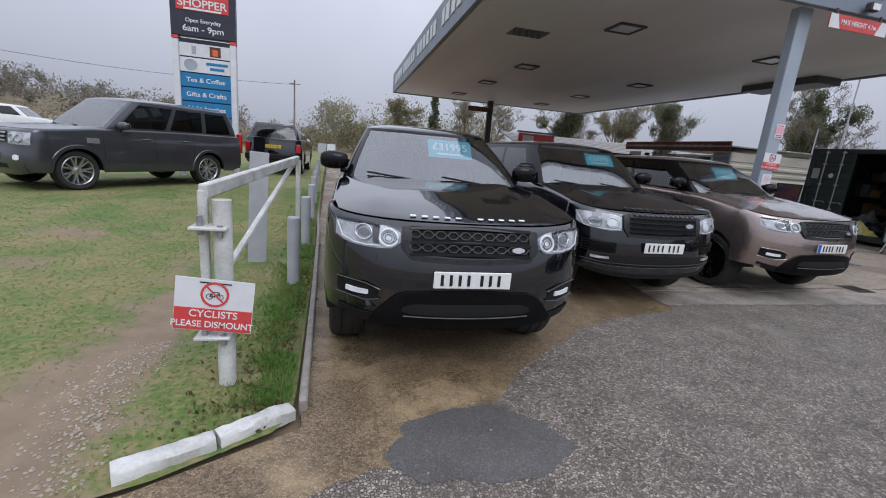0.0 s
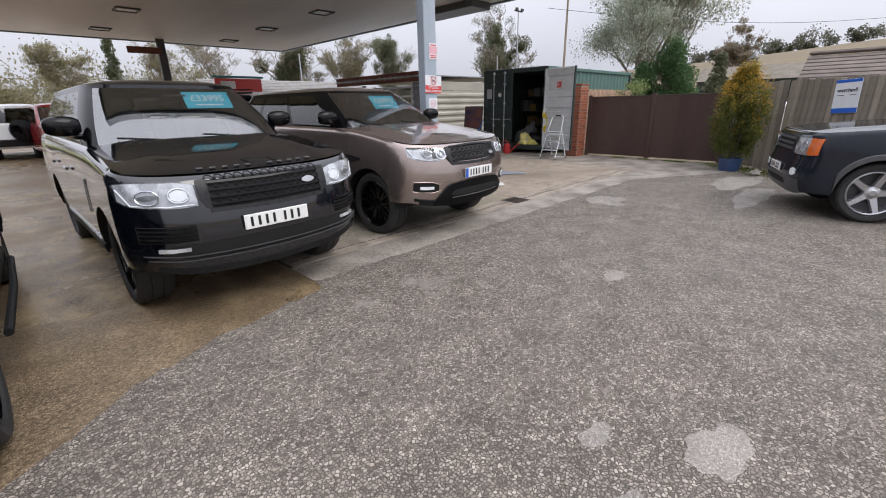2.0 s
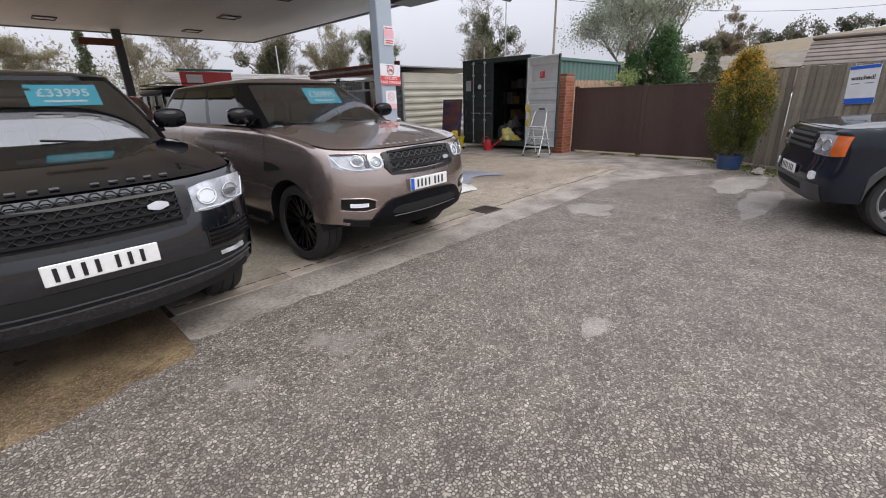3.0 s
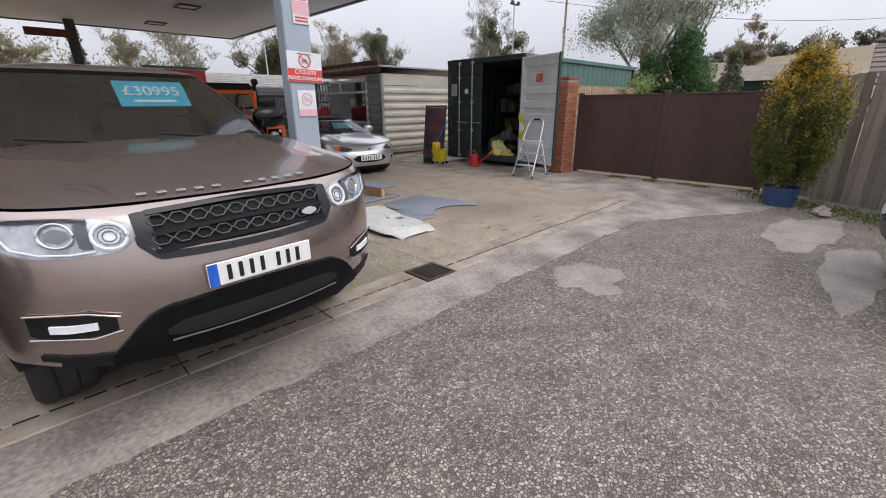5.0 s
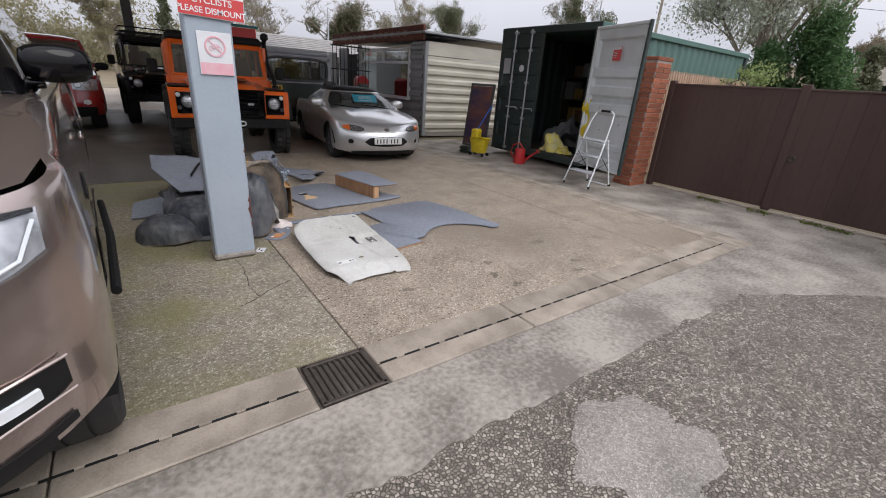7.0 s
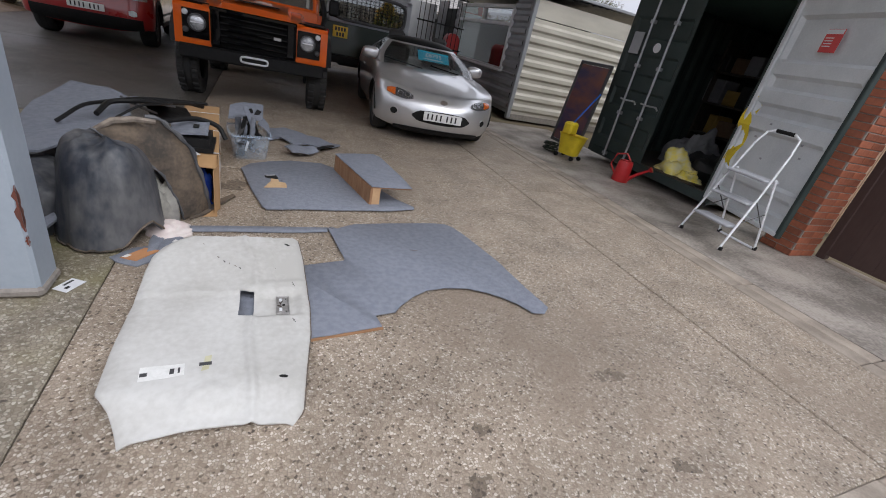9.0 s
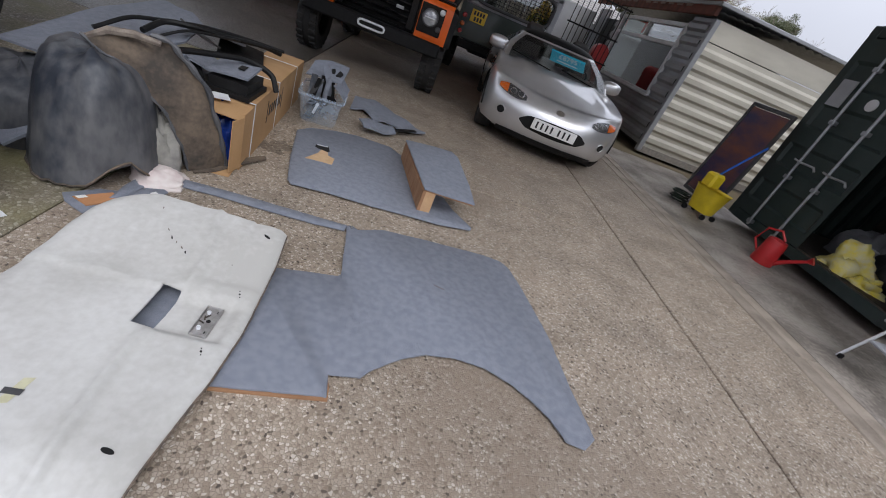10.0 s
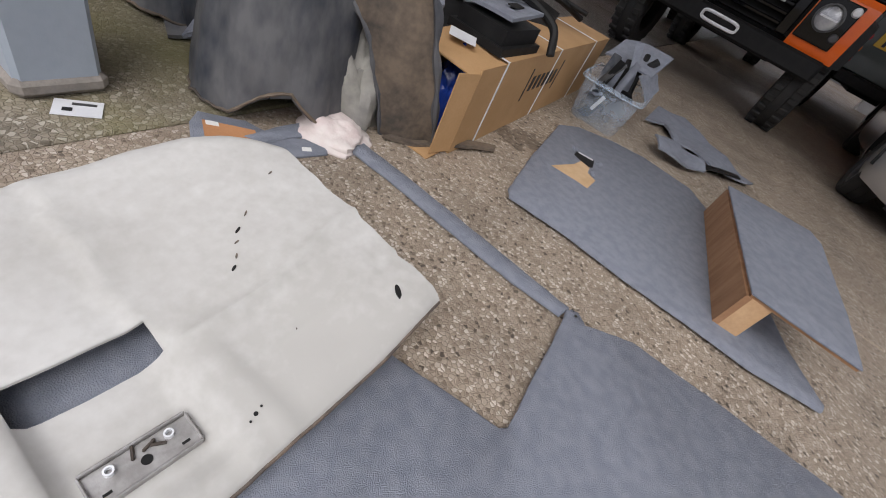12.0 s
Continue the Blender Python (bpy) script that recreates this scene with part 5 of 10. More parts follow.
# ---- canopy fittings ----
first = None
for x, y in ((6.25, 8.95), (6.1, 13.9), (6.0, 17.7), (5.9, 22.0), (10.85, 9.4), (10.75, 14.4), (10.65, 18.4), (10.6, 22.3)):
    if first is None:
        first = thing("canopy_light", "square recessed canopy light in a dark frame, switched off", "ceiling light", pose(x, y, CZ), "canopy lights")
        b = M()
        for sx, sy, w, d in ((0, 0.29, 0.64, 0.06), (0, -0.29, 0.64, 0.06), (0.29, 0, 0.06, 0.52), (-0.29, 0, 0.06, 0.52)):
            b.box((sx, sy, -0.02), (w, d, 0.05), 0.008)
        part("frame", b, GREY_TRIM, first)
        part("diffuser", M().box((0, 0, -0.012), (0.52, 0.52, 0.02), 0.004), LAMP_WHITE, first, "dusty pale diffuser")
    else:
        copy_thing(first, pose(x, y, CZ))
sheet = thing("canopy_grille", "slotted vent panel in the canopy lining", "vent", pose(4.6, 10.4, CZ))
for k in range(8):
    part("slat", M().box((0, -0.28 + 0.08 * k, -0.006), (0.9, 0.03, 0.01)), GREY_TRIM, sheet)
for side in ("west", "south"):
    base = new("fascia_letter_row")
    tagged(base, "row of raised white letter blocks along the fascia", "lettering", kind="structure")
    rr = random.Random(9)
    t = 1.5
    n = 0
    while t < (17.0 if side == "west" else 10.8):
        w = rr.choice((0.34, 0.42, 0.48))
        if n % 7 != 5:
            b = M()
            if side == "west":
                b.box((CX0 - 0.065, CY1 - t, CZ + 0.47), (0.03, w * 0.8, 0.42), 0.01)
            else:
                b.box((CX0 + t, CY0 - 0.065, CZ + 0.47), (w * 0.8, 0.03, 0.42), 0.01)
            part("letter_block", b, WHITE_SIGN, base)
        t += w + 0.14
        n += 1
hs = thing("height_limit_sign", "red and white height limit board under the canopy edge", "sign", pose(8.97, 6.26, 4.27))
part("board", M().box((0, 0, 0), (1.3, 0.02, 0.22), 0.003), RED_SIGN, hs)
for s in (-1, 1):
    b = M()
    b.prism([(s * 0.65, -0.11), (s * 0.65, 0.11), (s * 0.50, 0.11), (s * 0.40, -0.11)][::s], 0.011, 0.014, Matrix.Rotation(radians(90), 4, "X"))
    part("end_panel", b, WHITE_SIGN, hs)
lettering("MAX HEIGHT 4.1m", 0.115, WHITE_INK, hs, pose(0, -0.014, 0), width=0.85)
for s in (-0.5, 0.5):
    part("bracket", M().box((s, 0.02, 0.15), (0.03, 0.02, 0.12)), GREY_TRIM, hs)
fl = thing("fascia_floodlight", "small dark floodlight on the canopy edge", "floodlight", pose(9.1, 6.2, 4.56))
part("lamp_body", M().box((0, 0, 0), (0.2, 0.12, 0.14), 0.02), GREY_TRIM, fl)
part("lens", M().box((0, -0.066, -0.01), (0.16, 0.01, 0.1), 0.003), LAMP_WHITE, fl)
rear_post = thing("rear_canopy_post", "dark steel post with a dull red board beside its top", "post", pose(8.15, 23.6, 0))
part("shaft", M().box((0, 0, 2.25), (0.3, 0.2, 4.5), 0.01), GREY_TRIM, rear_post)
part("crossbar", M().box((-0.66, -0.14, 4.0), (1.25, 0.06, 0.26), 0.01), RUST, rear_post)
beam = thing("canopy_side_gutter", "short grey gutter box under the canopy edge", "gutter", pose(13.6, 11.2, CZ - 0.1))
part("box", M().box((0, 0, 0), (0.9, 2.4, 0.2), 0.02), GREY_TRIM, beam)


def no_cycling(parent, r, m, ring=RED_SIGN, ink=INK, depth=0.002):
    """A red ring and bar over a plain bicycle outline, in the local x-z plane facing -y."""
    b = M()
    b.lathe([(r, 0), (r, depth * 2), (r * 0.84, depth * 2), (r * 0.84, 0)], 32, m @ Matrix.Rotation(radians(-90), 4, "Z"))
    b.box((0, -depth, 0), (1.7 * r, depth * 1.2, 0.12 * r), 0, m @ Matrix.Rotation(radians(45), 4, "Y"))
    part("prohibition_ring", b, ring, parent)
    b = M()
    for s in (-1, 1):
        b.lathe([(0.24 * r, 0), (0.24 * r, depth), (0.19 * r, depth), (0.19 * r, 0)], 16, m @ Matrix.Translation((0.38 * r * s, 0, -0.18 * r)) @ Matrix.Rotation(radians(-90), 4, "Z"))
    for (x0, z0), (x1, z1) in (((-0.38, -0.18), (-0.1, 0.2)), ((-0.1, 0.2), (0.28, 0.2)), ((0.28, 0.2), (0.38, -0.18)), ((-0.1, 0.2), (0.0, -0.18)), ((0.0, -0.18), (0.28, 0.2)), ((-0.38, -0.18), (0.0, -0.18))):
        q = Matrix.Translation(((x0 + x1) / 2 * r, -depth * 0.6, (z0 + z1) / 2 * r)) @ Matrix.Rotation(-math.atan2(z1 - z0, x1 - x0), 4, "Y")
        b.box((0, 0, 0), (math.hypot(x1 - x0, z1 - z0) * r, depth, 0.05 * r), 0, m @ q)
    part("bicycle_symbol", b, ink, parent)


def dismount_sign(m, w, h, label):
    root = thing("cyclist_sign", label, "sign", m, "cyclist signs")
    part("sheet", M().box((0, 0, 0), (w, 0.004, h), 0.0015), WHITE_SIGN, root)
    part("red_band", M().box((0, -0.003, -h * 0.275), (w * 0.985, 0.003, h * 0.42)), RED_SIGN, root)
    lettering("CYCLISTS", h * 0.19, WHITE_INK, root, pose(0, -0.006, -h * 0.17), depth=0.001)
    lettering("PLEASE DISMOUNT", h * 0.17, WHITE_INK, root, pose(0, -0.006, -h * 0.37), depth=0.001, width=0.95)
    no_cycling(root, h * 0.235, pose(0, -0.003, h * 0.215))
    for s in (-1, 1):
        part("tie", M().box((s * w * 0.1, -0.004, h * 0.43), (w * 0.2, 0.004, 0.006)), INK, root)
    return root


dismount_sign(pose(8.16, 6.505, 1.885, 0, 2, 0), 0.395, 0.30, "white and red cyclists please dismount sign on the pillar")
faded = thing("faded_sign", "sun-faded pink and white sign on the pillar", "sign", pose(8.15, 6.512, 1.52))
part("sheet", M().box((0, 0, 0), (0.21, 0.004, 0.27), 0.0015), WHITE_SIGN, faded)
part("pink_band", M().box((0, -0.003, -0.095), (0.2, 0.003, 0.075)), PINK_FADED, faded)
no_cycling(faded, 0.065, pose(0, -0.003, 0.045), PINK_FADED, PINK_FADED)
upper = thing("faded_sign", "small red and white notice high on the pillar", "sign", pose(8.18, 6.512, 2.43))
part("sheet", M().box((0, 0, 0), (0.19, 0.004, 0.26), 0.0015), WHITE_SIGN, upper)
part("pink_band", M().box((0, -0.003, 0.02), (0.185, 0.003, 0.12)), PINK_FADED, upper)
for z in (0.1, -0.07, -0.1):
    part("bar", M().box((0, -0.003, z), (0.14, 0.002, 0.016)), RED_SIGN, upper)

# ---- shipping container with an open store ----
cont = thing("shipping_container", "dark green steel shipping container standing open", "container", pose(14.42, 9.3, 0))
KX, KY, KZ0, KZ1 = 6.05, 1.22, 0.12, 2.59


def ribbed(x0, x1, z0, z1, y, depth, pitch, along="x"):
    """Trapezoid-ribbed sheet between x0 and x1, ribs upright."""
    st, x, k = [], x0, 0
    while x < x1:
        for f, d in ((0, 0), (0.26, 0), (0.5, depth), (0.76, depth)):
            if x + f * pitch < x1:
                st.append((x + f * pitch, d))
        x += pitch
    st.append((x1, 0))
    return [[(a, y + d, z0) for a, d in st], [(a, y + d, z1) for a, d in st]]


part("side_wall", M().grid(ribbed(0.1, KX, KZ0 + 0.15, KZ1 - 0.08, -KY, 0.036, 0.27)), SIDE_GREEN, cont, "lighter green corrugated side", smooth=0)
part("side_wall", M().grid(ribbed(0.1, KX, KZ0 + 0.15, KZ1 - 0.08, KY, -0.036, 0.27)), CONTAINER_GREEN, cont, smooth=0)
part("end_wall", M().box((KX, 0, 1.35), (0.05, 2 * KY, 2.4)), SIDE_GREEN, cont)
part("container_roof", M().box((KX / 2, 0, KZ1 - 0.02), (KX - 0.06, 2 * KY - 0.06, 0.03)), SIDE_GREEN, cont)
part("container_floor", M().box((KX / 2, 0, KZ0 + 0.1), (KX - 0.02, 2 * KY - 0.1, 0.08)), IRON, cont)
for y in (-KY, KY):
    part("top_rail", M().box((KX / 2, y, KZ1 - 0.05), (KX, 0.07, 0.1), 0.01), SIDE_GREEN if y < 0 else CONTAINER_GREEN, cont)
    part("bottom_rail", M().box((KX / 2, y, KZ0 + 0.08), (KX, 0.07, 0.16), 0.01), CONTAINER_GREEN, cont)
    for x in (0.05, KX - 0.05):
        part("corner_post", M().box((x, y * 0.965, 1.36), (0.12, 0.12, 2.46), 0.01), CONTAINER_GREEN, cont)
part("door_header", M().box((0.05, 0, KZ1 - 0.06), (0.11, 2 * KY - 0.1, 0.13), 0.01), CONTAINER_GREEN, cont)
part("door_sill", M().box((0.05, 0, KZ0 + 0.06), (0.11, 2 * KY - 0.1, 0.13), 0.01), CONTAINER_GREEN, cont)


def door_sheet(w, z0, z1, d, bands):
    """A door skin with pressed horizontal bands, in the local y-z plane, x outwards."""
    prof = [(z0, 0)]
    for a, e in bands:
        prof += [(a, 0), (a + 0.035, d), (e - 0.035, d), (e, 0)]
    prof.append((z1, 0))
    inner = [(-w / 2 + 0.05), (-w / 2 + 0.09), (w / 2 - 0.09), (w / 2 - 0.05)]
    rows = []
    for z, k in prof:
        rows.append([(0, -w / 2, z), (0, inner[0], z), (k, inner[1], z), (k, inner[2], z), (0, inner[3], z), (0, w / 2, z)])
    return rows


ld = new("closed_door")
ld.parent = cont
ld.matrix_basis = pose(-0.015, 0.595, 0)
bands = ((0.42, 0.72), (0.92, 1.22), (1.42, 1.72), (1.92, 2.22))
part("door_skin", M().grid(door_sheet(1.17, 0.25, 2.46, 0.03, bands)), CONTAINER_GREEN, ld, smooth=0)
for y in (-0.28, 0.16):
    b = M()
    b.cyl((-0.05, y, 0.15), (-0.05, y, 2.53), 0.017, n=10)
    part("lock_bar", b, GALV, ld)
    for z in (0.2, 0.85, 1.55, 2.15, 2.48):
        part("bar_bracket", M().box((-0.04, y, z), (0.07, 0.075, 0.05), 0.008), GALV, ld)
    b = M()
    b.tube([(-0.07, y + 0.06, 1.06), (-0.08, y - 0.05, 1.05), (-0.09, y - 0.26, 1.06), (-0.09, y - 0.3, 1.02)], 0.013, 6)
    part("lock_handle", b, GALV, ld)
part("data_plate", M().box((-0.012, 0.38, 1.86), (0.01, 0.2, 0.3)), GREY_POST, ld)
b = M()
b.lathe([(0.0, -0.012), (0.065, -0.012), (0.065, 0)], 20, pose(-0.008, -0.06, 1.82))
part("round_label", b, WHITE_SIGN, ld)
od = new("open_door")
od.parent = cont
od.matrix_basis = pose(0.0, -1.215, 0, 0, 0, -17) @ pose(-0.03, -0.6, 0)
tagged(od, "pale grey inner face of the open door")
part("door_skin", M().grid(door_sheet(1.2, 0.22, 2.48, 0.045, ((0.38, 0.56), (0.62, 1.14), (1.27, 1.42), (1.55, 1.72), (1.84, 2.3)))), DOOR_GREY, od, smooth=0)
for y, z, sy, sz in ((-0.6, 1.35, 0.05, 2.3), (0.6, 1.35, 0.05, 2.3), (0, 2.47, 1.2, 0.05), (0, 0.23, 1.2, 0.05)):
    part("door_edge", M().box((0.0, y, z), (0.055, sy, sz), 0.008), DOOR_GREY if abs(y) < 0.3 or y > 0 else CONTAINER_GREEN, od)
part("red_notice", M().box((-0.006, 0.02, 2.06), (0.008, 0.19, 0.21), 0.002), RED_SIGN, od)
part("notice_heading", M().box((-0.011, 0.02, 2.14), (0.004, 0.18, 0.04)), WHITE_SIGN, od)
for z in (2.085, 2.06, 2.035, 2.01):
    part("bar", M().box((-0.011, 0.05, z), (0.003, 0.09, 0.008)), WHITE_SIGN, od)
for y, z in ((0.2, 1.22), (0.05, 1.16), (0.32, 1.06), (-0.3, 1.1), (-0.35, 0.98), (0.1, 0.86)):
    part("rivet", M().box((-0.005, y, z), (0.012, 0.03, 0.02), 0.004), GALV, od)

# goods inside the container
rng = random.Random(21)
shelf = thing("store_shelving", "dark steel shelving crowded with stored goods", "shelving", pose(16.6, 9.3, 0.26))
for z in (0.5, 1.0, 1.5):
    part("shelf", M().box((0, 0, z), (0.5, 2.0, 0.03)), IRON, shelf)
for y in (-1.0, 1.0):
    part("upright", M().box((0, y, 1.0), (0.5, 0.04, 2.0)), IRON, shelf)
STORE = [mat("stored_" + n, c, None, 10, 0.6, bump=0.1) for n, c in (("brown", (0.16, 0.1, 0.06)), ("black", (0.02, 0.02, 0.022)), ("grey", (0.2, 0.2, 0.21)), ("blue", (0.03, 0.06, 0.15)), ("ochre", (0.3, 0.2, 0.05)))]
for z in (0.515, 1.015, 1.515):
    y = -0.95
    while y < 0.85:
        w, h = rng.uniform(0.14, 0.34), rng.uniform(0.15, 0.4)
        ob = part("storage_box", M().box((0, 0, h / 2), (rng.uniform(0.25, 0.42), w, h), 0.015), rng.choice(STORE))
        ob.matrix_world = pose(16.6 + rng.uniform(-0.05, 0.05), 9.3 + y + w / 2, 0.26 + z, 0, 0, rng.uniform(-8, 8))
        tagged(ob, "closed box on the container's shelving", "box", "boxes in the container")
        y += w + rng.uniform(0.01, 0.06)
YELLOW = mat("yellow_plastic", (0.72, 0.55, 0.02), (0.6, 0.44, 0.02), 8, 0.45, bump=0.1)
YELLOW_BAG = mat("yellow_plastic_bag", (0.75, 0.62, 0.08), (0.65, 0.6, 0.35), 9, 0.4, bump=0.5, fine=30)
RED_PLASTIC = mat("red_plastic", (0.5, 0.02, 0.025), (0.42, 0.02, 0.02), 6, 0.4)
BLUE_PLASTIC = mat("blue_glazed_pot", (0.02, 0.05, 0.14), (0.03, 0.07, 0.17), 6, 0.35, coat=0.4)


def lump(name, label, category, centre, size, material, seed, squash=0.5, group=""):
    """A crumpled soft heap."""
    r = random.Random(seed)
    b = M()
    rows = []
    off = Vector((r.uniform(0, 50), r.uniform(0, 50), 0))
    for i in range(15):
        th = math.pi * 0.5 * i / 14
        row = []
        for j in range(29):
            a = 2 * math.pi * (j % 28) / 28
            d = Vector((math.cos(a) * math.sin(th), math.sin(a) * math.sin(th), math.cos(th)))
            k = 1 + squash * noise.noise(d * 1.7 + off) + 0.35 * squash * noise.noise(d * 5 + off)
            row.append((d[0] * k * size[0], d[1] * k * size[1], max(0, d[2] * k * size[2])))
        rows.append(row)
    b.grid(rows)
    ob = part(name, b, material, smooth=50)
    ob.matrix_world = Matrix.Translation(centre)
    return tagged(ob, label, category, group)


lump("plastic_bag", "crumpled yellow plastic sacks inside the container mouth", "bag", (14.75, 9.0, 0.26), (0.24, 0.26, 0.3), YELLOW_BAG, 3)
lump("plastic_bag", "small yellow plastic bag by the container sill", "bag", (14.68, 8.66, 0.26), (0.13, 0.16, 0.12), YELLOW_BAG, 4)
lump("crumpled_cloth", "dark crumpled cloth in the container", "cloth", (15.2, 8.7, 0.26), (0.35, 0.4, 0.4), STORE[1], 5)
lump("crumpled_cloth", "grey crumpled cloth in the container", "cloth", (15.5, 9.4, 0.26), (0.35, 0.35, 0.55), STORE[2], 6)
bk = thing("bucket", "pale grey plastic bucket in the container", "bucket", pose(14.95, 9.18, 0.26))
b = M()
b.lathe([(0.0, 0), (0.11, 0), (0.14, 0.3), (0.15, 0.3), (0.145, 0.31), (0.13, 0.3), (0.1, 0.02)], 20, Matrix.Rotation(radians(-90), 4, "Y"))
part("shell", b, GREY_POST, bk)
jk = thing("hi_vis_jacket", "yellow high-visibility jacket hung on the door edge", "jacket", pose(14.36, 8.02, 1.05))
b = M()
b.grid([[(0.03 * math.sin(k * 1.7) + 0.02, 0.02 + 0.16 * (j / 6 - 0.4) * (1 - 0.4 * k / 8) + 0.02 * math.sin(j * 2 + k), 0.42 - 0.85 * k / 8) for j in range(7)] for k in range(9)])
part("cloth", b, YELLOW, jk)

# ---- brick pier, gates, pickets, fence ----
pier = thing("brick_pier", "red brick gate pier with mortar joints and a stone cap", "pier", pose(14.62, 7.09, 0) @ Matrix.Diagonal((1, 0.76, 1, 1)), kind="structure")
part("mortar_core", M().box((0, 0, 1.0), (0.425, 0.425, 1.99)), MORTAR, pier)
part("pier_cap", M().box((0, 0, 2.01), (0.45, 0.45, 0.06), 0.01), BRICK, pier)
gate = thing("yard_gates", "pair of tall dark brown boarded gates, shut", "gate", pose(14.95, 0, 0))
for y0, y1 in ((3.4, 5.06), (5.12, 6.86)):
    leaf = new("gate_leaf")
    leaf.parent = gate
    n = 8
    for k in range(n):
        y = y0 + (y1 - y0) * (k + 0.5) / n
        part("board", M().box((random.uniform(-0.002, 0.002), y, 0.86), (0.03, (y1 - y0) / n - 0.001, 1.6), 0.0015), GATE_BROWN, leaf, smooth=0)
    part("top_rail", M().box((0.0, (y0 + y1) / 2, 1.665), (0.05, y1 - y0, 0.03), 0.006), GATE_BROWN, leaf)
    for z in (0.3, 0.85, 1.45):
        part("back_rail", M().box((0.04, (y0 + y1) / 2, z), (0.05, y1 - y0, 0.1)), GATE_BROWN, leaf)
part("meeting_post", M().box((-0.012, 5.09, 0.88), (0.07, 0.11, 1.7), 0.01), GATE_BROWN, gate)
b = M()
b.lathe([(0.035, -0.01), (0.05, 0), (0.035, 0.01), (0.022, 0), (0.035, -0.01)], 20, pose(-0.035, 4.98, 0.78))
part("ring_latch", b, IRON, gate)
for y in (3.36, 6.89):
    part("hanging_post", M().box((0.02, y, 0.86), (0.1, 0.09, 1.72), 0.01), GATE_BROWN, gate)
sillg = tagged(part("gate_threshold", M().box((14.93, 5.05, 0.012), (0.12, 3.5, 0.03), 0.008), BLOCK), "pale concrete threshold under the gates", "threshold", kind="structure")
pickets = thing("picket_fence", "row of tan wooden pickets behind the gates", "fence", pose(0, 7.6, 0))
for k in range(46):
    b = M()
    b.prism([(-0.035, 0), (0.035, 0), (0.035, 1.88), (0, 1.94), (-0.035, 1.88)], -0.01, 0.01, Matrix.Rotation(radians(90), 4, "X"))
    ob = part("picket", b, PICKET, pickets, smooth=0)
    ob.matrix_basis = pose(15.3 + 0.094 * k, 0, random.uniform(-0.01, 0.01))
part("rail", M().box((17.4, 0.03, 1.5), (4.4, 0.03, 0.08)), PICKET, pickets)
fence = thing("board_fence", "tall weathered grey vertical-board fence", "fence", pose(15.40, 3.43, 0, 0, 0, 240.5))
for k in range(50):
    h = 1.9 + random.uniform(-0.02, 0.02)
    ob = part("board", M().box((0, 0, h / 2), (0.118, 0.022, h), 0.004), WEATHERED, fence, smooth=0)
    ob.matrix_basis = pose(0.12 * k, random.uniform(-0.012, 0.012), 0, random.uniform(-0.5, 0.5), random.uniform(-0.4, 0.4), random.uniform(-3, 3))
for z in (0.4, 1.5):
    part("rail", M().box((2.9, 0.03, z), (5.9, 0.04, 0.09)), WEATHERED, fence)
ws = thing("notice_board", "white and blue area-watch notice on the fence", "sign", pose(14.12, 1.25, 1.54, 0, 0, -119.5) @ pose(0, 0, 0, 0, -3, 0))
part("sheet", M().box((0, -0.0, 0), (0.44, 0.01, 0.62), 0.003), WHITE_SIGN, ws)
part("blue_band", M().box((0, -0.007, 0.28), (0.43, 0.004, 0.055)), BLUE_BAND, ws)
part("blue_band", M().box((0, -0.007, -0.26), (0.43, 0.004, 0.09)), BLUE_BAND, ws)
lettering("watched!", 0.1, INK, ws, pose(0, -0.008, 0.11), width=0.95)
for s in (-0.1, 0.1):
    part("bar", M().box((s, -0.007, 0.02), (0.12, 0.003, 0.012)), GREY_TRIM, ws)
lantern = thing("garden_lantern", "small black lantern on a post behind the shrub", "lantern", pose(15.0, 3.06, 0))
b = M()
b.cyl((0, 0, 0), (0, 0, 2.22), 0.035, n=10)
part("post", b, GREY_TRIM, lantern)
b = M()
b.cyl((0, 0, 2.22), (0, 0, 2.4), 0.06, 0.09, n=6)
part("glass", b, CLEAR, lantern)
b = M()
b.cyl((0, 0, 2.4), (0, 0, 2.48), 0.11, 0.02, n=6)
b.cyl((0, 0, 2.2), (0, 0, 2.225), 0.07, n=6)
for k in range(6):
    a = math.pi * k / 3
    b.tube([(0.06 * math.cos(a), 0.06 * math.sin(a), 2.22), (0.09 * math.cos(a), 0.09 * math.sin(a), 2.4)], 0.007, 5)
part("cap", b, GREY_TRIM, lantern)

# ---- corrugated office shed ----
shed = thing("office_shed", "low corrugated-iron office shed with a rusty red sign board", "shed", pose(14.25, 13.3, 0))


def waves(n, z0, z1, depth, pitch, place):
    """Horizontally ribbed sheet; place(z, d) gives a row of points."""
    rows, k = [], 0
    z = z0
    while z < z1:
        for f, d in ((0, 0), (0.25, 0), (0.45, 1), (0.78, 1)):
            if z + f * pitch < z1:
                rows.append(place(z + f * pitch, d * depth))
        z += pitch
    rows.append(place(z1, 0))
    return rows


part("side_wall", M().grid(waves(0, 0.12, 2.08, -0.045, 0.235, lambda z, d: [(0.06, d, z), (5.0, d, z)])), CORRUGATED, shed, "cream ribbed steel side wall", smooth=0)
part("upper_panel", M().box((2.53, 0.0, 2.26), (4.94, 0.03, 0.34), 0.006), CORRUGATED, shed)
for z0, z1, ya, yb in ((0.12, 0.95, 0.05, 5.9), (0.95, 2.42, 0.05, 0.72), (0.95, 2.42, 3.85, 4.15)):
    part("front_wall", M().grid(waves(0, z0, z1, -0.045, 0.235, lambda z, d: [(d, ya, z), (d, yb, z)])), CORR_GREY, shed, "grey ribbed steel front wall", smooth=0)
part("corner_post", M().box((0.02, 0.0, 1.22), (0.1, 0.1, 2.4), 0.01), CORR_GREY, shed)
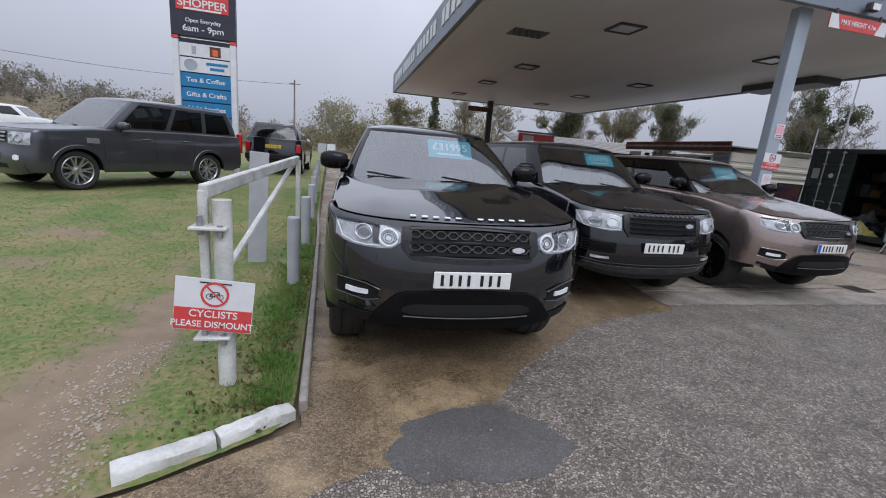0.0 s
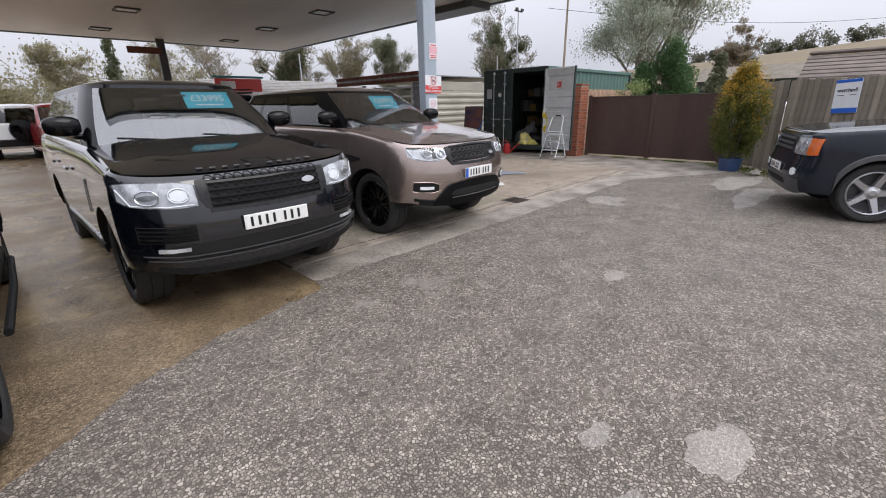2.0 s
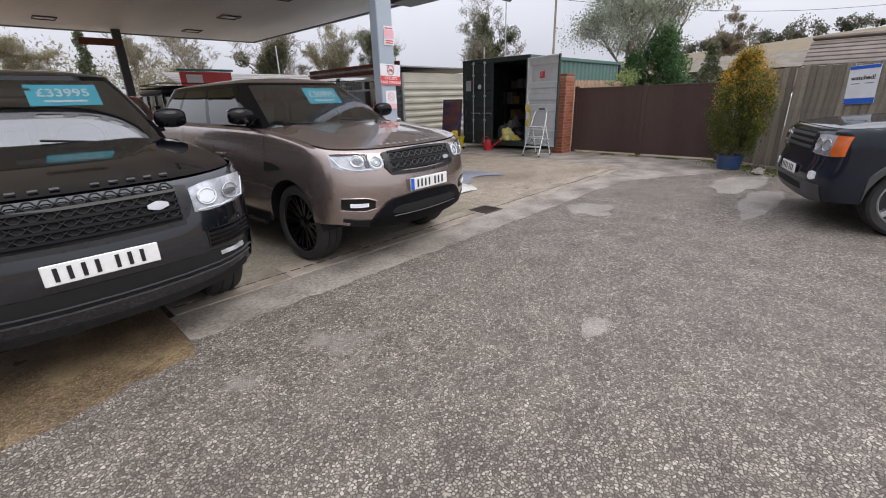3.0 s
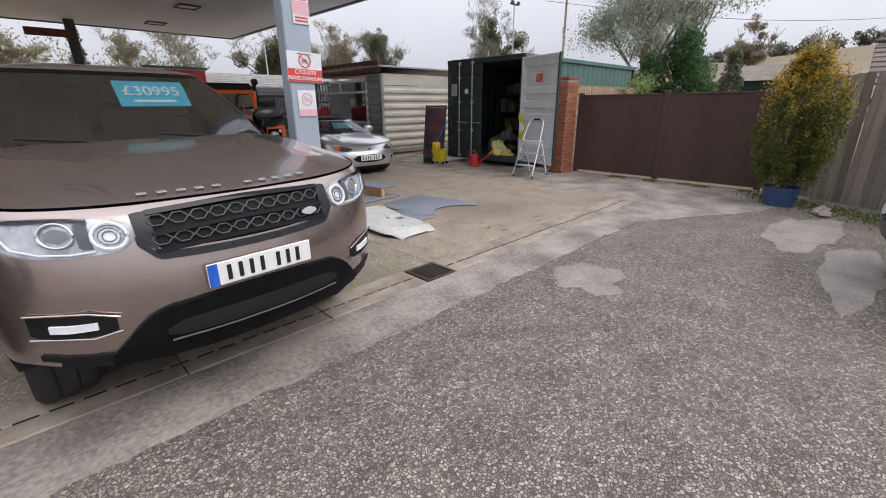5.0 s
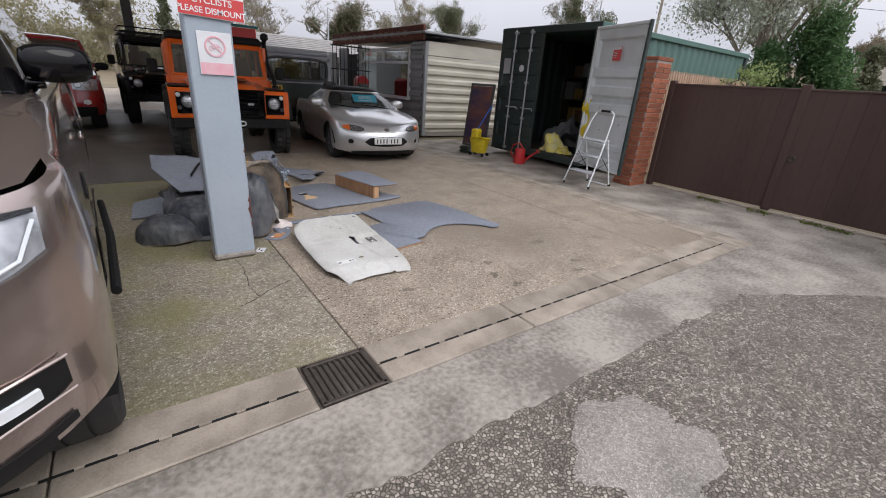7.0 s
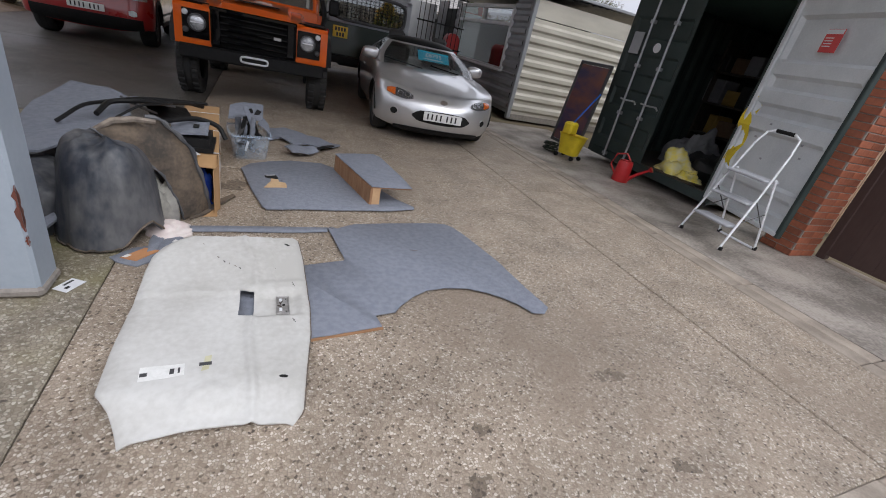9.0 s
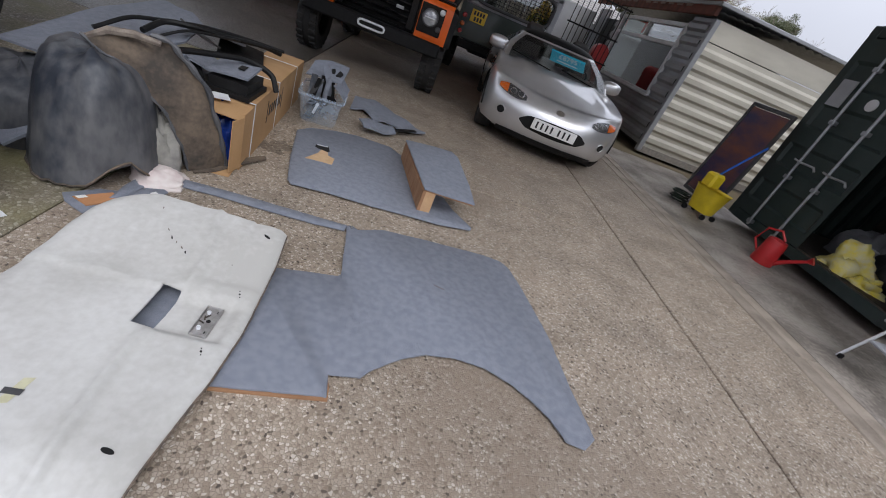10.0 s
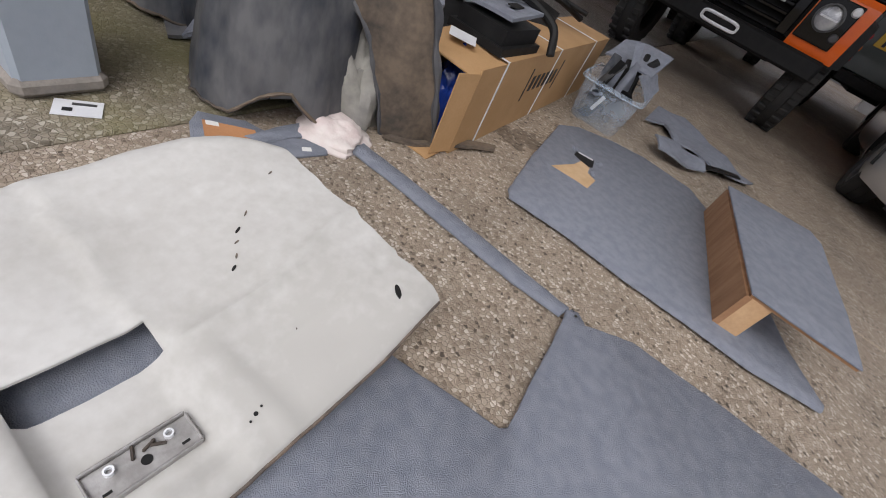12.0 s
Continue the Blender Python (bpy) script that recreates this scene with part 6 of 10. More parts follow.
part("shed_roof", M().box((2.5, 3.0, 2.62), (5.3, 6.3, 0.06), 0.01), CORR_GREY, shed)
b = M()
b.grid([[(-0.1 + 5.4 * k / 60, -0.12, 2.50 + 0.03 * (k % 2) + 0.16 * min(1, k / 60)), (-0.1 + 5.4 * k / 60, 6.2, 2.52 + 0.03 * (k % 2) + 0.16 * min(1, k / 60))] for k in range(61)])
part("roof_sheet", b, GALV, shed)
part("fascia_board", M().box((-0.09, 3.0, 2.62), (0.08, 6.1, 0.36), 0.012), RUST, shed, "rust-stained red sign board")
for k in range(13):
    if k not in (6,):
        part("letter_block", M().box((-0.135, 5.2 - 0.36 * k, 2.62), (0.012, 0.22, 0.14), 0.003), mat("faded_letters", (0.3, 0.2, 0.17), None, 20, 0.7) if k == 0 else bpy.data.materials["faded_letters"], shed)
win = new("window")
win.parent = shed
for y, z, sy, sz in ((0.75, 1.6, 0.08, 1.36), (3.8, 1.6, 0.08, 1.36), (2.28, 2.25, 3.1, 0.08), (2.28, 0.96, 3.1, 0.07), (2.28, 1.9, 3.0, 0.07), (2.28, 2.08, 0.07, 0.3)):
    part("window_frame", M().box((-0.02, y, z), (0.08, sy, sz), 0.008), FRAME_WHITE, win)
part("pane", M().box((0.0, 2.28, 1.6), (0.012, 3.0, 1.3)), SCREEN, win).visible_shadow = False
part("window_sill", M().box((-0.06, 2.28, 0.93), (0.14, 3.2, 0.04), 0.01), FRAME_WHITE, win)
# added near-black back and floor put the indoor shade into colour
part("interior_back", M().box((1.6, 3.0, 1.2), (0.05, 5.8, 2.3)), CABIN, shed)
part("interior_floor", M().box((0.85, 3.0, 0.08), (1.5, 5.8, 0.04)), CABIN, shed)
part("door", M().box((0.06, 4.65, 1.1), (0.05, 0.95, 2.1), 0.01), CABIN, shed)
part("end_panel", M().box((0.06, 5.5, 1.2), (0.05, 0.8, 2.3)), CORR_GREY, shed)
part("plinth", M().box((2.5, 0.02, 0.06), (5.0, 0.12, 0.12)), MORTAR, shed)
chest = thing("post_box", "tall red metal box beside the shed window", "metal box", pose(13.5, 15.65, 0, 0, 0, -12))
b = M()
b.box((0, 0, 0.65), (0.35, 0.5, 1.3), 0.02)
part("cabinet", b, RED_PLASTIC, chest)
b = M()
b.cyl((0, -0.26, 1.3), (0, 0.26, 1.3), 0.17, n=20)
part("rounded_lid", b, RED_PLASTIC, chest)

# leaning board, mop bucket, watering can, steps
lb = thing("leaning_board", "dark framed poster board leaning by the container", "board", pose(14.12, 10.85, 0.0, 0, 6, 0))
POSTER = mat("faded_poster", (0.04, 0.035, 0.10), (0.22, 0.08, 0.05), 1.6, 0.4, stretch=(1, 1, 2.5))
part("poster", M().box((0, 0, 0.78), (0.02, 0.72, 1.3)), POSTER, lb)
for y, z, sy, sz in ((-0.38, 0.78, 0.05, 1.4), (0.38, 0.78, 0.05, 1.4), (0, 1.46, 0.8, 0.05), (0, 0.1, 0.8, 0.05)):
    part("frame", M().box((-0.005, y, z), (0.04, sy, sz), 0.006), GREY_TRIM, lb)
mop = thing("mop_bucket", "yellow wheeled mop bucket with a blue handle", "mop bucket", pose(13.74, 10.18, 0, 0, 0, 20))
b = M()
rows = []
for z, w, d in ((0.07, 0.11, 0.15), (0.2, 0.13, 0.17), (0.36, 0.15, 0.20), (0.38, 0.165, 0.215), (0.36, 0.14, 0.19), (0.12, 0.1, 0.14)):
    rows.append([(w * math.copysign(abs(math.cos(a)) ** 0.5, math.cos(a)), d * math.copysign(abs(math.sin(a)) ** 0.5, math.sin(a)), z) for a in [2 * math.pi * k / 24 for k in range(25)]])
b.grid(rows)
part("tub", b, YELLOW, mop)
b = M()
b.box((0.0, 0.1, 0.46), (0.22, 0.16, 0.2), 0.03)
part("wringer", b, YELLOW, mop)
b = M()
b.tube([(0.02, 0.12, 0.5), (0.1, 0.02, 0.75), (0.2, -0.1, 1.05)], 0.014, 6)
part("handle", b, BLUE_BAND, mop)
for x in (-0.11, 0.11):
    for y in (-0.15, 0.15):
        b = M()
        b.cyl((x - 0.015, y, 0.035), (x + 0.015, y, 0.035), 0.035, n=12)
        part("castor", b, BLACK_TRIM, mop)
hose = thing("coiled_cable", "dark green coil of cable on the ground", "cable", pose(13.62, 10.52, 0))
b = M()
b.tube([((0.11 + 0.02 * math.sin(k * 0.7)) * math.cos(k * 0.42), (0.11 + 0.02 * math.sin(k * 0.7)) * math.sin(k * 0.42), 0.02 + 0.0016 * k) for k in range(90)], 0.011, 6)
part("coil", b, GREEN_PAINT, hose)
can = thing("watering_can", "red plastic watering can by the container", "watering can", pose(13.98, 9.17, 0, 0, 0, -60))
b = M()
b.lathe([(0.0, 0.0), (0.115, 0.0), (0.12, 0.02), (0.105, 0.26), (0.095, 0.3), (0.06, 0.31), (0.055, 0.29), (0.08, 0.28)], 20, Matrix.Rotation(radians(-90), 4, "Y"))
part("body", b, RED_PLASTIC, can)
b = M()
b.tube([(0.1, 0, 0.06), (0.2, 0, 0.16), (0.34, 0, 0.27)], [0.03, 0.022, 0.016], 8)
b.cyl((0.33, 0, 0.265), (0.37, 0, 0.295), 0.02, 0.045, n=12)
part("spout", b, RED_PLASTIC, can)
b = M()
b.tube([(-0.1, 0, 0.08), (-0.2, 0, 0.2), (-0.16, 0, 0.36), (-0.03, 0, 0.4), (0.05, 0, 0.32)], 0.014, 8)
part("handle", b, RED_PLASTIC, can)
steps = thing("step_ladder", "white folding step ladder with three treads", "step ladder", pose(13.72, 7.28, 0, 0, 0, -2) @ Matrix.Diagonal((0.9, 0.82, 0.98, 1)))
b = M()
b.tube([(-0.33, 0.34, 0.0), (-0.1, 0.28, 0.62), (0.06, 0.24, 1.05), (0.12, 0.2, 1.18), (0.14, 0.12, 1.21), (0.14, -0.12, 1.21), (0.12, -0.2, 1.18), (0.06, -0.24, 1.05), (-0.1, -0.27, 0.62), (-0.33, -0.29, 0.0)], 0.014, 8)
part("front_frame", b, LAMP_WHITE, steps)
b = M()
b.tube([(0.02, 0.26, 0.78), (0.3, 0.27, 0.02), (0.31, 0.22, 0.012), (0.31, -0.22, 0.012), (0.3, -0.27, 0.02), (0.02, -0.26, 0.78)], 0.014, 8)
part("rear_frame", b, LAMP_WHITE, steps)
for x, z, d in ((-0.24, 0.25, 0.2), (-0.13, 0.5, 0.2), (-0.02, 0.75, 0.26)):
    part("tread", M().box((x, 0, z), (d, 0.5, 0.025), 0.008), GREY_POST, steps)
for s in (-0.27, 0.27):
    b = M()
    b.tube([(-0.2, s, 0.3), (0.16, s, 0.42)], 0.007, 5)
    b.tube([(0.22, s, 0.25), (-0.12, s, 0.55)], 0.007, 5)
    part("brace", b, GREY_TRIM, steps)
    part("foot", M().box((-0.33, s * 1.15, 0.02), (0.04, 0.035, 0.04), 0.006), BLACK_TRIM, steps)
    part("foot", M().box((0.305, s, 0.02), (0.04, 0.04, 0.045), 0.006), BLACK_TRIM, steps)
b = M()
b.cyl((0.14, -0.11, 1.21), (0.14, 0.11, 1.21), 0.019, n=10)
part("grip", b, BLACK_TRIM, steps)

# ---- lawn edge: barrier, posts, signs ----
bar = thing("white_barrier", "white-painted steel swing barrier on a hinge post", "barrier", pose(-0.25, 2.63, 0))
b = M()
b.cyl((0, 0, -0.02), (0, 0, 1.19), 0.052, n=18)
part("hinge_post", b, WHITE_POST, bar)
part("stile", M().box((-0.105, 0.02, 0.78), (0.05, 0.05, 0.92), 0.008), WHITE_POST, bar)
b = M()
d = Vector((0.26, 2.37, 0.11))
b.box((0, 0, 0), (0.05, d.length, 0.085), 0.008, Matrix.Translation(Vector((-0.1, 0, 1.23)) + d / 2) @ (Matrix.Rotation(math.atan2(-d[0], d[1]), 4, "Z") @ Matrix.Rotation(math.atan2(d[2], math.hypot(d[0], d[1])), 4, "X")))
part("top_rail", b, WHITE_POST, bar)
b = M()
b.tube([(-0.08, 0.05, 0.62), (0.12, 2.2, 1.27)], 0.024, 8)
part("brace", b, WHITE_POST, bar)
part("end_stile", M().box((0.17, 2.37, 1.0), (0.05, 0.05, 0.68), 0.008), WHITE_POST, bar)
for z in (1.03, 0.36):
    part("hinge_plate", M().box((-0.06, -0.02, z), (0.2, 0.14, 0.02), 0.005), WHITE_POST, bar)
    b = M()
    b.cyl((-0.11, -0.04, z - 0.04), (-0.11, -0.04, z + 0.07), 0.018, n=8)
    part("bolt", b, GALV, bar)
    b = M()
    b.cyl((0.0, -0.06, z - 0.05), (0.0, -0.06, z + 0.02), 0.016, n=8)
    part("bolt", b, GALV, bar)
dismount_sign(pose(-0.29, 2.55, 0.572, 0, 6, 0), 0.425, 0.325, "white and red cyclists please dismount sign on the barrier post")
first = None
for k, (x, y, h) in enumerate(((-0.085, 4.64, 0.76), (-0.115, 6.4, 0.77), (-0.18, 8.25, 0.82), (-0.27, 10.1, 0.8), (-0.36, 12.0, 0.8), (-0.46, 13.9, 0.8), (-0.56, 15.9, 0.8), (-0.66, 17.9, 0.8), (-0.76, 19.9, 0.8))):
    if first is None:
        first = thing("bollard", "short white-grey round marker post at the lawn's edge", "bollard", pose(x, y, 0), "white posts along the lawn")
        b = M()
        b.cyl((0, 0, -0.03), (0, 0, h - 0.01), 0.067, n=20)
        b.cyl((0, 0, h - 0.01), (0, 0, h), 0.067, 0.058, n=20)
        part("shaft", b, GREY_POST, first)
    else:
        copy_thing(first, pose(x, y, 0, random.uniform(-1, 1), random.uniform(-1, 1), 0))
gb = thing("grey_board", "plain grey upright board standing on the lawn", "board", pose(-0.6, 5.39, 0, 0, 2, 8))
part("sheet", M().box((0, 0, 0.68), (0.21, 0.03, 1.4), 0.004), GREY_POST, gb)

# ---- roadside totem sign ----
BLUE_SIGN = mat("sky_blue_sign", (0.02, 0.2, 0.42), (0.018, 0.18, 0.39), 2, 0.4)
NAVY_SIGN = mat("dark_navy_sign", (0.03, 0.03, 0.05), None, 2, 0.4)
tot = thing("totem_sign", "tall roadside sign with red, black, white and blue panels", "sign", pose(-3.52, 14.0, 0.45, 0, 0, 2) @ Matrix.Diagonal((0.93, 1, 0.82, 1)))
for x in (-0.78, 0.78):
    part("leg", M().box((x, 0, 1.98), (0.17, 0.22, 4.64), 0.02), WHITE_SIGN, tot)
    part("leg_top", M().box((x, 0, 4.35), (0.18, 0.24, 0.1), 0.01), RED_SIGN, tot)
part("header_case", M().box((0, 0, 5.6), (1.74, 0.24, 2.4), 0.02), NAVY_SIGN, tot)
part("red_panel", M().box((0, -0.125, 5.95), (1.4, 0.02, 1.5), 0.004), RED_SIGN, tot)
part("backing", M().box((0, 0.02, 2.75), (1.4, 0.1, 3.2)), NAVY_SIGN, tot)
for k, (z, h, m, txt, c) in enumerate(((4.0, 0.42, WHITE_SIGN, "", INK), (3.52, 0.46, WHITE_SIGN, "", INK), (3.03, 0.44, BLUE_SIGN, "Tea & Coffee", WHITE_INK), (2.56, 0.42, BLUE_SIGN, "Gifts & Crafts", WHITE_INK), (2.1, 0.42, BLUE_SIGN, "Light lunches", WHITE_INK), (1.64, 0.42, BLUE_SIGN, "", WHITE_INK))):
    pn = part("panel", M().box((0, -0.045, z), (1.38, 0.03, h), 0.004), m, tot)
    if txt:
        lettering(txt, 0.21, c, tot, pose(0, -0.064, z), width=0.95)
part("cup_picture", M().box((0.28, -0.064, 4.0), (0.3, 0.006, 0.32)), RUST, tot)
part("cup", M().box((0.28, -0.07, 3.97), (0.14, 0.006, 0.2), 0.002), LAMP_ORANGE, tot)
part("jug_picture", M().box((-0.3, -0.064, 4.0), (0.12, 0.006, 0.26)), GREY_POST, tot)
b = M()
b.lathe([(0.0, 0.0), (0.18, 0.0), (0.18, 0.008)], 24, pose(-0.4, -0.062, 3.52) @ Matrix.Rotation(radians(-90), 4, "Z"))
part("cup_emblem", b, PILLAR_BLUE, tot)
for z, w in ((3.6, 0.6), (3.44, 0.4)):
    part("name_bar", M().box((0.32, -0.064, z), (w, 0.005, 0.09)), BLUE_SIGN, tot)
lettering("SHOPPER", 0.34, WHITE_INK, tot, pose(0, -0.14, 5.42), width=0.93)
part("name_bar", M().box((0, -0.137, 5.25), (1.0, 0.004, 0.06)), WHITE_INK, tot)
lettering("Open Everyday", 0.17, WHITE_INK, tot, pose(0, -0.126, 4.9), width=0.9)
lettering("6am - 9pm", 0.27, WHITE_INK, tot, pose(0, -0.126, 4.65), width=0.95)


# ---- the other vehicles ----
def arch_trim(c, material, w=0.06, off=0.014):
    for a in c.p["axles"]:
        for s in (1, -1):
            rows = []
            for k in range(25):
                t = math.pi * k / 24
                ra = c.p["arch"]
                row = []
                for rr, o in ((ra - 0.012, -0.02), (ra - 0.008, off), (ra + w * 0.8, off), (ra + w, 0.0)):
                    y, z = a - rr * math.cos(t), c.p["wheel_r"] + rr * math.sin(t)
                    z = max(z, c.p["sill"])
                    row.append(c.spt(min(max(y, c.y0 + 0.03), c.y1 - 0.03), z, o, s))
                rows.append(row)
            part("arch_trim", M().grid(rows), material, c.root)


DISCO = dict(SPORT, front=[(0.24, 0.15), (0.36, 0.04), (0.5, 0.0), (0.66, 0.01), (0.72, 0.035), (0.9, 0.05), (1.04, 0.08), (1.10, 0.13)],
             side=[(0.28, 0.92), (0.45, 0.95), (0.7, 0.957), (0.95, 0.95), (1.15, 0.925), (1.3, 0.91)], rear=[(0.3, 4.72), (0.55, 4.83), (0.9, 4.81), (1.25, 4.78)],
             top=[(0.05, 1.09), (0.3, 1.11), (0.7, 1.14), (1.2, 1.18), (3.0, 1.22), (4.85, 1.22)], gfront=[(1.15, 1.26), (1.45, 1.58), (1.8, 1.98)], gside=[(1.1, 0.895), (1.25, 0.88), (1.5, 0.82), (1.8, 0.74)], grear=[(1.15, 4.78), (1.4, 4.74), (1.8, 4.62)],
             gcorner=0.2, windows=((0.03, 0.36), (0.40, 0.68), (0.72, 0.965)), roof_z=1.79, height=1.885, fall=0.0, chin=0.26, corner=0.34, sill=0.34, y0=0.38, y1=4.6, nf=3.4, nr=4.5, lip=0.04, axles=(0.84, 3.725), arch=0.43, wheel_r=0.375, flare=0.015, crown=0.03)


def disco(label, m, paint, trim, wheel_paint, orange, group="", spokes=7):
    root = thing("car", label, "car", m, group)
    c = Car(DISCO, root, paint)
    c.skin()
    c.cabin(frame_mat=paint)
    g = c.patch("grille", [-0.42, 0, 0.42], [0.84, 0.83, 0.84], [1.03, 1.04, 1.03], 0.004, 0, VOID_SHADE, label="dark slatted grille")
    for k in range(3):
        z = 0.855 + 0.065 * k
        c.patch("grille_bar", [-0.41, 0, 0.41], [z, z, z], [z + 0.03, z + 0.03, z + 0.03], 0.022, 0.02, SILVER if not orange else GREY_TRIM, g)
    for s in (1, -1):
        f = lambda v: v if s > 0 else v[::-1]
        h = c.patch("headlight", f([s * 0.47, s * 0.6, s * 0.78, s * 0.88]), f([0.83, 0.815, 0.815, 0.82]), f([1.02, 1.03, 1.03, 1.03]), 0.003, 0, LAMP_GREY, label="clear square headlight")
        for x, z in ((0.56, 0.92), (0.71, 0.92)):
            ring = [(s * (x + 0.06 * math.cos(a)), z + 0.06 * math.sin(a)) for a in [2 * math.pi * k / 18 for k in range(19)]]
            c.wire("lamp_rim", ring, 0.008, CHROME, h, 0.012)
        if orange:
            c.patch("indicator", f([s * 0.79, s * 0.85, s * 0.915]), f([0.82, 0.82, 0.83]), f([1.03, 1.03, 1.03]), 0.012, 0.01, LAMP_ORANGE, h, "orange indicator lens")
        c.patch("lens_cover", f([s * 0.47, s * 0.6, s * 0.78, s * 0.9]), f([0.83, 0.815, 0.815, 0.82]), f([1.02, 1.03, 1.03, 1.03]), 0.022, 0.02, CLEAR, h)
        c.patch("fog_lamp", f([s * 0.6, s * 0.66, s * 0.72]), f([0.56, 0.54, 0.56]), f([0.62, 0.64, 0.62]), 0.014, 0.012, LAMP_WHITE)
        c.patch("sill_trim", [1.34, 2.3, 3.22], [0.345, 0.345, 0.345], [0.43, 0.43, 0.43], 0.012, 0.02, trim, side=s)
        c.patch("flank_strip", [1.34, 2.3, 3.2], [0.56, 0.56, 0.56], [0.585, 0.585, 0.585], 0.012, 0.01, trim, side=s)
        c.patch("side_vent", [1.0, 1.22], [0.9, 0.9], [1.0, 1.0], 0.012, 0.01, SILVER if not orange else BLACK_TRIM, side=s)
        part("tail_lamp", M().box((s * 0.86, 4.77, 1.05), (0.14, 0.1, 0.5), 0.02), LAMP_RED, root)
    c.patch("lower_bumper", [-0.8, -0.6, 0, 0.6, 0.8], [0.33, 0.30, 0.28, 0.30, 0.33], [0.50, 0.50, 0.50, 0.50, 0.50], 0.01, 0.02, trim)
    c.patch("air_intake", [-0.45, 0, 0.45], [0.40, 0.39, 0.40], [0.47, 0.48, 0.47], 0.014, 0.003, VOID_SHADE)
    c.plate(0.60)
    c.plate(0.95, colour=PLATE_YELLOW, rear=True)
    c.wheels(wheel_paint, spokes, "solid" if orange else "twin", rim_label="silver multi-spoke alloy wheel")
    arch_trim(c, trim)
    c.mirrors(1.66, 1.27, trim)
    c.flank_lines((1.3, 2.35, 3.3), 1.02, 0.44, handle=(2.16, 3.1))
    c.wipers()
    return c


disco("grey metallic estate car parked on the lawn", pose(-5.74, 9.25, 0.25, 0, 0, -33), GREY_PAINT, GREY_PAINT, SILVER, False)
disco("dark navy four-wheel-drive car with orange indicators", pose(10.55, 1.63, 0, 0, 0, 200), NAVY_PAINT, GREY_TRIM, SILVER, True, spokes=5)

far = thing("car", "black four-wheel-drive car with a yellow rear plate", "car", pose(-2.1, 21.2, 0.25, 0, 0, 180))
c = Car(dict(RANGE, height=1.80), far, BLACK_PAINT)
c.skin()
c.cabin(frame_mat=BLACK_PAINT)
c.plate(0.98, colour=PLATE_YELLOW, rear=True)
c.wheels(SILVER, 6, "solid")
for s in (1, -1):
    part("tail_lamp", M().box((s * 0.84, 4.9, 0.95), (0.16, 0.08, 0.3), 0.02), LAMP_RED, far)
part("rear_bumper", M().box((0, 4.96, 0.62), (1.85, 0.14, 0.22), 0.04), BLACK_TRIM, far)
for label, m, paint in (("white estate car parked beyond the forecourt", pose(2.6, 26.4, 0, 0, 0, 184), WHITE_PAINT), ("red pick-up parked beside a white car", pose(4.25, 18.6, 0, 0, 0, 4), RED_PAINT), ("white car parked far across the grass", pose(-17.5, 33, 0.3, 0, 0, 95), WHITE_PAINT), ("pale car far off by the road", pose(-4.5, 62, 0.5, 0, 0, 90), SILVER_PAINT)):
    root = thing("car", label, "car", m, "cars in the distance")
    c = Car(DISCO, root, paint)
    c.skin()
    c.cabin(frame_mat=paint)
    c.wheels(SILVER, 6, "solid")
    c.patch("grille", [-0.42, 0, 0.42], [0.84, 0.83, 0.84], [1.03, 1.04, 1.03], 0.01, 0.01, SILVER)
    c.both("headlight", [0.47, 0.6, 0.78, 0.88], [0.83, 0.815, 0.815, 0.82], [1.02, 1.03, 1.03, 1.03], 0.01, 0.008, LAMP_WHITE)
    part("rear_bumper", M().box((0, 4.83, 0.6), (1.8, 0.12, 0.24), 0.04), BLACK_TRIM, root)
    b = M()
    b.lathe([(0.0, -0.1), (0.34, -0.1), (0.37, 0), (0.34, 0.1), (0, 0.12)], 28, pose(0, 4.95, 1.0, 0, 0, 90))
    part("spare_wheel_cover", b, GLOSS_BLACK, root)

# silver roadster
ROADSTER = dict(front=[(0.14, 0.13), (0.22, 0.05), (0.32, 0.01), (0.42, 0.0), (0.52, 0.03), (0.6, 0.09), (0.66, 0.17)],
                side=[(0.16, 0.80), (0.3, 0.85), (0.5, 0.86), (0.66, 0.85), (0.8, 0.82), (0.95, 0.8)], rear=[(0.2, 3.85), (0.45, 3.99), (0.7, 3.97), (0.92, 3.85)],
                top=[(0.06, 0.645), (0.3, 0.70), (0.7, 0.78), (1.1, 0.83), (1.6, 0.86), (2.6, 0.88), (3.2, 0.90), (4.0, 0.88)],
                gfront=[(0.84, 1.12), (1.0, 1.45), (1.15, 1.78)], gside=[(0.82, 0.76), (0.95, 0.73), (1.1, 0.60), (1.16, 0.54)], grear=[(0.84, 3.1), (1.0, 2.92), (1.16, 2.62)],
                gcorner=0.3, windows=((0.05, 0.75),), roof_z=1.155, height=1.245, fall=0.0, y0=0.62, y1=3.5, nf=2.15, nr=2.6, lip=0.06, flare=0.035, axles=(0.80, 3.13), arch=0.35, wheel_r=0.31, sill=0.2, chin=0.15, crown=0.035, ridge=0.02, drive=-1, seats=(1.25,), deck=0.01)
mx = thing("sports_car", "small silver two-seat sports car with a blue price card", "car", pose(11.31, 9.86, 0, 0, 0, -6))
c = Car(ROADSTER, mx, SILVER_PAINT)
c.skin()
c.cabin(glass("roadster_screen_glass", (0.8, 0.84, 0.84), 0.06), side=glass("roadster_side_glass", (0.4, 0.42, 0.42), 0.06), frame_mat=SILVER_PAINT, roof_mat=BLACK_TRIM)
c.patch("air_intake", [-0.40, -0.3, 0, 0.3, 0.40], [0.37, 0.315, 0.30, 0.315, 0.37], [0.39, 0.45, 0.465, 0.45, 0.39], 0.004, 0, VOID_SHADE, label="oval black air intake")
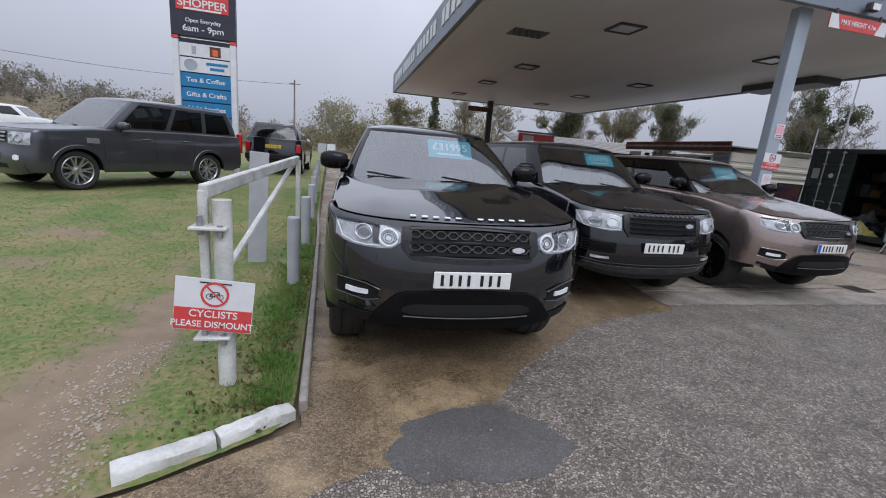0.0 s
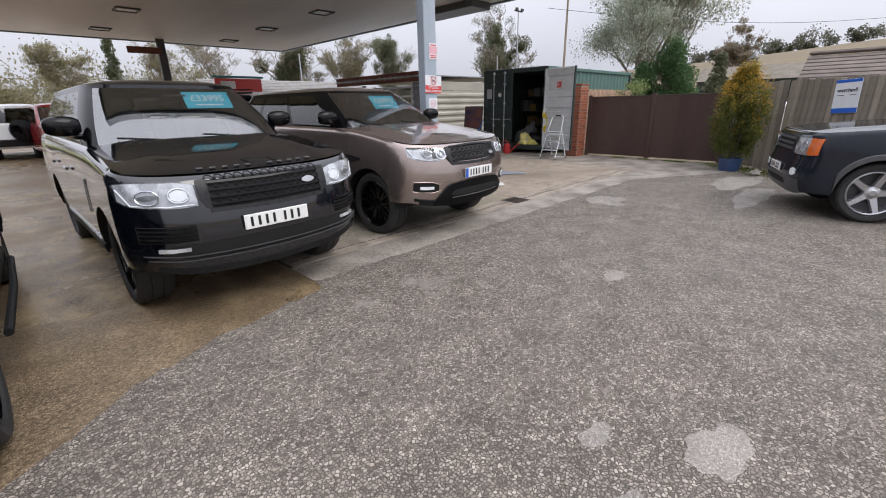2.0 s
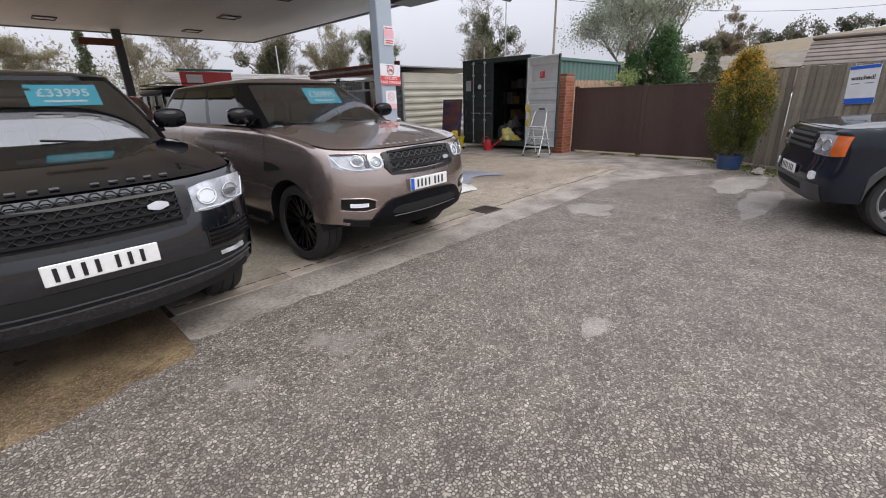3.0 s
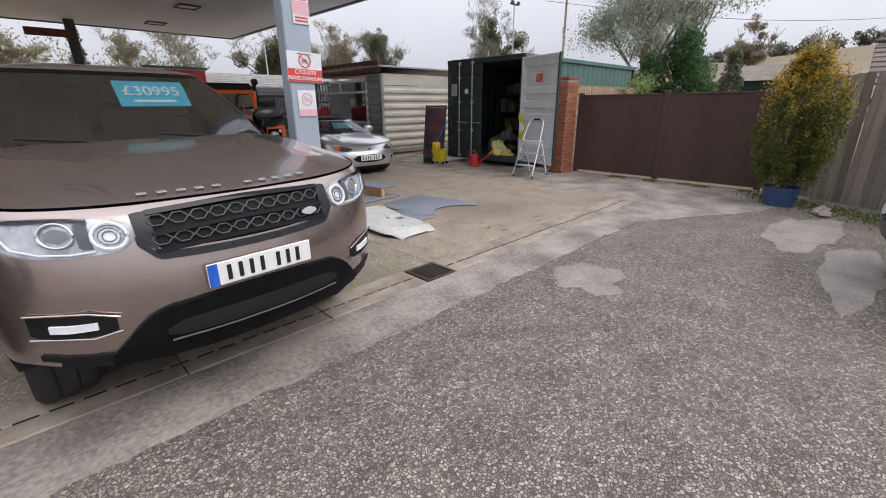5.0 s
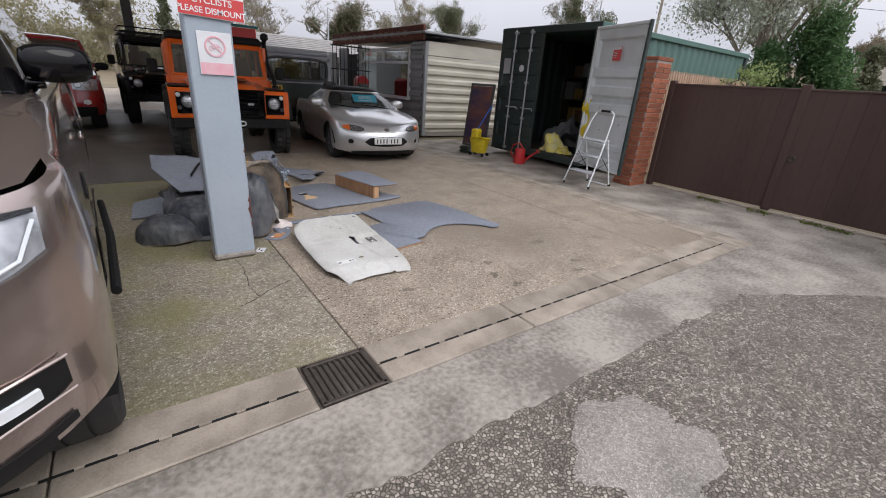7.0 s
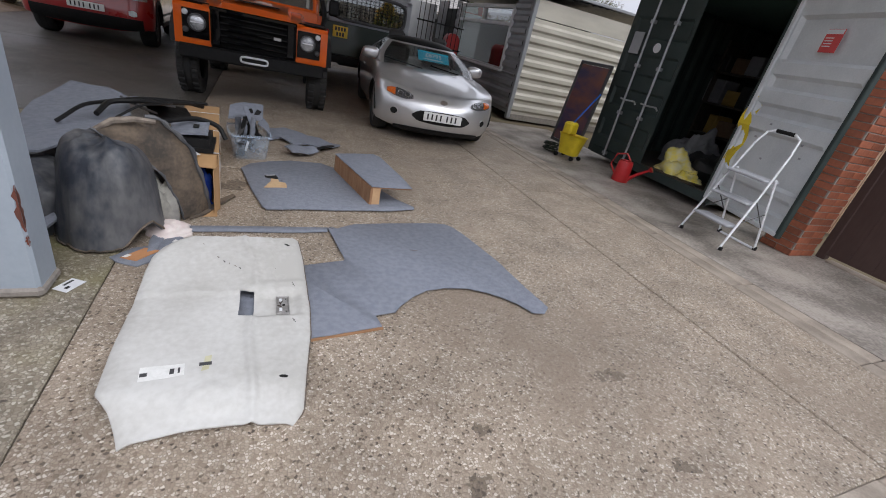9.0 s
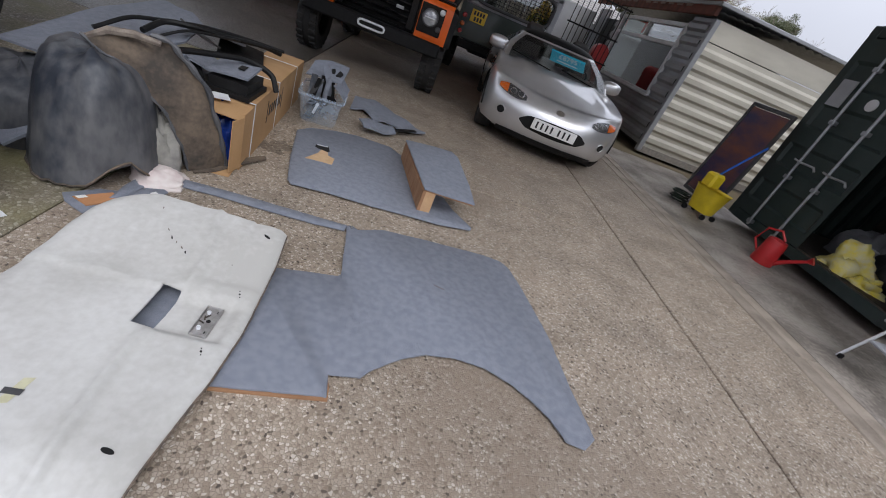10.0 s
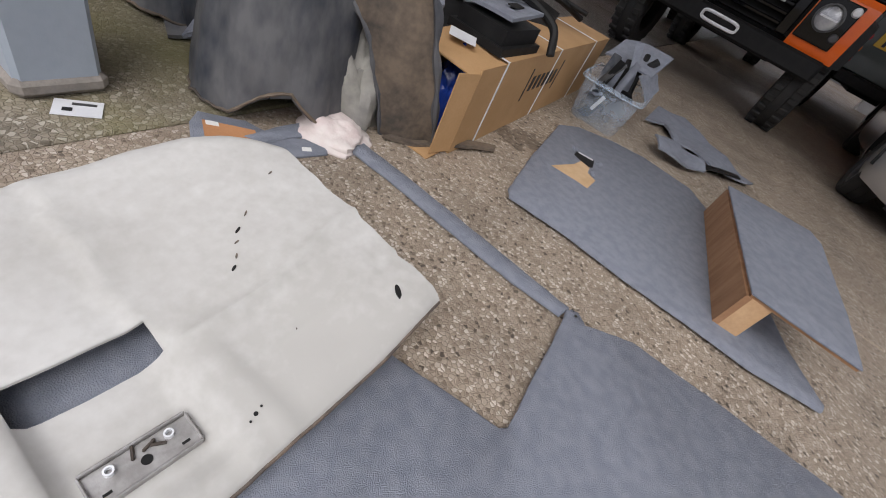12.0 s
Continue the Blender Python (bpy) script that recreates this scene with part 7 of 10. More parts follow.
for s in (1, -1):
    f = lambda v: v if s > 0 else v[::-1]
    h = c.patch("headlight", f([s * 0.40, s * 0.5, s * 0.62, s * 0.72]), f([0.565, 0.545, 0.555, 0.585]), f([0.60, 0.635, 0.65, 0.63]), 0.004, 0, GREY_TRIM, label="almond headlight with an orange corner")
    for x in (0.47, 0.56):
        c.wire("lamp_rim", [(s * (x + 0.033 * math.cos(a)), 0.597 + 0.026 * math.sin(a)) for a in [2 * math.pi * k / 16 for k in range(17)]], 0.006, CHROME, h, 0.01)
    c.patch("indicator", f([s * 0.62, s * 0.67, s * 0.72]), f([0.565, 0.575, 0.59]), f([0.645, 0.64, 0.625]), 0.01, 0.008, LAMP_ORANGE, h, "orange corner lens")
    c.patch("lens_cover", f([s * 0.40, s * 0.5, s * 0.62, s * 0.72]), f([0.565, 0.545, 0.555, 0.585]), f([0.60, 0.635, 0.65, 0.63]), 0.018, 0.016, CLEAR, h)
    fg = c.patch("fog_lamp", f([s * 0.575, s * 0.62, s * 0.665]), f([0.36, 0.335, 0.36]), f([0.40, 0.425, 0.40]), 0.004, 0, VOID_SHADE)
    c.wire("fog_rim", [(s * (0.62 + 0.046 * math.cos(a)), 0.38 + 0.046 * math.sin(a)) for a in [2 * math.pi * k / 16 for k in range(17)]], 0.006, SILVER_PAINT, fg, 0.008)
c.patch("lower_lip", [-0.6, -0.4, 0, 0.4, 0.6], [0.155, 0.15, 0.15, 0.15, 0.155], [0.20, 0.215, 0.22, 0.215, 0.20], 0.008, 0.02, BLACK_TRIM)
c.patch("badge", [-0.045, 0, 0.045], [0.565, 0.555, 0.565], [0.59, 0.605, 0.59], 0.008, 0.006, CHROME)
c.plate(0.40)
c.wheels(GREY_TRIM, 10, "solid", width=0.21)
c.mirrors(1.62, 0.93, SILVER_PAINT, reach=0.1)
c.flank_lines((1.55, 2.62), 0.7, 0.28, handle=(2.45,))
c.wipers()
c.price("£8795", 0.12, c.GF(1.03) + 0.05, 1.03, size=(0.5, 0.21), tilt=-52)


def defender(label, m, paint, roof_mat, rack=False, winch=True, rear_detail=False, wing_top=BLACK_TRIM, rise=0.0):
    """A square-cut utility four-wheel-drive with flat wings; front at local y = 0."""
    root = thing("utility_vehicle", label, "car", m)
    z = lambda v: v + rise
    part("front_bumper", M().box((0, 0.07, z(0.545)), (1.72, 0.14, 0.16), 0.02), BLACK_TRIM, root)
    if winch:
        f = new("winch_fairlead")
        f.parent = root
        b = M()
        ring = [(0.16 * math.copysign(abs(math.cos(a)) ** 0.35, math.cos(a)), -0.012, 0.035 * math.copysign(abs(math.sin(a)) ** 0.6, math.sin(a)) + z(0.55)) for a in [2 * math.pi * k / 28 for k in range(29)]]
        b.tube(ring, 0.013, 8)
        part("ring", b, LAMP_WHITE, f)
        part("slot", M().box((0, -0.004, z(0.55)), (0.28, 0.012, 0.05)), VOID_SHADE, f)
    part("chassis", M().box((0, 2.0, z(0.55)), (1.0, 3.7, 0.2)), BLACK_TRIM, root)
    # wings with lamp panels
    for s in (1, -1):
        b = M()
        prof = [(0.06, 0.62), (0.045, 0.66), (0.045, 1.03), (0.08, 1.075), (1.18, 1.10), (1.18, 0.98)]
        arch = [(0.55 + 0.42 * math.cos(math.pi * k / 10) * 1.0, 0.62 + 0.33 * math.sin(math.pi * k / 10)) for k in range(11)]
        outline = prof + [(1.18, 0.62)] + arch
        b.prism([(y, zz + rise) for y, zz in outline], -s * 0.5, -s * 0.89, Matrix(((0, 0, -1, 0), (1, 0, 0, 0), (0, 1, 0, 0), (0, 0, 0, 1))))
        part("front_wing", b, paint, root)
        part("wing_plate", M().box((s * 0.70, 0.64, z(1.094)), (0.36, 1.0, 0.014), 0.004), wing_top, root)
        b = M()
        rows = []
        for k in range(15):
            t = math.pi * k / 14
            rows.append([(s * (0.86 + q), 0.55 - rr * math.cos(t), max(z(0.5), z(0.62) + rr * 0.82 * math.sin(t))) for q, rr in ((0.0, 0.40), (0.09, 0.41), (0.10, 0.44), (0.03, 0.48))])
        b.grid(rows)
        part("arch_flare", b, BLACK_TRIM, root)
        lp = new("lamp_panel")
        lp.parent = root
        part("panel", M().box((s * 0.655, 0.035, z(0.855)), (0.29, 0.02, 0.32), 0.006), GLOSS_BLACK, lp)
        b = M()
        b.lathe([(0.1, 0.0), (0.1, 0.03), (0.086, 0.035), (0.084, 0.015)], 28, pose(s * 0.64, 0.03, z(0.875)) @ Matrix.Rotation(radians(-90), 4, "Z"))
        part("lamp_ring", b, GREY_TRIM, lp)
        b = M()
        b.lathe([(0.0, 0.036), (0.03, 0.034), (0.06, 0.026), (0.084, 0.014)], 28, pose(s * 0.64, 0.028, z(0.875)) @ Matrix.Rotation(radians(-90), 4, "Z"))
        part("lamp_lens", b, LAMP_GREY, lp)
        for k in range(1):
            a = k * math.pi / 3
            part("lamp_bar", M().box((0, 0, 0), (0.13, 0.006, 0.014), 0.002, pose(s * 0.64, -0.006, z(0.875), 0, math.degrees(a), 0)), LAMP_WHITE, lp)
        for zz in (0.97, 0.78):
            b = M()
            b.lathe([(0.0, 0.02), (0.025, 0.018), (0.034, 0.0)], 16, pose(s * 0.765, 0.024, z(zz)) @ Matrix.Rotation(radians(-90), 4, "Z"))
            part("side_lamp", b, LAMP_WHITE if zz > 0.9 else GREY_TRIM, lp)
    # grille
    g = new("grille")
    g.parent = root
    part("grille_back", M().box((0, 0.075, z(0.86)), (1.0, 0.02, 0.40)), VOID_SHADE, g)
    for k in range(5):
        part("grille_slat", M().box((0, 0.03, z(0.715 + 0.07 * k)), (0.78, 0.045, 0.03), 0.008), GLOSS_BLACK, g)
    for s in (1, -1):
        part("grille_side", M().box((s * 0.43, 0.03, z(0.86)), (0.09, 0.06, 0.40), 0.01), GLOSS_BLACK, g)
    part("grille_top", M().box((0, 0.04, z(1.06)), (1.0, 0.08, 0.05), 0.012), GLOSS_BLACK, g)
    part("badge", M().box((0.27, 0.004, z(0.86)), (0.09, 0.008, 0.035), 0.003), SILVER, g)
    # bonnet with a raised middle and a dark vent
    us = [-0.60, -0.56, -0.42, -0.38, 0, 0.38, 0.42, 0.56, 0.60]
    hs = [-0.03, 0, 0, 0.05, 0.06, 0.05, 0, 0, -0.03]
    rows = []
    for k in range(9):
        y = 0.06 + 1.12 * k / 8
        rows.append([(u, y, z(1.085 + 0.11 * min(1, k / 8) ** 0.8) + h * min(1, k / 1.2) - (0.02 if k == 0 else 0)) for u, h in zip(us, hs)])
    part("bonnet", M().grid(rows), paint, root, smooth=20)
    part("bonnet_vent", M().box((0, 0.42, z(1.205)), (0.56, 0.2, 0.012), 0.004, Matrix.Identity(4)), BLACK_TRIM, root)
    # cab
    part("scuttle", M().box((0, 1.22, z(1.12)), (1.62, 0.1, 0.26), 0.02), paint, root)
    b = M()
    for s in (1, -1):
        b.tube([(s * 0.76, 1.2, z(1.22)), (s * 0.74, 1.42, z(1.78))], 0.04, 6)
    b.tube([(-0.76, 1.43, z(1.77)), (0.76, 1.43, z(1.77))], 0.045, 6)
    b.tube([(-0.76, 1.2, z(1.24)), (0.76, 1.2, z(1.24))], 0.035, 6)
    part("screen_frame", b, paint, root)
    b = M()
    b.grid([[(-0.74, 1.21, z(1.26)), (0.74, 1.21, z(1.26))], [(-0.72, 1.41, z(1.74)), (0.72, 1.41, z(1.74))]])
    part("windscreen", b, SCREEN, root).visible_shadow = False
    L = 3.85
    for s in (1, -1):
        b = M()
        outline = [(1.2, 0.62), (1.2, 1.22), (L, 1.22), (L, 0.62)] + [(2.95 + 0.43 * math.cos(math.pi * k / 10), 0.62 + 0.33 * math.sin(math.pi * k / 10)) for k in range(11)]
        b.prism([(y, zz + rise) for y, zz in outline], -s * 0.80, -s * 0.86, Matrix(((0, 0, -1, 0), (1, 0, 0, 0), (0, 1, 0, 0), (0, 0, 0, 1))))
        part("side_panel", b, paint, root)
        for y in (1.24, 2.15, 3.0, L - 0.04):
            part("pillar", M().box((s * 0.79, y + 0.1 * (y < 1.3), z(1.5)), (0.06, 0.08, 0.58), 0.01), paint, root)
        b = M()
        b.grid([[(s * 0.80, 1.4, z(1.23)), (s * 0.80, L - 0.06, z(1.23))], [(s * 0.77, 1.45, z(1.78)), (s * 0.77, L - 0.06, z(1.78))]])
        part("side_window", b, TINTED, root)
        rows = []
        for k in range(15):
            t = math.pi * k / 14
            rows.append([(s * (0.84 + q), 2.95 - rr * math.cos(t), max(z(0.5), z(0.62) + rr * 0.82 * math.sin(t))) for q, rr in ((0.0, 0.40), (0.09, 0.41), (0.10, 0.44), (0.02, 0.48))])
        part("arch_flare", M().grid(rows), BLACK_TRIM, root)
        b = M()
        b.tube([(s * 0.84, 1.28, z(1.24)), (s * 1.0, 1.22, z(1.32))], 0.012, 5)
        b.box((s * 1.03, 1.22, z(1.36)), (0.15, 0.05, 0.22), 0.025)
        part("door_mirror", b, BLACK_TRIM, root)
    b = M()
    b.box((0, (1.4 + L) / 2, z(1.87)), (1.58, L - 1.36, 0.16), 0.06)
    part("roof", b, roof_mat, root)
    part("cab_floor", M().box((0, (1.25 + L) / 2, z(0.9)), (1.56, L - 1.3, 0.06)), CABIN, root)
    part("dashboard", M().box((0, 1.42, z(1.16)), (1.5, 0.3, 0.14), 0.04), CABIN, root)
    for x in (-0.38, 0.38):
        part("seat", M().box((x, 2.0, z(1.3)), (0.5, 0.16, 0.62), 0.06), SEAT, root)
    if rear_detail:
        part("tailgate", M().box((0, L - 0.02, z(0.94)), (1.62, 0.05, 0.62), 0.015), paint, root)
        for x, zz, sx, sz in ((0, 1.76, 1.6, 0.1), (0, 1.24, 1.6, 0.08), (-0.76, 1.5, 0.12, 0.6), (0.76, 1.5, 0.12, 0.6)):
            part("rear_frame", M().box((x, L, z(zz)), (sx, 0.06, sz), 0.02), roof_mat, root)
        part("rear_window", M().box((0, L, z(1.5)), (1.4, 0.01, 0.46)), SCREEN, root).visible_shadow = False
        b = M()
        for k in range(17):
            b.box((-0.68 + 0.085 * k, L + 0.03, z(1.5)), (0.006, 0.006, 0.44))
        for k in range(9):
            b.box((0, L + 0.032, z(1.28 + 0.055 * k)), (1.4, 0.006, 0.006))
        part("window_mesh", b, BLACK_TRIM, root)
        ring = [(0.7 * math.copysign(abs(math.cos(a)) ** 0.4, math.cos(a)), L + 0.045, z(1.5) + 0.24 * math.copysign(abs(math.sin(a)) ** 0.4, math.sin(a))) for a in [2 * math.pi * k / 40 for k in range(41)]]
        part("window_surround", M().tube(ring, 0.028, 8), GREY_TRIM, root)
        pl = new("number_plate")
        pl.parent = root
        pl.matrix_basis = pose(0.52, L + 0.02, z(1.04), 0, 0, 180)
        part("plate", M().box((0, 0, 0), (0.28, 0.012, 0.2), 0.004), PLATE_YELLOW, pl)
        for zz, n in ((0.045, 4), (-0.045, 3)):
            for k in range(n):
                part("bar", M().box((-0.055 * (n - 1) / 2 + 0.055 * k, -0.009, zz), (0.034, 0.004, 0.065)), INK, pl)
        for s in (1, -1):
            for zz, mm in ((1.0, LAMP_RED), (0.86, LAMP_ORANGE), (0.74, LAMP_RED)):
                b = M()
                b.lathe([(0.0, 0.03), (0.03, 0.028), (0.042, 0.0)], 16, pose(s * 0.76, L + 0.01, z(zz)) @ Matrix.Rotation(radians(90), 4, "Z"))
                part("tail_lamp", b, mm, root)
        part("rear_bumper", M().box((0, L + 0.04, z(0.56)), (1.5, 0.1, 0.14), 0.02), BLACK_TRIM, root)
    if rack:
        rk = new("roof_rack")
        rk.parent = root
        for y in (1.3, 2.1, 2.9, 3.7):
            part("cross_bar", M().box((0, y, z(2.04)), (1.5, 0.04, 0.03)), BLACK_TRIM, rk)
        for zz in (2.02, 2.14):
            b = M()
            b.tube([(-0.76, 1.25, z(zz)), (0.76, 1.25, z(zz)), (0.76, 3.75, z(zz)), (-0.76, 3.75, z(zz)), (-0.76, 1.25, z(zz))], 0.016, 6)
            part("rail", b, BLACK_TRIM, rk)
    if paint is ORANGE_PAINT:
        b = M()
        b.tube([(0.86, 0.95, z(1.05)), (0.90, 1.05, z(1.2)), (0.84, 1.3, z(1.5)), (0.82, 1.4, z(1.85)), (0.82, 1.36, z(1.93))], 0.04, 8)
        b.box((0.82, 1.33, z(1.98)), (0.12, 0.16, 0.13), 0.03)
        part("snorkel", b, BLACK_TRIM, root, "black raised air intake")
    for i, a in enumerate((0.55, 2.95)):
        for s in (1, -1):
            w = new("wheel")
            w.parent = root
            w.matrix_basis = pose(s * 0.80, a, 0.40, 0, 0, 0 if s > 0 else 180)
            wheel(w, 0.40, 0.26, BLACK_TRIM, 8, "solid", knob=True)
    return root


defender("orange utility vehicle with black grille and winch bumper", pose(9.03, 10.95, 0, 0, 0, -3), ORANGE_PAINT, BLACK_TRIM, rise=0.03)
defender("black utility vehicle with a roof rack", pose(8.55, 16.0, 0, 0, 0, 2), BLACK_PAINT, BLACK_TRIM, rack=True, winch=False, rise=0.08)
defender("dark green utility vehicle with a meshed rear window", pose(11.0, 17.6, 0, 0, 0, 180), GREEN_PAINT, GREY_POST, winch=False, rear_detail=True)
disco("dark red estate car deep under the canopy", pose(6.3, 14.6, 0, 0, 0, 2), RED_PAINT, BLACK_TRIM, GREY_TRIM, False)


# ---- dismantled trim laid out on the forecourt ----
def lerp_edge(pts):
    ys, xs = [p[1] for p in pts], [p[0] for p in pts]
    return lambda y: float(np.interp(y, ys, xs))


def smooth_step(a, e, v):
    t = min(1, max(0, (v - a) / (e - a)))
    return t * t * (3 - 2 * t)


hl = thing("headlining", "stained cream moulded car headlining lying on the concrete", "headlining")
xl = lerp_edge([(8.728, 5.655), (8.71, 5.71), (8.68, 5.78), (8.627, 5.855), (8.622, 6.06), (8.63, 6.36), (8.632, 6.6), (8.645, 6.7), (8.68, 6.78), (8.72, 6.825), (8.765, 6.86)])
xr = lerp_edge([(9.243, 5.645), (9.29, 5.71), (9.312, 5.88), (9.345, 6.1), (9.358, 6.31), (9.352, 6.685), (9.335, 6.86)])
HOLE_F, HOLE_Y = (0.574, 0.658), (6.232, 6.42)
ylist = sorted([5.655 + 0.0151 * k for k in range(81)] + list(HOLE_Y))
flist = sorted([0, 0.008, 0.016] + [k / 64 for k in range(2, 63)] + [0.984, 0.992, 1] + list(HOLE_F))


def hl_z(x, y):
    """The pressed shape: flat front, a raised rear, a sunk tray round the lamp bracket and a long fold."""
    f = (x - xl(y)) / (xr(y) - xl(y))
    z = 0.026 + 0.05 * smooth_step(5.65, 5.84, y) + 0.058 * smooth_step(6.42, 6.88, y)
    z -= 0.02 * (1 - min(1, f / 0.09, (1 - f) / 0.07)) ** 2
    ribbed_edge = 6.40 + 0.008 * math.sin(x * 37) + 0.004 * math.sin(x * 91)
    z += 0.009 * smooth_step(ribbed_edge - 0.012, ribbed_edge + 0.012, y) * (x < 9.2)
    tray = smooth_step(6.225, 6.25, y) * (1 - smooth_step(6.40, 6.435, y)) * smooth_step(9.05, 9.115, x) * (1 - 0.7 * smooth_step(9.28, 9.34, x))
    z -= 0.034 * tray
    fold = 9.105 + 0.012 * math.sin(y * 9) - (0.04 * smooth_step(6.6, 6.87, y))
    z += 0.011 * math.exp(-(((x - fold) / 0.014) ** 2)) * (1 - smooth_step(6.19, 6.23, y) + smooth_step(6.43, 6.47, y)) - 0.008 * smooth_step(fold, fold + 0.03, x) * (y < 6.24)
    z += 0.007 * math.exp(-(((y - 6.47 - 0.1 * (x - 9.15)) / 0.02) ** 2)) * smooth_step(9.12, 9.2, x)
    d = math.hypot((x - 8.978) / 0.098, max(0, y - 5.735) / 0.095)
    z += 0.008 * (1 - smooth_step(0.86, 1.0, d)) * smooth_step(5.715, 5.74, y)
    return z + 0.006 * noise.noise(Vector((x * 7, y * 4, 0))) + 0.0025 * noise.noise(Vector((x * 22, y * 13, 4)))


P = [[(xl(y) + (xr(y) - xl(y)) * f, y + 0.024 * math.sin(math.pi * f) * max(0, 1 - (y - 5.655) / 0.12), 0) for f in flist] for y in ylist]
P = [[(x, y + 0.006 * noise.noise(Vector((x * 14, 1, 0))) * (i == len(P) - 1), hl_z(x, y)) for x, y, _ in r] for i, r in enumerate(P)]


b = M()
o = [p for r in P for p in r]
nf = len(flist)
top = []
for i in range(len(ylist) - 1):
    for j in range(nf - 1):
        q = (i * nf + j, i * nf + j + 1, (i + 1) * nf + j + 1, (i + 1) * nf + j)
        fm, ym = (flist[j] + flist[j + 1]) / 2, (ylist[i] + ylist[i + 1]) / 2
        if not (HOLE_F[0] < fm < HOLE_F[1] and HOLE_Y[0] < ym < HOLE_Y[1]):
            top.append(q)
b.add(o, top)
b.add([(x, y, z - 0.006) for x, y, z in o], [f[::-1] for f in top])
rim = [i for i in range(nf)] + [i * nf + nf - 1 for i in range(1, len(ylist))] + [(len(ylist) - 1) * nf + j for j in range(nf - 2, -1, -1)] + [i * nf for i in range(len(ylist) - 2, 0, -1)]
b.add([o[i] for i in rim] + [(o[i][0], o[i][1], o[i][2] - 0.006) for i in rim], [(k, (k + 1) % len(rim), len(rim) + (k + 1) % len(rim), len(rim) + k) for k in range(len(rim))])
part("sheet", b, CREAM, hl, smooth=60)
HEADLINER_CORE = mat("brown_fibre_edge", (0.17, 0.13, 0.1), (0.09, 0.075, 0.065), 30, 0.95, bump=0.4)
part("fibre_edge", M().tube([(xr(y) + 0.001, y, hl_z(xr(y), y) - 0.005) for y in ylist], 0.0042, 6), HEADLINER_CORE, hl, "dark fibre core showing along the edge")
LAMP_BRACKET = mat("dull_zinc_bracket", (0.4, 0.39, 0.38), (0.27, 0.26, 0.25), 25, 0.5, metal=0.35, bump=0.15)
lampm = new("lamp_bracket")
lampm.parent = hl
tagged(lampm, "dull metal lamp bracket with screws and holes")
lampm.matrix_basis = pose(9.236, 6.326, hl_z(9.236, 6.326) + 0.004, 0, 0, -1)
part("bracket_plate", M().box((0, 0, 0), (0.05, 0.136, 0.006), 0.002), LAMP_BRACKET, lampm)
for s in (-1, 1):
    part("bracket_flange", M().box((s * 0.027, 0, 0.004), (0.004, 0.136, 0.014), 0.0015), LAMP_BRACKET, lampm)
    part("bracket_flange", M().box((0, s * 0.068, 0.003), (0.05, 0.004, 0.012), 0.0015), LAMP_BRACKET, lampm)
    b = M()
    b.lathe([(0.0045, 0.0), (0.007, 0.0), (0.007, 0.009), (0.0045, 0.009), (0.0045, 0.0)], 12, pose(-0.01, s * 0.038, 0.003) @ Matrix.Rotation(radians(-90), 4, "Y"))
    part("screw_boss", b, LAMP_WHITE, lampm)
    part("slot", M().box((0.014, s * 0.05, 0.0035), (0.004, 0.011, 0.001)), VOID_SHADE, lampm)
b = M()
b.cyl((0.004, 0.002, 0.003), (0.004, 0.002, 0.0042), 0.0075, n=14)
part("wire_hole", b, VOID_SHADE, lampm)
for dx, dy, rz in ((-0.012, 0.012, 20), (-0.006, 0.022, -30), (-0.015, -0.008, 70)):
    part("clip", M().box((0, 0, 0.006), (0.004, 0.02, 0.006), 0.001, pose(dx, dy, 0, 0, 0, rz)), IRON, lampm)
PALE_LABEL = mat("paper_label", (0.74, 0.74, 0.72), (0.66, 0.66, 0.64), 30, 0.7)
YELLOW_LABEL = mat("yellowed_label", (0.55, 0.53, 0.36), (0.47, 0.45, 0.3), 30, 0.7)
marks = [("oval_slot", 9.272, 6.79, 0.012, 0.034, VOID_SHADE, 62), ("oval_slot", 9.222, 5.838, 0.034, 0.014, VOID_SHADE, -12)]
for x0, y0 in ((9.289, 6.462), (9.279, 6.186)):
    marks += [("screw_hole", x0, y0, 0.007, 0.007, VOID_SHADE, 0), ("screw_hole", x0 - 0.004, y0 + 0.012, 0.004, 0.004, VOID_SHADE, 0), ("screw_hole", x0 + 0.005, y0 - 0.012, 0.004, 0.004, VOID_SHADE, 0)]
marks += [("tear", 8.935, 6.672, 0.003, 0.016, HEADLINER_CORE, 40), ("tear", 8.965, 6.636, 0.005, 0.018, VOID_SHADE, 30), ("tear", 8.99, 6.618, 0.003, 0.011, HEADLINER_CORE, 10), ("tear", 9.018, 6.6, 0.004, 0.012, HEADLINER_CORE, 50), ("tear", 9.04, 6.581, 0.005, 0.014, VOID_SHADE, 30), ("tear", 9.2, 6.6, 0.003, 0.02, HEADLINER_CORE, 70), ("tear", 8.86, 6.78, 0.003, 0.012, HEADLINER_CORE, 20)]
for name, x0, y0, sx, sy, m, rz in marks:
    b = M()
    b.prism([(sx / 2 * math.cos(a), sy / 2 * math.sin(a)) for a in [2 * math.pi * k / 14 for k in range(14)]], -0.001, 0.0012)
    slope = math.degrees(math.atan2(hl_z(x0, y0 + 0.01) - hl_z(x0, y0 - 0.01), 0.02))
    part(name, b, m, hl).matrix_basis = pose(x0, y0, hl_z(x0, y0) + 0.0008, slope, 0, rz)
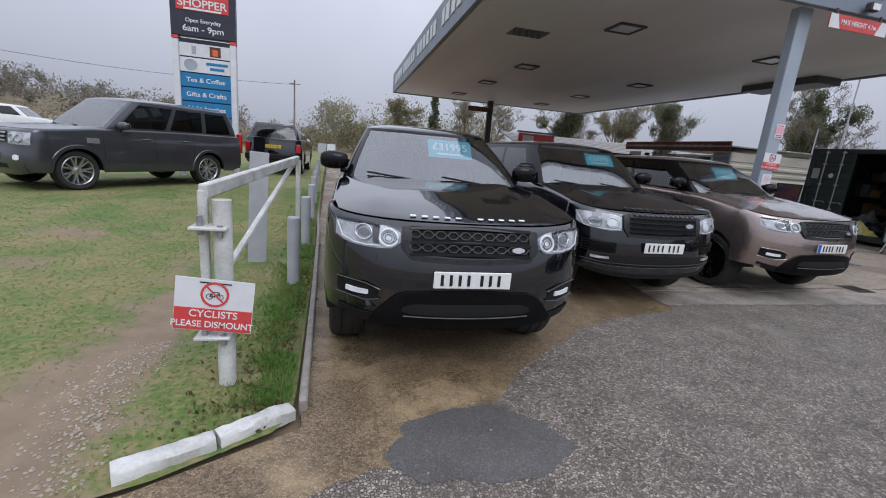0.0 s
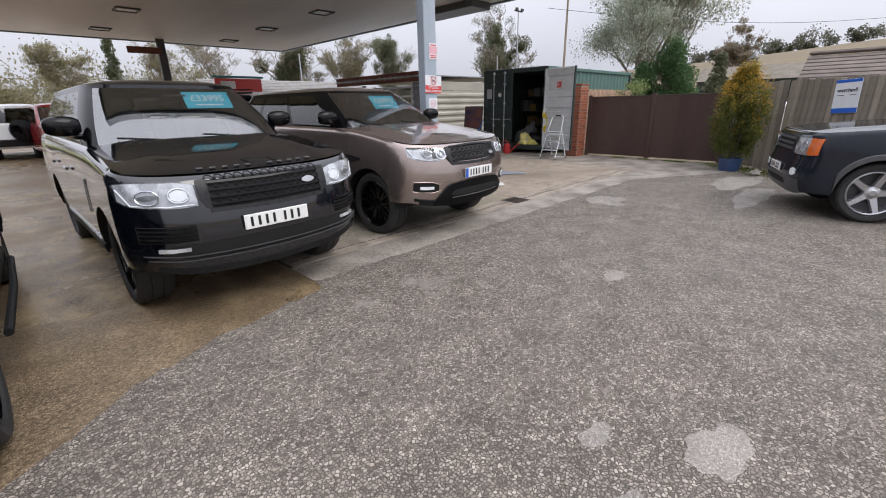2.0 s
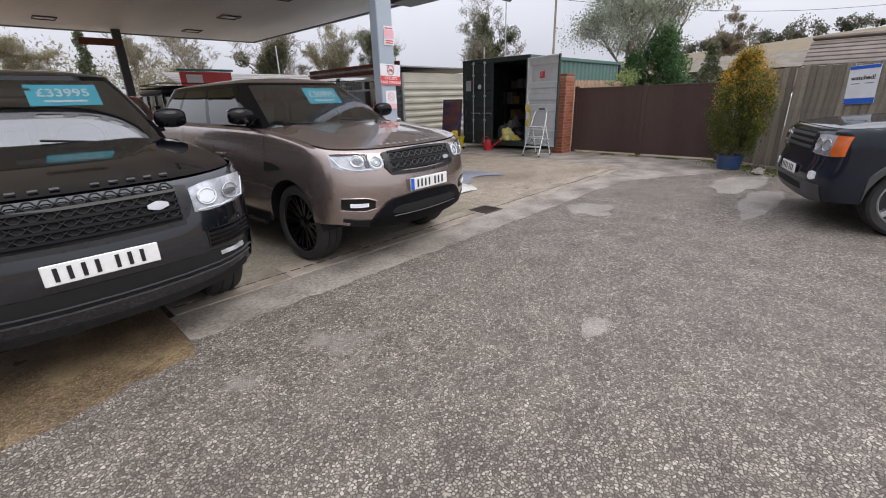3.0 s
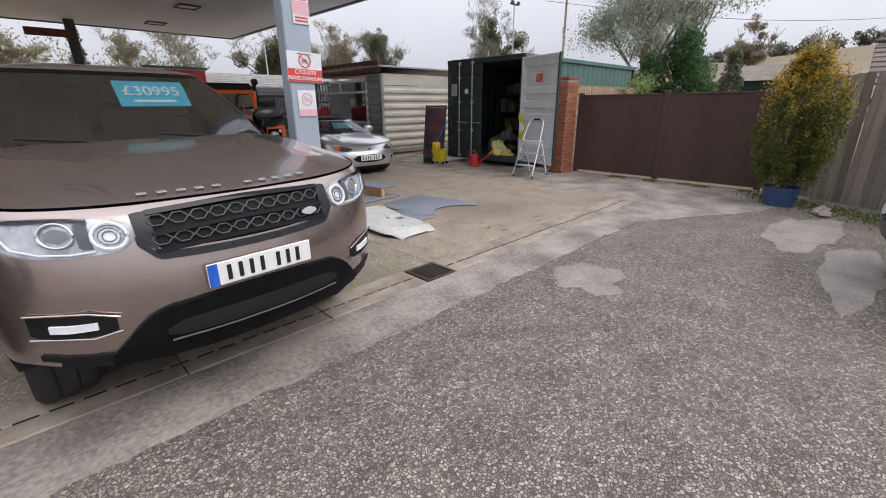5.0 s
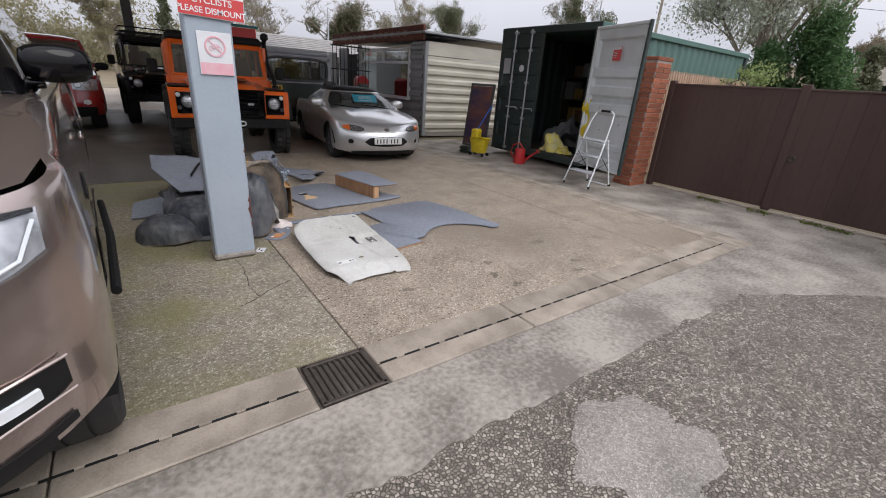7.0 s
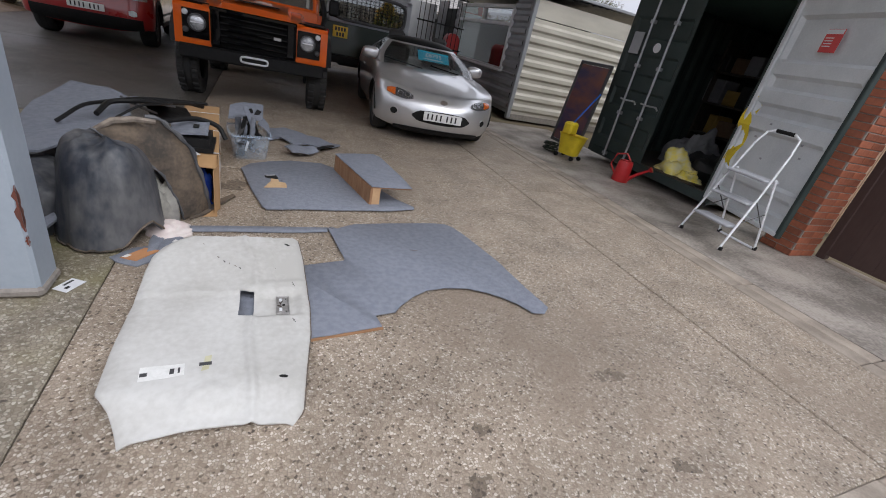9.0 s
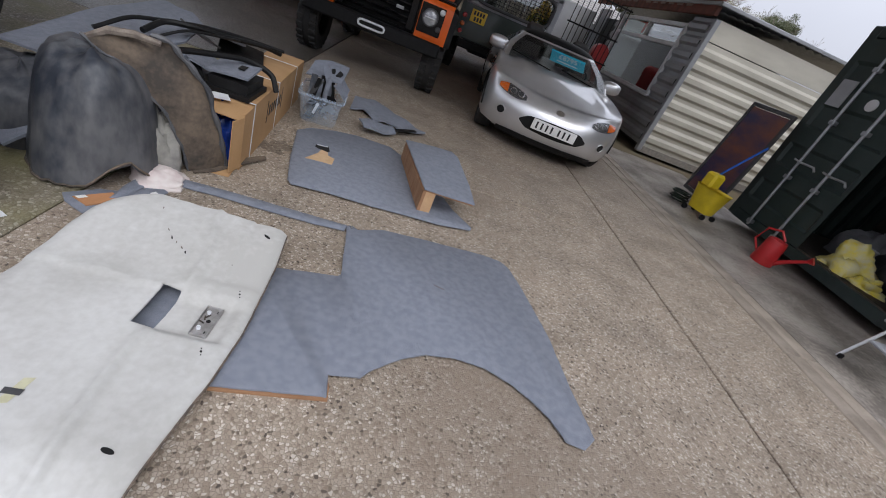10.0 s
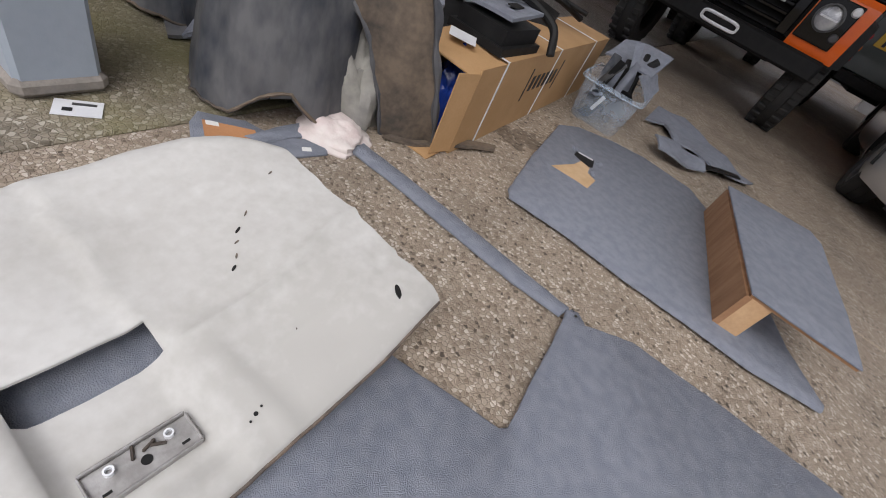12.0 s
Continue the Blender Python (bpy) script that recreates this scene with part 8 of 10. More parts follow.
for name, quad, m in (("paper_label", [(8.745, 5.873), (8.885, 5.882), (8.88, 5.945), (8.74, 5.944)], PALE_LABEL), ("yellowed_label", [(8.938, 5.892), (8.962, 5.9), (8.967, 5.982), (8.944, 5.974)], YELLOW_LABEL)):
    n = 8
    rows = []
    for i in range(n + 1):
        a, e = Vector(quad[0]).lerp(Vector(quad[3]), i / n), Vector(quad[1]).lerp(Vector(quad[2]), i / n)
        rows.append([(*a.lerp(e, j / n), hl_z(*a.lerp(e, j / n)) + 0.0016) for j in range(n + 1)])
    lab = part(name, M().grid(rows), m, hl)
    for u, w in ((0.1, 0.16), (0.72, 0.1), (0.88, 0.05)) if m is PALE_LABEL else ((0.35, 0.3),):
        c0 = Vector(quad[0]).lerp(Vector(quad[1]), u).lerp(Vector(quad[3]).lerp(Vector(quad[2]), u), 0.45)
        part("bar", M().box((0, 0, 0), (0.14 * w, 0.028 if w < 0.12 else 0.018, 0.0008)), GREY_TRIM, lab).matrix_basis = pose(c0[0], c0[1], hl_z(c0[0], c0[1]) + 0.0026, 0, 0, 3)


def soft_board(name, outline, z0, z1, material, parent, seed, label="", fray=0.0035, bow=0.0):
    """A felt-covered sheet: an outline with slightly frayed sides, rounded rims and a gentle bow."""
    pts = []
    for (xa, ya), (xb, yb) in zip(outline, outline[1:] + outline[:1]):
        n = max(1, int(math.hypot(xb - xa, yb - ya) / 0.025))
        for k in range(n):
            x, y = xa + (xb - xa) * k / n, ya + (yb - ya) * k / n
            pts.append((x + fray * noise.noise(Vector((x * 25, y * 25, seed))), y + fray * noise.noise(Vector((x * 25, y * 25, seed + 5)))))
    area = sum(a[0] * e[1] - e[0] * a[1] for a, e in zip(pts, pts[1:] + pts[:1]))
    if area < 0:
        pts = pts[::-1]
    inner = []
    for k, (x, y) in enumerate(pts):
        (xa, ya), (xb, yb) = pts[k - 2], pts[(k + 2) % len(pts)]
        d = math.hypot(xb - xa, yb - ya) or 1
        inner.append((x - (yb - ya) / d * 0.007, y + (xb - xa) / d * 0.007))
    cx, cy = sum(p[0] for p in pts) / len(pts), sum(p[1] for p in pts) / len(pts)
    lift = lambda x, y: bow * ((x - cx) ** 2 + (y - cy) ** 2)
    h = z1 - z0
    b = M()
    ring = lambda q, z: [(x, y, z + lift(x, y)) for x, y in q + q[:1]]
    b.grid([ring(inner, z0), ring(pts, z0 + 0.25 * h), ring(pts, z0 + 0.65 * h), ring(inner, z1)])
    b.add([(x, y, z1 + lift(x, y)) for x, y in inner], [tuple(range(len(inner)))])
    b.add([(x, y, z0 + lift(x, y)) for x, y in inner], [tuple(range(len(inner) - 1, -1, -1))])
    return part(name, b, material, parent, label, smooth=50)


bd = thing("carpeted_side_board", "grey felt-covered plywood side board with a wheel-arch cutout", "carpet board")
outline = [(8.98, 6.09), (9.35, 6.108), (9.695, 6.16), (9.68, 6.25), (9.79, 6.268), (9.838, 6.325), (9.935, 6.405), (10.04, 6.462), (10.165, 6.482), (10.3, 6.468), (10.41, 6.418), (10.50, 6.352), (10.565, 6.285), (10.612, 6.195), (10.69, 6.178), (10.75, 6.235), (10.712, 6.48), (10.682, 6.78), (10.632, 7.01), (10.588, 7.19), (10.54, 7.33), (10.49, 7.378), (10.38, 7.388), (10.03, 7.36), (9.75, 7.325), (9.62, 7.245), (9.585, 7.268), (9.555, 7.25), (9.566, 7.2), (9.612, 6.82), (9.598, 6.803), (9.36, 6.75), (8.98, 6.68)]
soft_board("felt", outline, 0.011, 0.026, CARPET, bd, 3)
part("plywood", M().prism([(9.0, 6.084), (9.35, 6.1025), (9.7, 6.1535), (9.695, 6.2), (9.6, 6.5), (9.0, 6.45)], 0.002, 0.012), PLY, bd, "bare plywood edge", smooth=0)
part("cut_mark", M().box((0, 0, 0), (0.055, 0.004, 0.001)), HEADLINER_CORE, bd).matrix_basis = pose(10.09, 6.93, 0.0266, 0, 0, -14)
strip = [(9.56, 7.262), (9.418, 7.262), (9.19, 7.258), (8.91, 7.25), (8.72, 7.236), (8.61, 7.21), (8.565, 7.14), (8.562, 7.02), (8.575, 6.9), (8.62, 6.93), (8.625, 7.05), (8.65, 7.14), (8.72, 7.165), (8.92, 7.18), (9.19, 7.184), (9.4, 7.19), (9.552, 7.21)]
st = thing("carpet_strip", "long narrow curved strip of grey felt carpet", "carpet strip")
soft_board("felt", strip, 0.004, 0.02, CARPET, st, 8, bow=0.01)
for x, y in ((9.57, 7.25), (9.586, 7.236), (8.618, 7.17), (8.632, 7.186)):
    b = M()
    b.cyl((x, y, 0.02), (x, y, 0.032), 0.007, 0.004, n=8)
    part("clip", b, CHROME, st)
flap = thing("carpet_corner", "folded grey felt corner with a bare board face", "carpet strip")
soft_board("felt", [(8.42, 6.86), (8.46, 6.815), (8.555, 6.768), (8.64, 6.85), (8.7, 6.99), (8.722, 7.09), (8.66, 7.13), (8.6, 7.0), (8.5, 6.96)], 0.0, 0.014, CARPET, flap, 12)
part("bare_board", M().prism([(8.47, 6.845), (8.545, 6.81), (8.63, 6.92), (8.56, 6.95)], 0.014, 0.018), mat("orange_board", (0.5, 0.24, 0.11), (0.42, 0.2, 0.09), 9, 0.8), flap, "orange-brown bare board", smooth=0)
part("paper_tag", M().prism([(8.477, 6.85), (8.495, 6.842), (8.515, 6.868), (8.497, 6.876)], 0.018, 0.0195), PALE_LABEL, flap, smooth=0)
part("paper_tag", M().prism([(8.672, 7.03), (8.688, 7.02), (8.7, 7.045), (8.684, 7.055)], 0.0145, 0.016), PALE_LABEL, flap, smooth=0)

pn = thing("carpeted_floor_panel", "grey felt floor panel with a raised box end", "carpet board")
outline = [(9.138, 7.572), (9.172, 7.528), (9.4, 7.56), (9.64, 7.565), (9.83, 7.585), (10.085, 7.60), (10.315, 7.66), (10.325, 7.69), (10.2, 7.86), (9.98, 8.35), (9.66, 8.67), (9.38, 8.67), (9.2, 8.60), (9.03, 8.485), (8.972, 8.36), (9.06, 7.9)]
felt = soft_board("felt", outline, 0.012, 0.03, CARPET, pn, 21)
part("cut_recess", M().prism([(9.15, 7.918), (9.268, 7.94), (9.322, 7.943), (9.318, 8.05), (9.268, 8.07), (9.255, 8.13), (9.205, 8.14), (9.2, 8.06), (9.178, 8.0)], 0.03, 0.032), mat("torn_pale_board", (0.6, 0.42, 0.25), (0.5, 0.33, 0.18), 12, 0.85), pn, "bare wood showing through a torn hole", smooth=0)
# near-black patch laid on the felt as the tear's painted shade
part("cut_shadow", M().prism([(9.16, 8.15), (9.155, 8.195), (9.238, 8.225), (9.262, 8.15), (9.25, 8.125), (9.2, 8.135)], 0.0305, 0.0335), VOID_SHADE, pn, "dark patch painting the shade inside the tear", smooth=0)
part("cut_lip", M().box((0, 0, 0), (0.075, 0.006, 0.004), 0.001), WHITE_SIGN, pn).matrix_basis = pose(9.2, 8.2, 0.036, 0, 0, 16)
for x, y, rz in ((9.14, 8.19, 20), (9.27, 8.21, -40), (9.29, 8.08, 80)):
    b = M()
    b.grid([[(0.03 * (u - 0.5), 0.02 * (w - 0.5), 0.012 * w * w + 0.004 * math.sin(u * 9)) for u in [k / 5 for k in range(6)]] for w in [k / 4 for k in range(5)]])
    part("torn_felt_flap", b, CARPET, pn).matrix_basis = pose(x, y, 0.031, 0, 0, rz)
BOX_Z = 0.178
soft_board("box_top", [(9.94, 7.69), (10.10, 7.69), (10.285, 7.70), (10.27, 7.95), (10.20, 8.52), (10.15, 8.6), (9.98, 8.57), (9.76, 8.5)], BOX_Z, BOX_Z + 0.012, CARPET, pn, 30)
part("box_board", M().prism([(9.945, 7.695), (10.28, 7.705), (10.19, 8.55), (9.77, 8.495)], BOX_Z - 0.009, BOX_Z - 0.001), PLY, pn, smooth=0)
part("box_side", M().prism([(9.935, 7.69), (9.955, 7.692), (9.785, 8.505), (9.765, 8.5)], 0.03, BOX_Z - 0.009), PLY, pn, "bare plywood side", smooth=0)
part("box_end", M().prism([(9.955, 7.692), (10.02, 7.702), (10.017, 7.722), (9.952, 7.712)], 0.03, BOX_Z - 0.009), mat("pale_sawn_end", (0.55, 0.36, 0.2), (0.45, 0.28, 0.15), 8, 0.8), pn, smooth=0)


def warped(name, label, category, outline, z, thick, material, tilt, seed, wave=0.02):
    """A floppy offcut: an outline filled with a fine grid bent by noise."""
    xs, ys = [p[0] for p in outline], [p[1] for p in outline]
    cx, cy = (min(xs) + max(xs)) / 2, (min(ys) + max(ys)) / 2
    bm = bmesh.new()
    vs = [bm.verts.new((x - cx, y - cy, 0)) for x, y in outline]
    bm.faces.new(vs)
    bmesh.ops.triangulate(bm, faces=bm.faces[:])
    bmesh.ops.subdivide_edges(bm, edges=bm.edges[:], cuts=3, use_grid_fill=True)
    for v in bm.verts:
        v.co.z = wave * noise.noise(Vector((v.co.x * 5 + seed, v.co.y * 5, seed))) + wave
    ext = bmesh.ops.extrude_face_region(bm, geom=bm.faces[:])
    for v in ext["geom"]:
        if isinstance(v, bmesh.types.BMVert):
            v.co.z += thick
    bmesh.ops.recalc_face_normals(bm, faces=bm.faces)
    me = bpy.data.meshes.new(name)
    bm.to_mesh(me)
    bm.free()
    me.materials.append(material)
    ob = new(name, me)
    ob.matrix_world = Matrix.Translation((cx, cy, z)) @ pose(0, 0, 0, *tilt)
    return tagged(ob, label, category)


warped("felt_offcut", "ragged grey felt offcut crumpled on the concrete", "felt", [(9.2, 9.3), (9.17, 9.8), (9.36, 9.86), (9.55, 9.7), (9.8, 9.5), (9.95, 9.38), (9.93, 9.33), (9.68, 9.15), (9.55, 9.24), (9.45, 9.2), (9.31, 9.42)], 0.0, 0.012, CARPET, (0, 0, 0), 3, 0.03)
warped("felt_offcut", "small folded grey felt scrap beside the tub", "felt", [(9.33, 8.92), (9.4, 8.79), (9.55, 8.88), (9.67, 8.995), (9.62, 9.1), (9.52, 9.12), (9.44, 9.18)], 0.0, 0.012, CARPET, (0, 4, 0), 14, 0.045)
warped("black_trim_scrap", "small black plastic clip strip beside the felt", "trim scrap", [(9.5, 9.02), (9.66, 9.05), (9.86, 9.2), (9.84, 9.24), (9.64, 9.12)], 0.02, 0.01, BLACK_TRIM, (0, -4, 0), 15, 0.02)
TUB = mat("milky_blue_plastic", (0.5, 0.62, 0.78), (0.6, 0.7, 0.82), 6, 0.25)
tn, tl = TUB.node_tree.nodes, TUB.node_tree.links
clear, half = tn.new("ShaderNodeBsdfTransparent"), tn.new("ShaderNodeMixShader")
half.inputs[0].default_value = 0.33
tl.new(clear.outputs[0], half.inputs[1]), tl.new(tn["Principled BSDF"].outputs[0], half.inputs[2])
tl.new(half.outputs[0], tn["Material Output"].inputs["Surface"])
TUB_X, TUB_Y = 9.02, 8.86
tub = thing("storage_tub", "clear plastic storage tub full of dark trim scraps", "storage tub", pose(TUB_X, TUB_Y, 0, 0, 0, 6))
b = M()
rows = []
for z, w, d in ((0.0, 0.135, 0.175), (0.012, 0.142, 0.182), (0.2, 0.165, 0.208), (0.215, 0.182, 0.225), (0.232, 0.182, 0.225), (0.232, 0.168, 0.211)):
    rows.append([(w * math.copysign(abs(math.cos(a)) ** 0.25, math.cos(a)), d * math.copysign(abs(math.sin(a)) ** 0.25, math.sin(a)), z) for a in [2 * math.pi * (k + 0.5) / 32 for k in range(33)]])
b.grid(rows)
b.add([p for p in rows[0][:-1]], [tuple(range(32))])
part("tub_shell", b, TUB, tub)
part("tub_rim", M().tube([(x, y, z) for x, y, z in rows[3]], 0.005, 6), TUB, tub)
rng = random.Random(8)
for k in range(22):
    long, wide = rng.uniform(0.14, 0.3), rng.uniform(0.03, 0.07)
    bend = rng.uniform(-0.05, 0.05)
    b = M()
    b.grid([[(wide * (u - 0.5), long * (t - 0.5), bend * math.sin(math.pi * t) + 0.01 * math.sin(math.pi * u) + dz) for u in (0, 0.3, 0.7, 1)] for dz in (0.0,) for t in [j / 7 for j in range(8)]])
    b.grid([[(wide * (u - 0.5), long * (t - 0.5), bend * math.sin(math.pi * t) + 0.01 * math.sin(math.pi * u) - 0.005) for u in (0, 0.3, 0.7, 1)] for t in [j / 7 for j in range(8)]])
    ob = part("trim_scrap", b, rng.choice((BLACK_TRIM, DARK_TRIM, CARPET, GREY_TRIM, LINER, BLACK_TRIM)))
    upright = k > 9
    ob.matrix_world = pose(TUB_X + rng.uniform(-0.08, 0.08), TUB_Y + rng.uniform(-0.11, 0.11), (0.05 + 0.014 * k) if not upright else rng.uniform(0.2, 0.29), rng.uniform(40, 100) if upright else rng.uniform(-20, 25), rng.uniform(-35, 35), rng.uniform(-50, 50))
    tagged(ob, "dark scrap of car trim in the plastic tub", "trim scrap", "scraps in the tub")
part("white_scrap", M().box((0, 0, 0), (0.02, 0.09, 0.006), 0.002), WHITE_SIGN, tub, "pale strip inside the tub").matrix_basis = pose(-0.03, -0.165, 0.12, 75, 20, 10)
warped("felt_offcut", "grey carpet offcut propped on the plastic tub", "felt", [(8.82, 8.93), (9.1, 8.86), (9.17, 9.12), (9.02, 9.2), (8.88, 9.16)], 0.33, 0.01, CARPET, (16, -8, 12), 9, 0.02)
warped("felt_offcut", "pale grey felt offcut standing in the plastic tub", "felt", [(9.06, 8.78), (9.2, 8.8), (9.19, 9.06), (9.1, 9.05)], 0.27, 0.008, CARPET, (8, 48, 6), 19, 0.02)

cb = thing("cardboard_box", "long brown cardboard box with white straps, end open", "cardboard box", pose(8.68, 8.33, 0, 0, 0, 4.2))
BOX_L, BOX_W, BOX_H = 1.62, 0.27, 0.33
for s in (-1, 1):
    part("side", M().box((s * BOX_W / 2, 0, BOX_H / 2), (0.006, BOX_L, BOX_H)), CARDBOARD, cb)
part("bottom", M().box((0, 0, 0.006), (BOX_W, BOX_L, 0.006)), CARDBOARD, cb)
part("top", M().box((0, 0.1, BOX_H + 0.002), (BOX_W + 0.006, BOX_L - 0.2, 0.006)), CARDBOARD, cb)
part("back", M().box((0, BOX_L / 2, BOX_H / 2), (BOX_W, 0.006, BOX_H)), CARDBOARD, cb)
part("flap", M().box((0, -0.13, 0), (BOX_W - 0.02, 0.26, 0.005), 0, pose(0, -0.58, BOX_H + 0.006, 6, 4, 2)), CARDBOARD, cb)
part("flap", M().box((0, -0.05, 0), (0.005, 0.1, BOX_H - 0.03), 0, pose(BOX_W / 2, -BOX_L / 2, BOX_H / 2, 0, 0, -16)), CARDBOARD, cb)
part("flap", M().box((0, -0.06, 0), (BOX_W - 0.03, 0.12, 0.005), 0, pose(0, -BOX_L / 2, 0.012, 4, 0, 0)), CARDBOARD, cb)
part("torn_label", M().box((0, 0, 0), (0.1, 0.08, 0.002)), WHITE_SIGN, cb).matrix_basis = pose(-0.03, -0.7, BOX_H + 0.022, 4, 4, 30)
for y in (-0.62, -0.05, 0.52):
    for q, sz in (((BOX_W / 2 + 0.0042, y, BOX_H / 2), (0.002, 0.012, BOX_H + 0.008)), ((0, y, BOX_H + 0.0066), (BOX_W + 0.012, 0.012, 0.002))):
        part("strap", M().box(q, sz), WHITE_INK, cb)
for k in range(8):
    part("bar", M().box((BOX_W / 2 + 0.0038, -0.3 + 0.055 * k, 0.2), (0.0014, 0.03 if k not in (0, 7) else 0.012, 0.07 if k not in (0, 7) else 0.15)), INK, cb)
lump("plastic_bag", "shiny blue plastic bag in the cardboard box's mouth", "bag", (8.735, 7.62, 0.02), (0.1, 0.1, 0.27), mat("blue_bag", (0.012, 0.04, 0.25), (0.02, 0.06, 0.35), 12, 0.2, bump=0.9, fine=25), 12, 0.4)


def liner_dome(name, label, centre, size, seed, turn, tilt=(0, 0), cut=0.0):
    """A moulded wheel-arch shell: tall, rounded, ribbed near the foot, with a bite out of one side and a ragged hem."""
    b = M()
    rows = []
    n, m = 26, 56
    for i in range(n + 1):
        th = math.pi * 0.5 * i / n
        row = []
        for j in range(m + 1):
            a = 2 * math.pi * (j % m) / m
            s, c = math.sin(th) ** 0.72, max(0, math.cos(th)) ** 0.8
            d = Vector((math.cos(a) * s, math.sin(a) * s, c))
            k = 1 + 0.10 * noise.noise(d * 1.5 + Vector((seed, 0, 0))) + 0.025 * noise.noise(d * 6 + Vector((seed, 3, 0)))
            low = max(0, (i / n - 0.55) / 0.45)
            k += 0.022 * math.sin(a * 9 + 2 * noise.noise(Vector((a, th * 2, seed)))) * max(0, noise.noise(Vector((a * 1.3, th * 1.5, seed + 4)))) * 2
            k += 0.035 * low * math.sin(a * 13 + 3 * noise.noise(Vector((a * 2, 0, seed)))) * (0.5 + noise.noise(Vector((a * 3, 9, seed))))
            z = c * k
            hem = 0.05 * max(0, noise.noise(Vector((a * 4, seed, 1)))) + 0.03 * max(0, noise.noise(Vector((a * 13, seed, 2))))
            bite = cut * math.exp(-(((a - 5.5) / 0.42) ** 2))
            z = max(z, hem + bite) if i == n else max(z, (hem + bite) * i / n)
            row.append((d[0] * k * size[0], d[1] * k * size[1], z * size[2]))
        rows.append(row)
    b.grid(rows)
    b.grid([[(x * 0.975, y * 0.975, z - 0.006 if z > 0.01 else z) for x, y, z in r] for r in rows])
    ob = part(name, b, LINER, smooth=60)
    part("torn_lip", M().tube([(x * 1.005, y * 1.005, z + 0.004) for x, y, z in rows[-1]], [0.005 + 0.003 * noise.noise(Vector((k * 0.7, seed, 0))) for k in range(m + 1)], 6), BARK_LINER, ob, "torn muddy lower lip")
    ob.matrix_world = pose(*centre, tilt[0], tilt[1], turn)
    return tagged(ob, label, "wheel arch liner", "wheel arch liners")


liner_dome("wheel_arch_liner", "scuffed black moulded wheel-arch liner standing on edge", (8.37, 7.16, 0.0), (0.235, 0.265, 0.575), 2, 12, (-2, 1), 0.22)
liner_dome("wheel_arch_liner", "black moulded wheel-arch liner behind the pile", (7.98, 7.35, 0.0), (0.26, 0.28, 0.33), 7, 60, (6, -8), 0.3)
liner_dome("wheel_arch_liner", "low black moulded liner lying by the pillar", (7.72, 7.2, 0.0), (0.26, 0.2, 0.22), 11, 150, (3, 5), 0.2)
b = M()
rows = []
for i in range(31):
    t = i / 30
    c = Vector((8.45, 7.2, 0.62)).lerp(Vector((8.765, 7.42, 0.0)), t) + Vector((0.055, -0.02, 0.12)) * math.sin(math.pi * t) ** 0.9
    side = Vector((0.16 - 0.06 * t, 0.10 + 0.03 * t, 0.03 + 0.03 * math.sin(t * 6)))
    row = []
    for k in range(13):
        u = k / 12 - 0.5
        curl = 0.09 * (u + 0.1) ** 2 * (1 + t) - (0.05 * max(0, u - 0.32) / 0.18)
        q = c + side * (2 * u * (0.62 + 0.14 * noise.noise(Vector((t * 5, 1, 0))))) + Vector((0.35, -0.5, 0.5)).normalized() * (-curl) + Vector((0, 0, 0.012 * noise.noise(Vector((t * 11, u * 6, 2)))))
        row.append((q[0], q[1], max(0.004, q[2])))
    rows.append(row)
b.grid(rows)
b.grid([[(x - 0.006, y + 0.004, max(0, z - 0.008)) for x, y, z in r] for r in rows])
strip_ob = part("arch_liner_strip", b, BARK_LINER, smooth=60)
part("rolled_edge", M().tube([r[-1] for r in rows], [0.012 + 0.004 * math.sin(k * 1.3) for k in range(31)], 7), LINER, strip_ob, "grey rolled edge of the liner")
part("rolled_edge", M().tube([r[0] for r in rows], [0.007 + 0.003 * math.sin(k * 2.1) for k in range(31)], 6), LINER, strip_ob, "grey rolled edge of the liner")
part("pale_lip", M().tube([(8.36, 7.16, 0.585), (8.43, 7.18, 0.63), (8.52, 7.2, 0.645), (8.61, 7.225, 0.635)], [0.012, 0.018, 0.016, 0.012], 7), mat("pale_frayed_fibre", (0.27, 0.23, 0.19), (0.16, 0.13, 0.11), 20, 0.95, bump=0.5), strip_ob, "frayed pale upper lip")
tagged(strip_ob, "muddy brown curved liner leaning on the pile", "wheel arch liner")
warped("torn_liner_tip", "dark torn liner tip lying on the concrete", "liner scrap", [(8.72, 7.33), (8.8, 7.42), (8.96, 7.74), (8.94, 7.775), (8.8, 7.56), (8.74, 7.48)], 0.0, 0.012, BARK_LINER, (0, 0, 0), 6, 0.012)
FOAM = mat("pinkish_foam", (0.62, 0.52, 0.5), (0.7, 0.64, 0.61), 9, 0.95, bump=0.9, fine=40)
lump("foam_lump", "torn lump of pinkish-white foam under the liner", "foam", (8.64, 7.18, 0.0), (0.13, 0.11, 0.06), FOAM, 15, 0.3)
lump("foam_lump", "grey lump of sound-deadening foam in the pile", "foam", (8.57, 7.3, 0.0), (0.1, 0.1, 0.26), mat("grey_foam", (0.34, 0.33, 0.29), (0.22, 0.21, 0.2), 9, 0.95, bump=0.6, fine=40), 16, 0.5)
rng = random.Random(33)
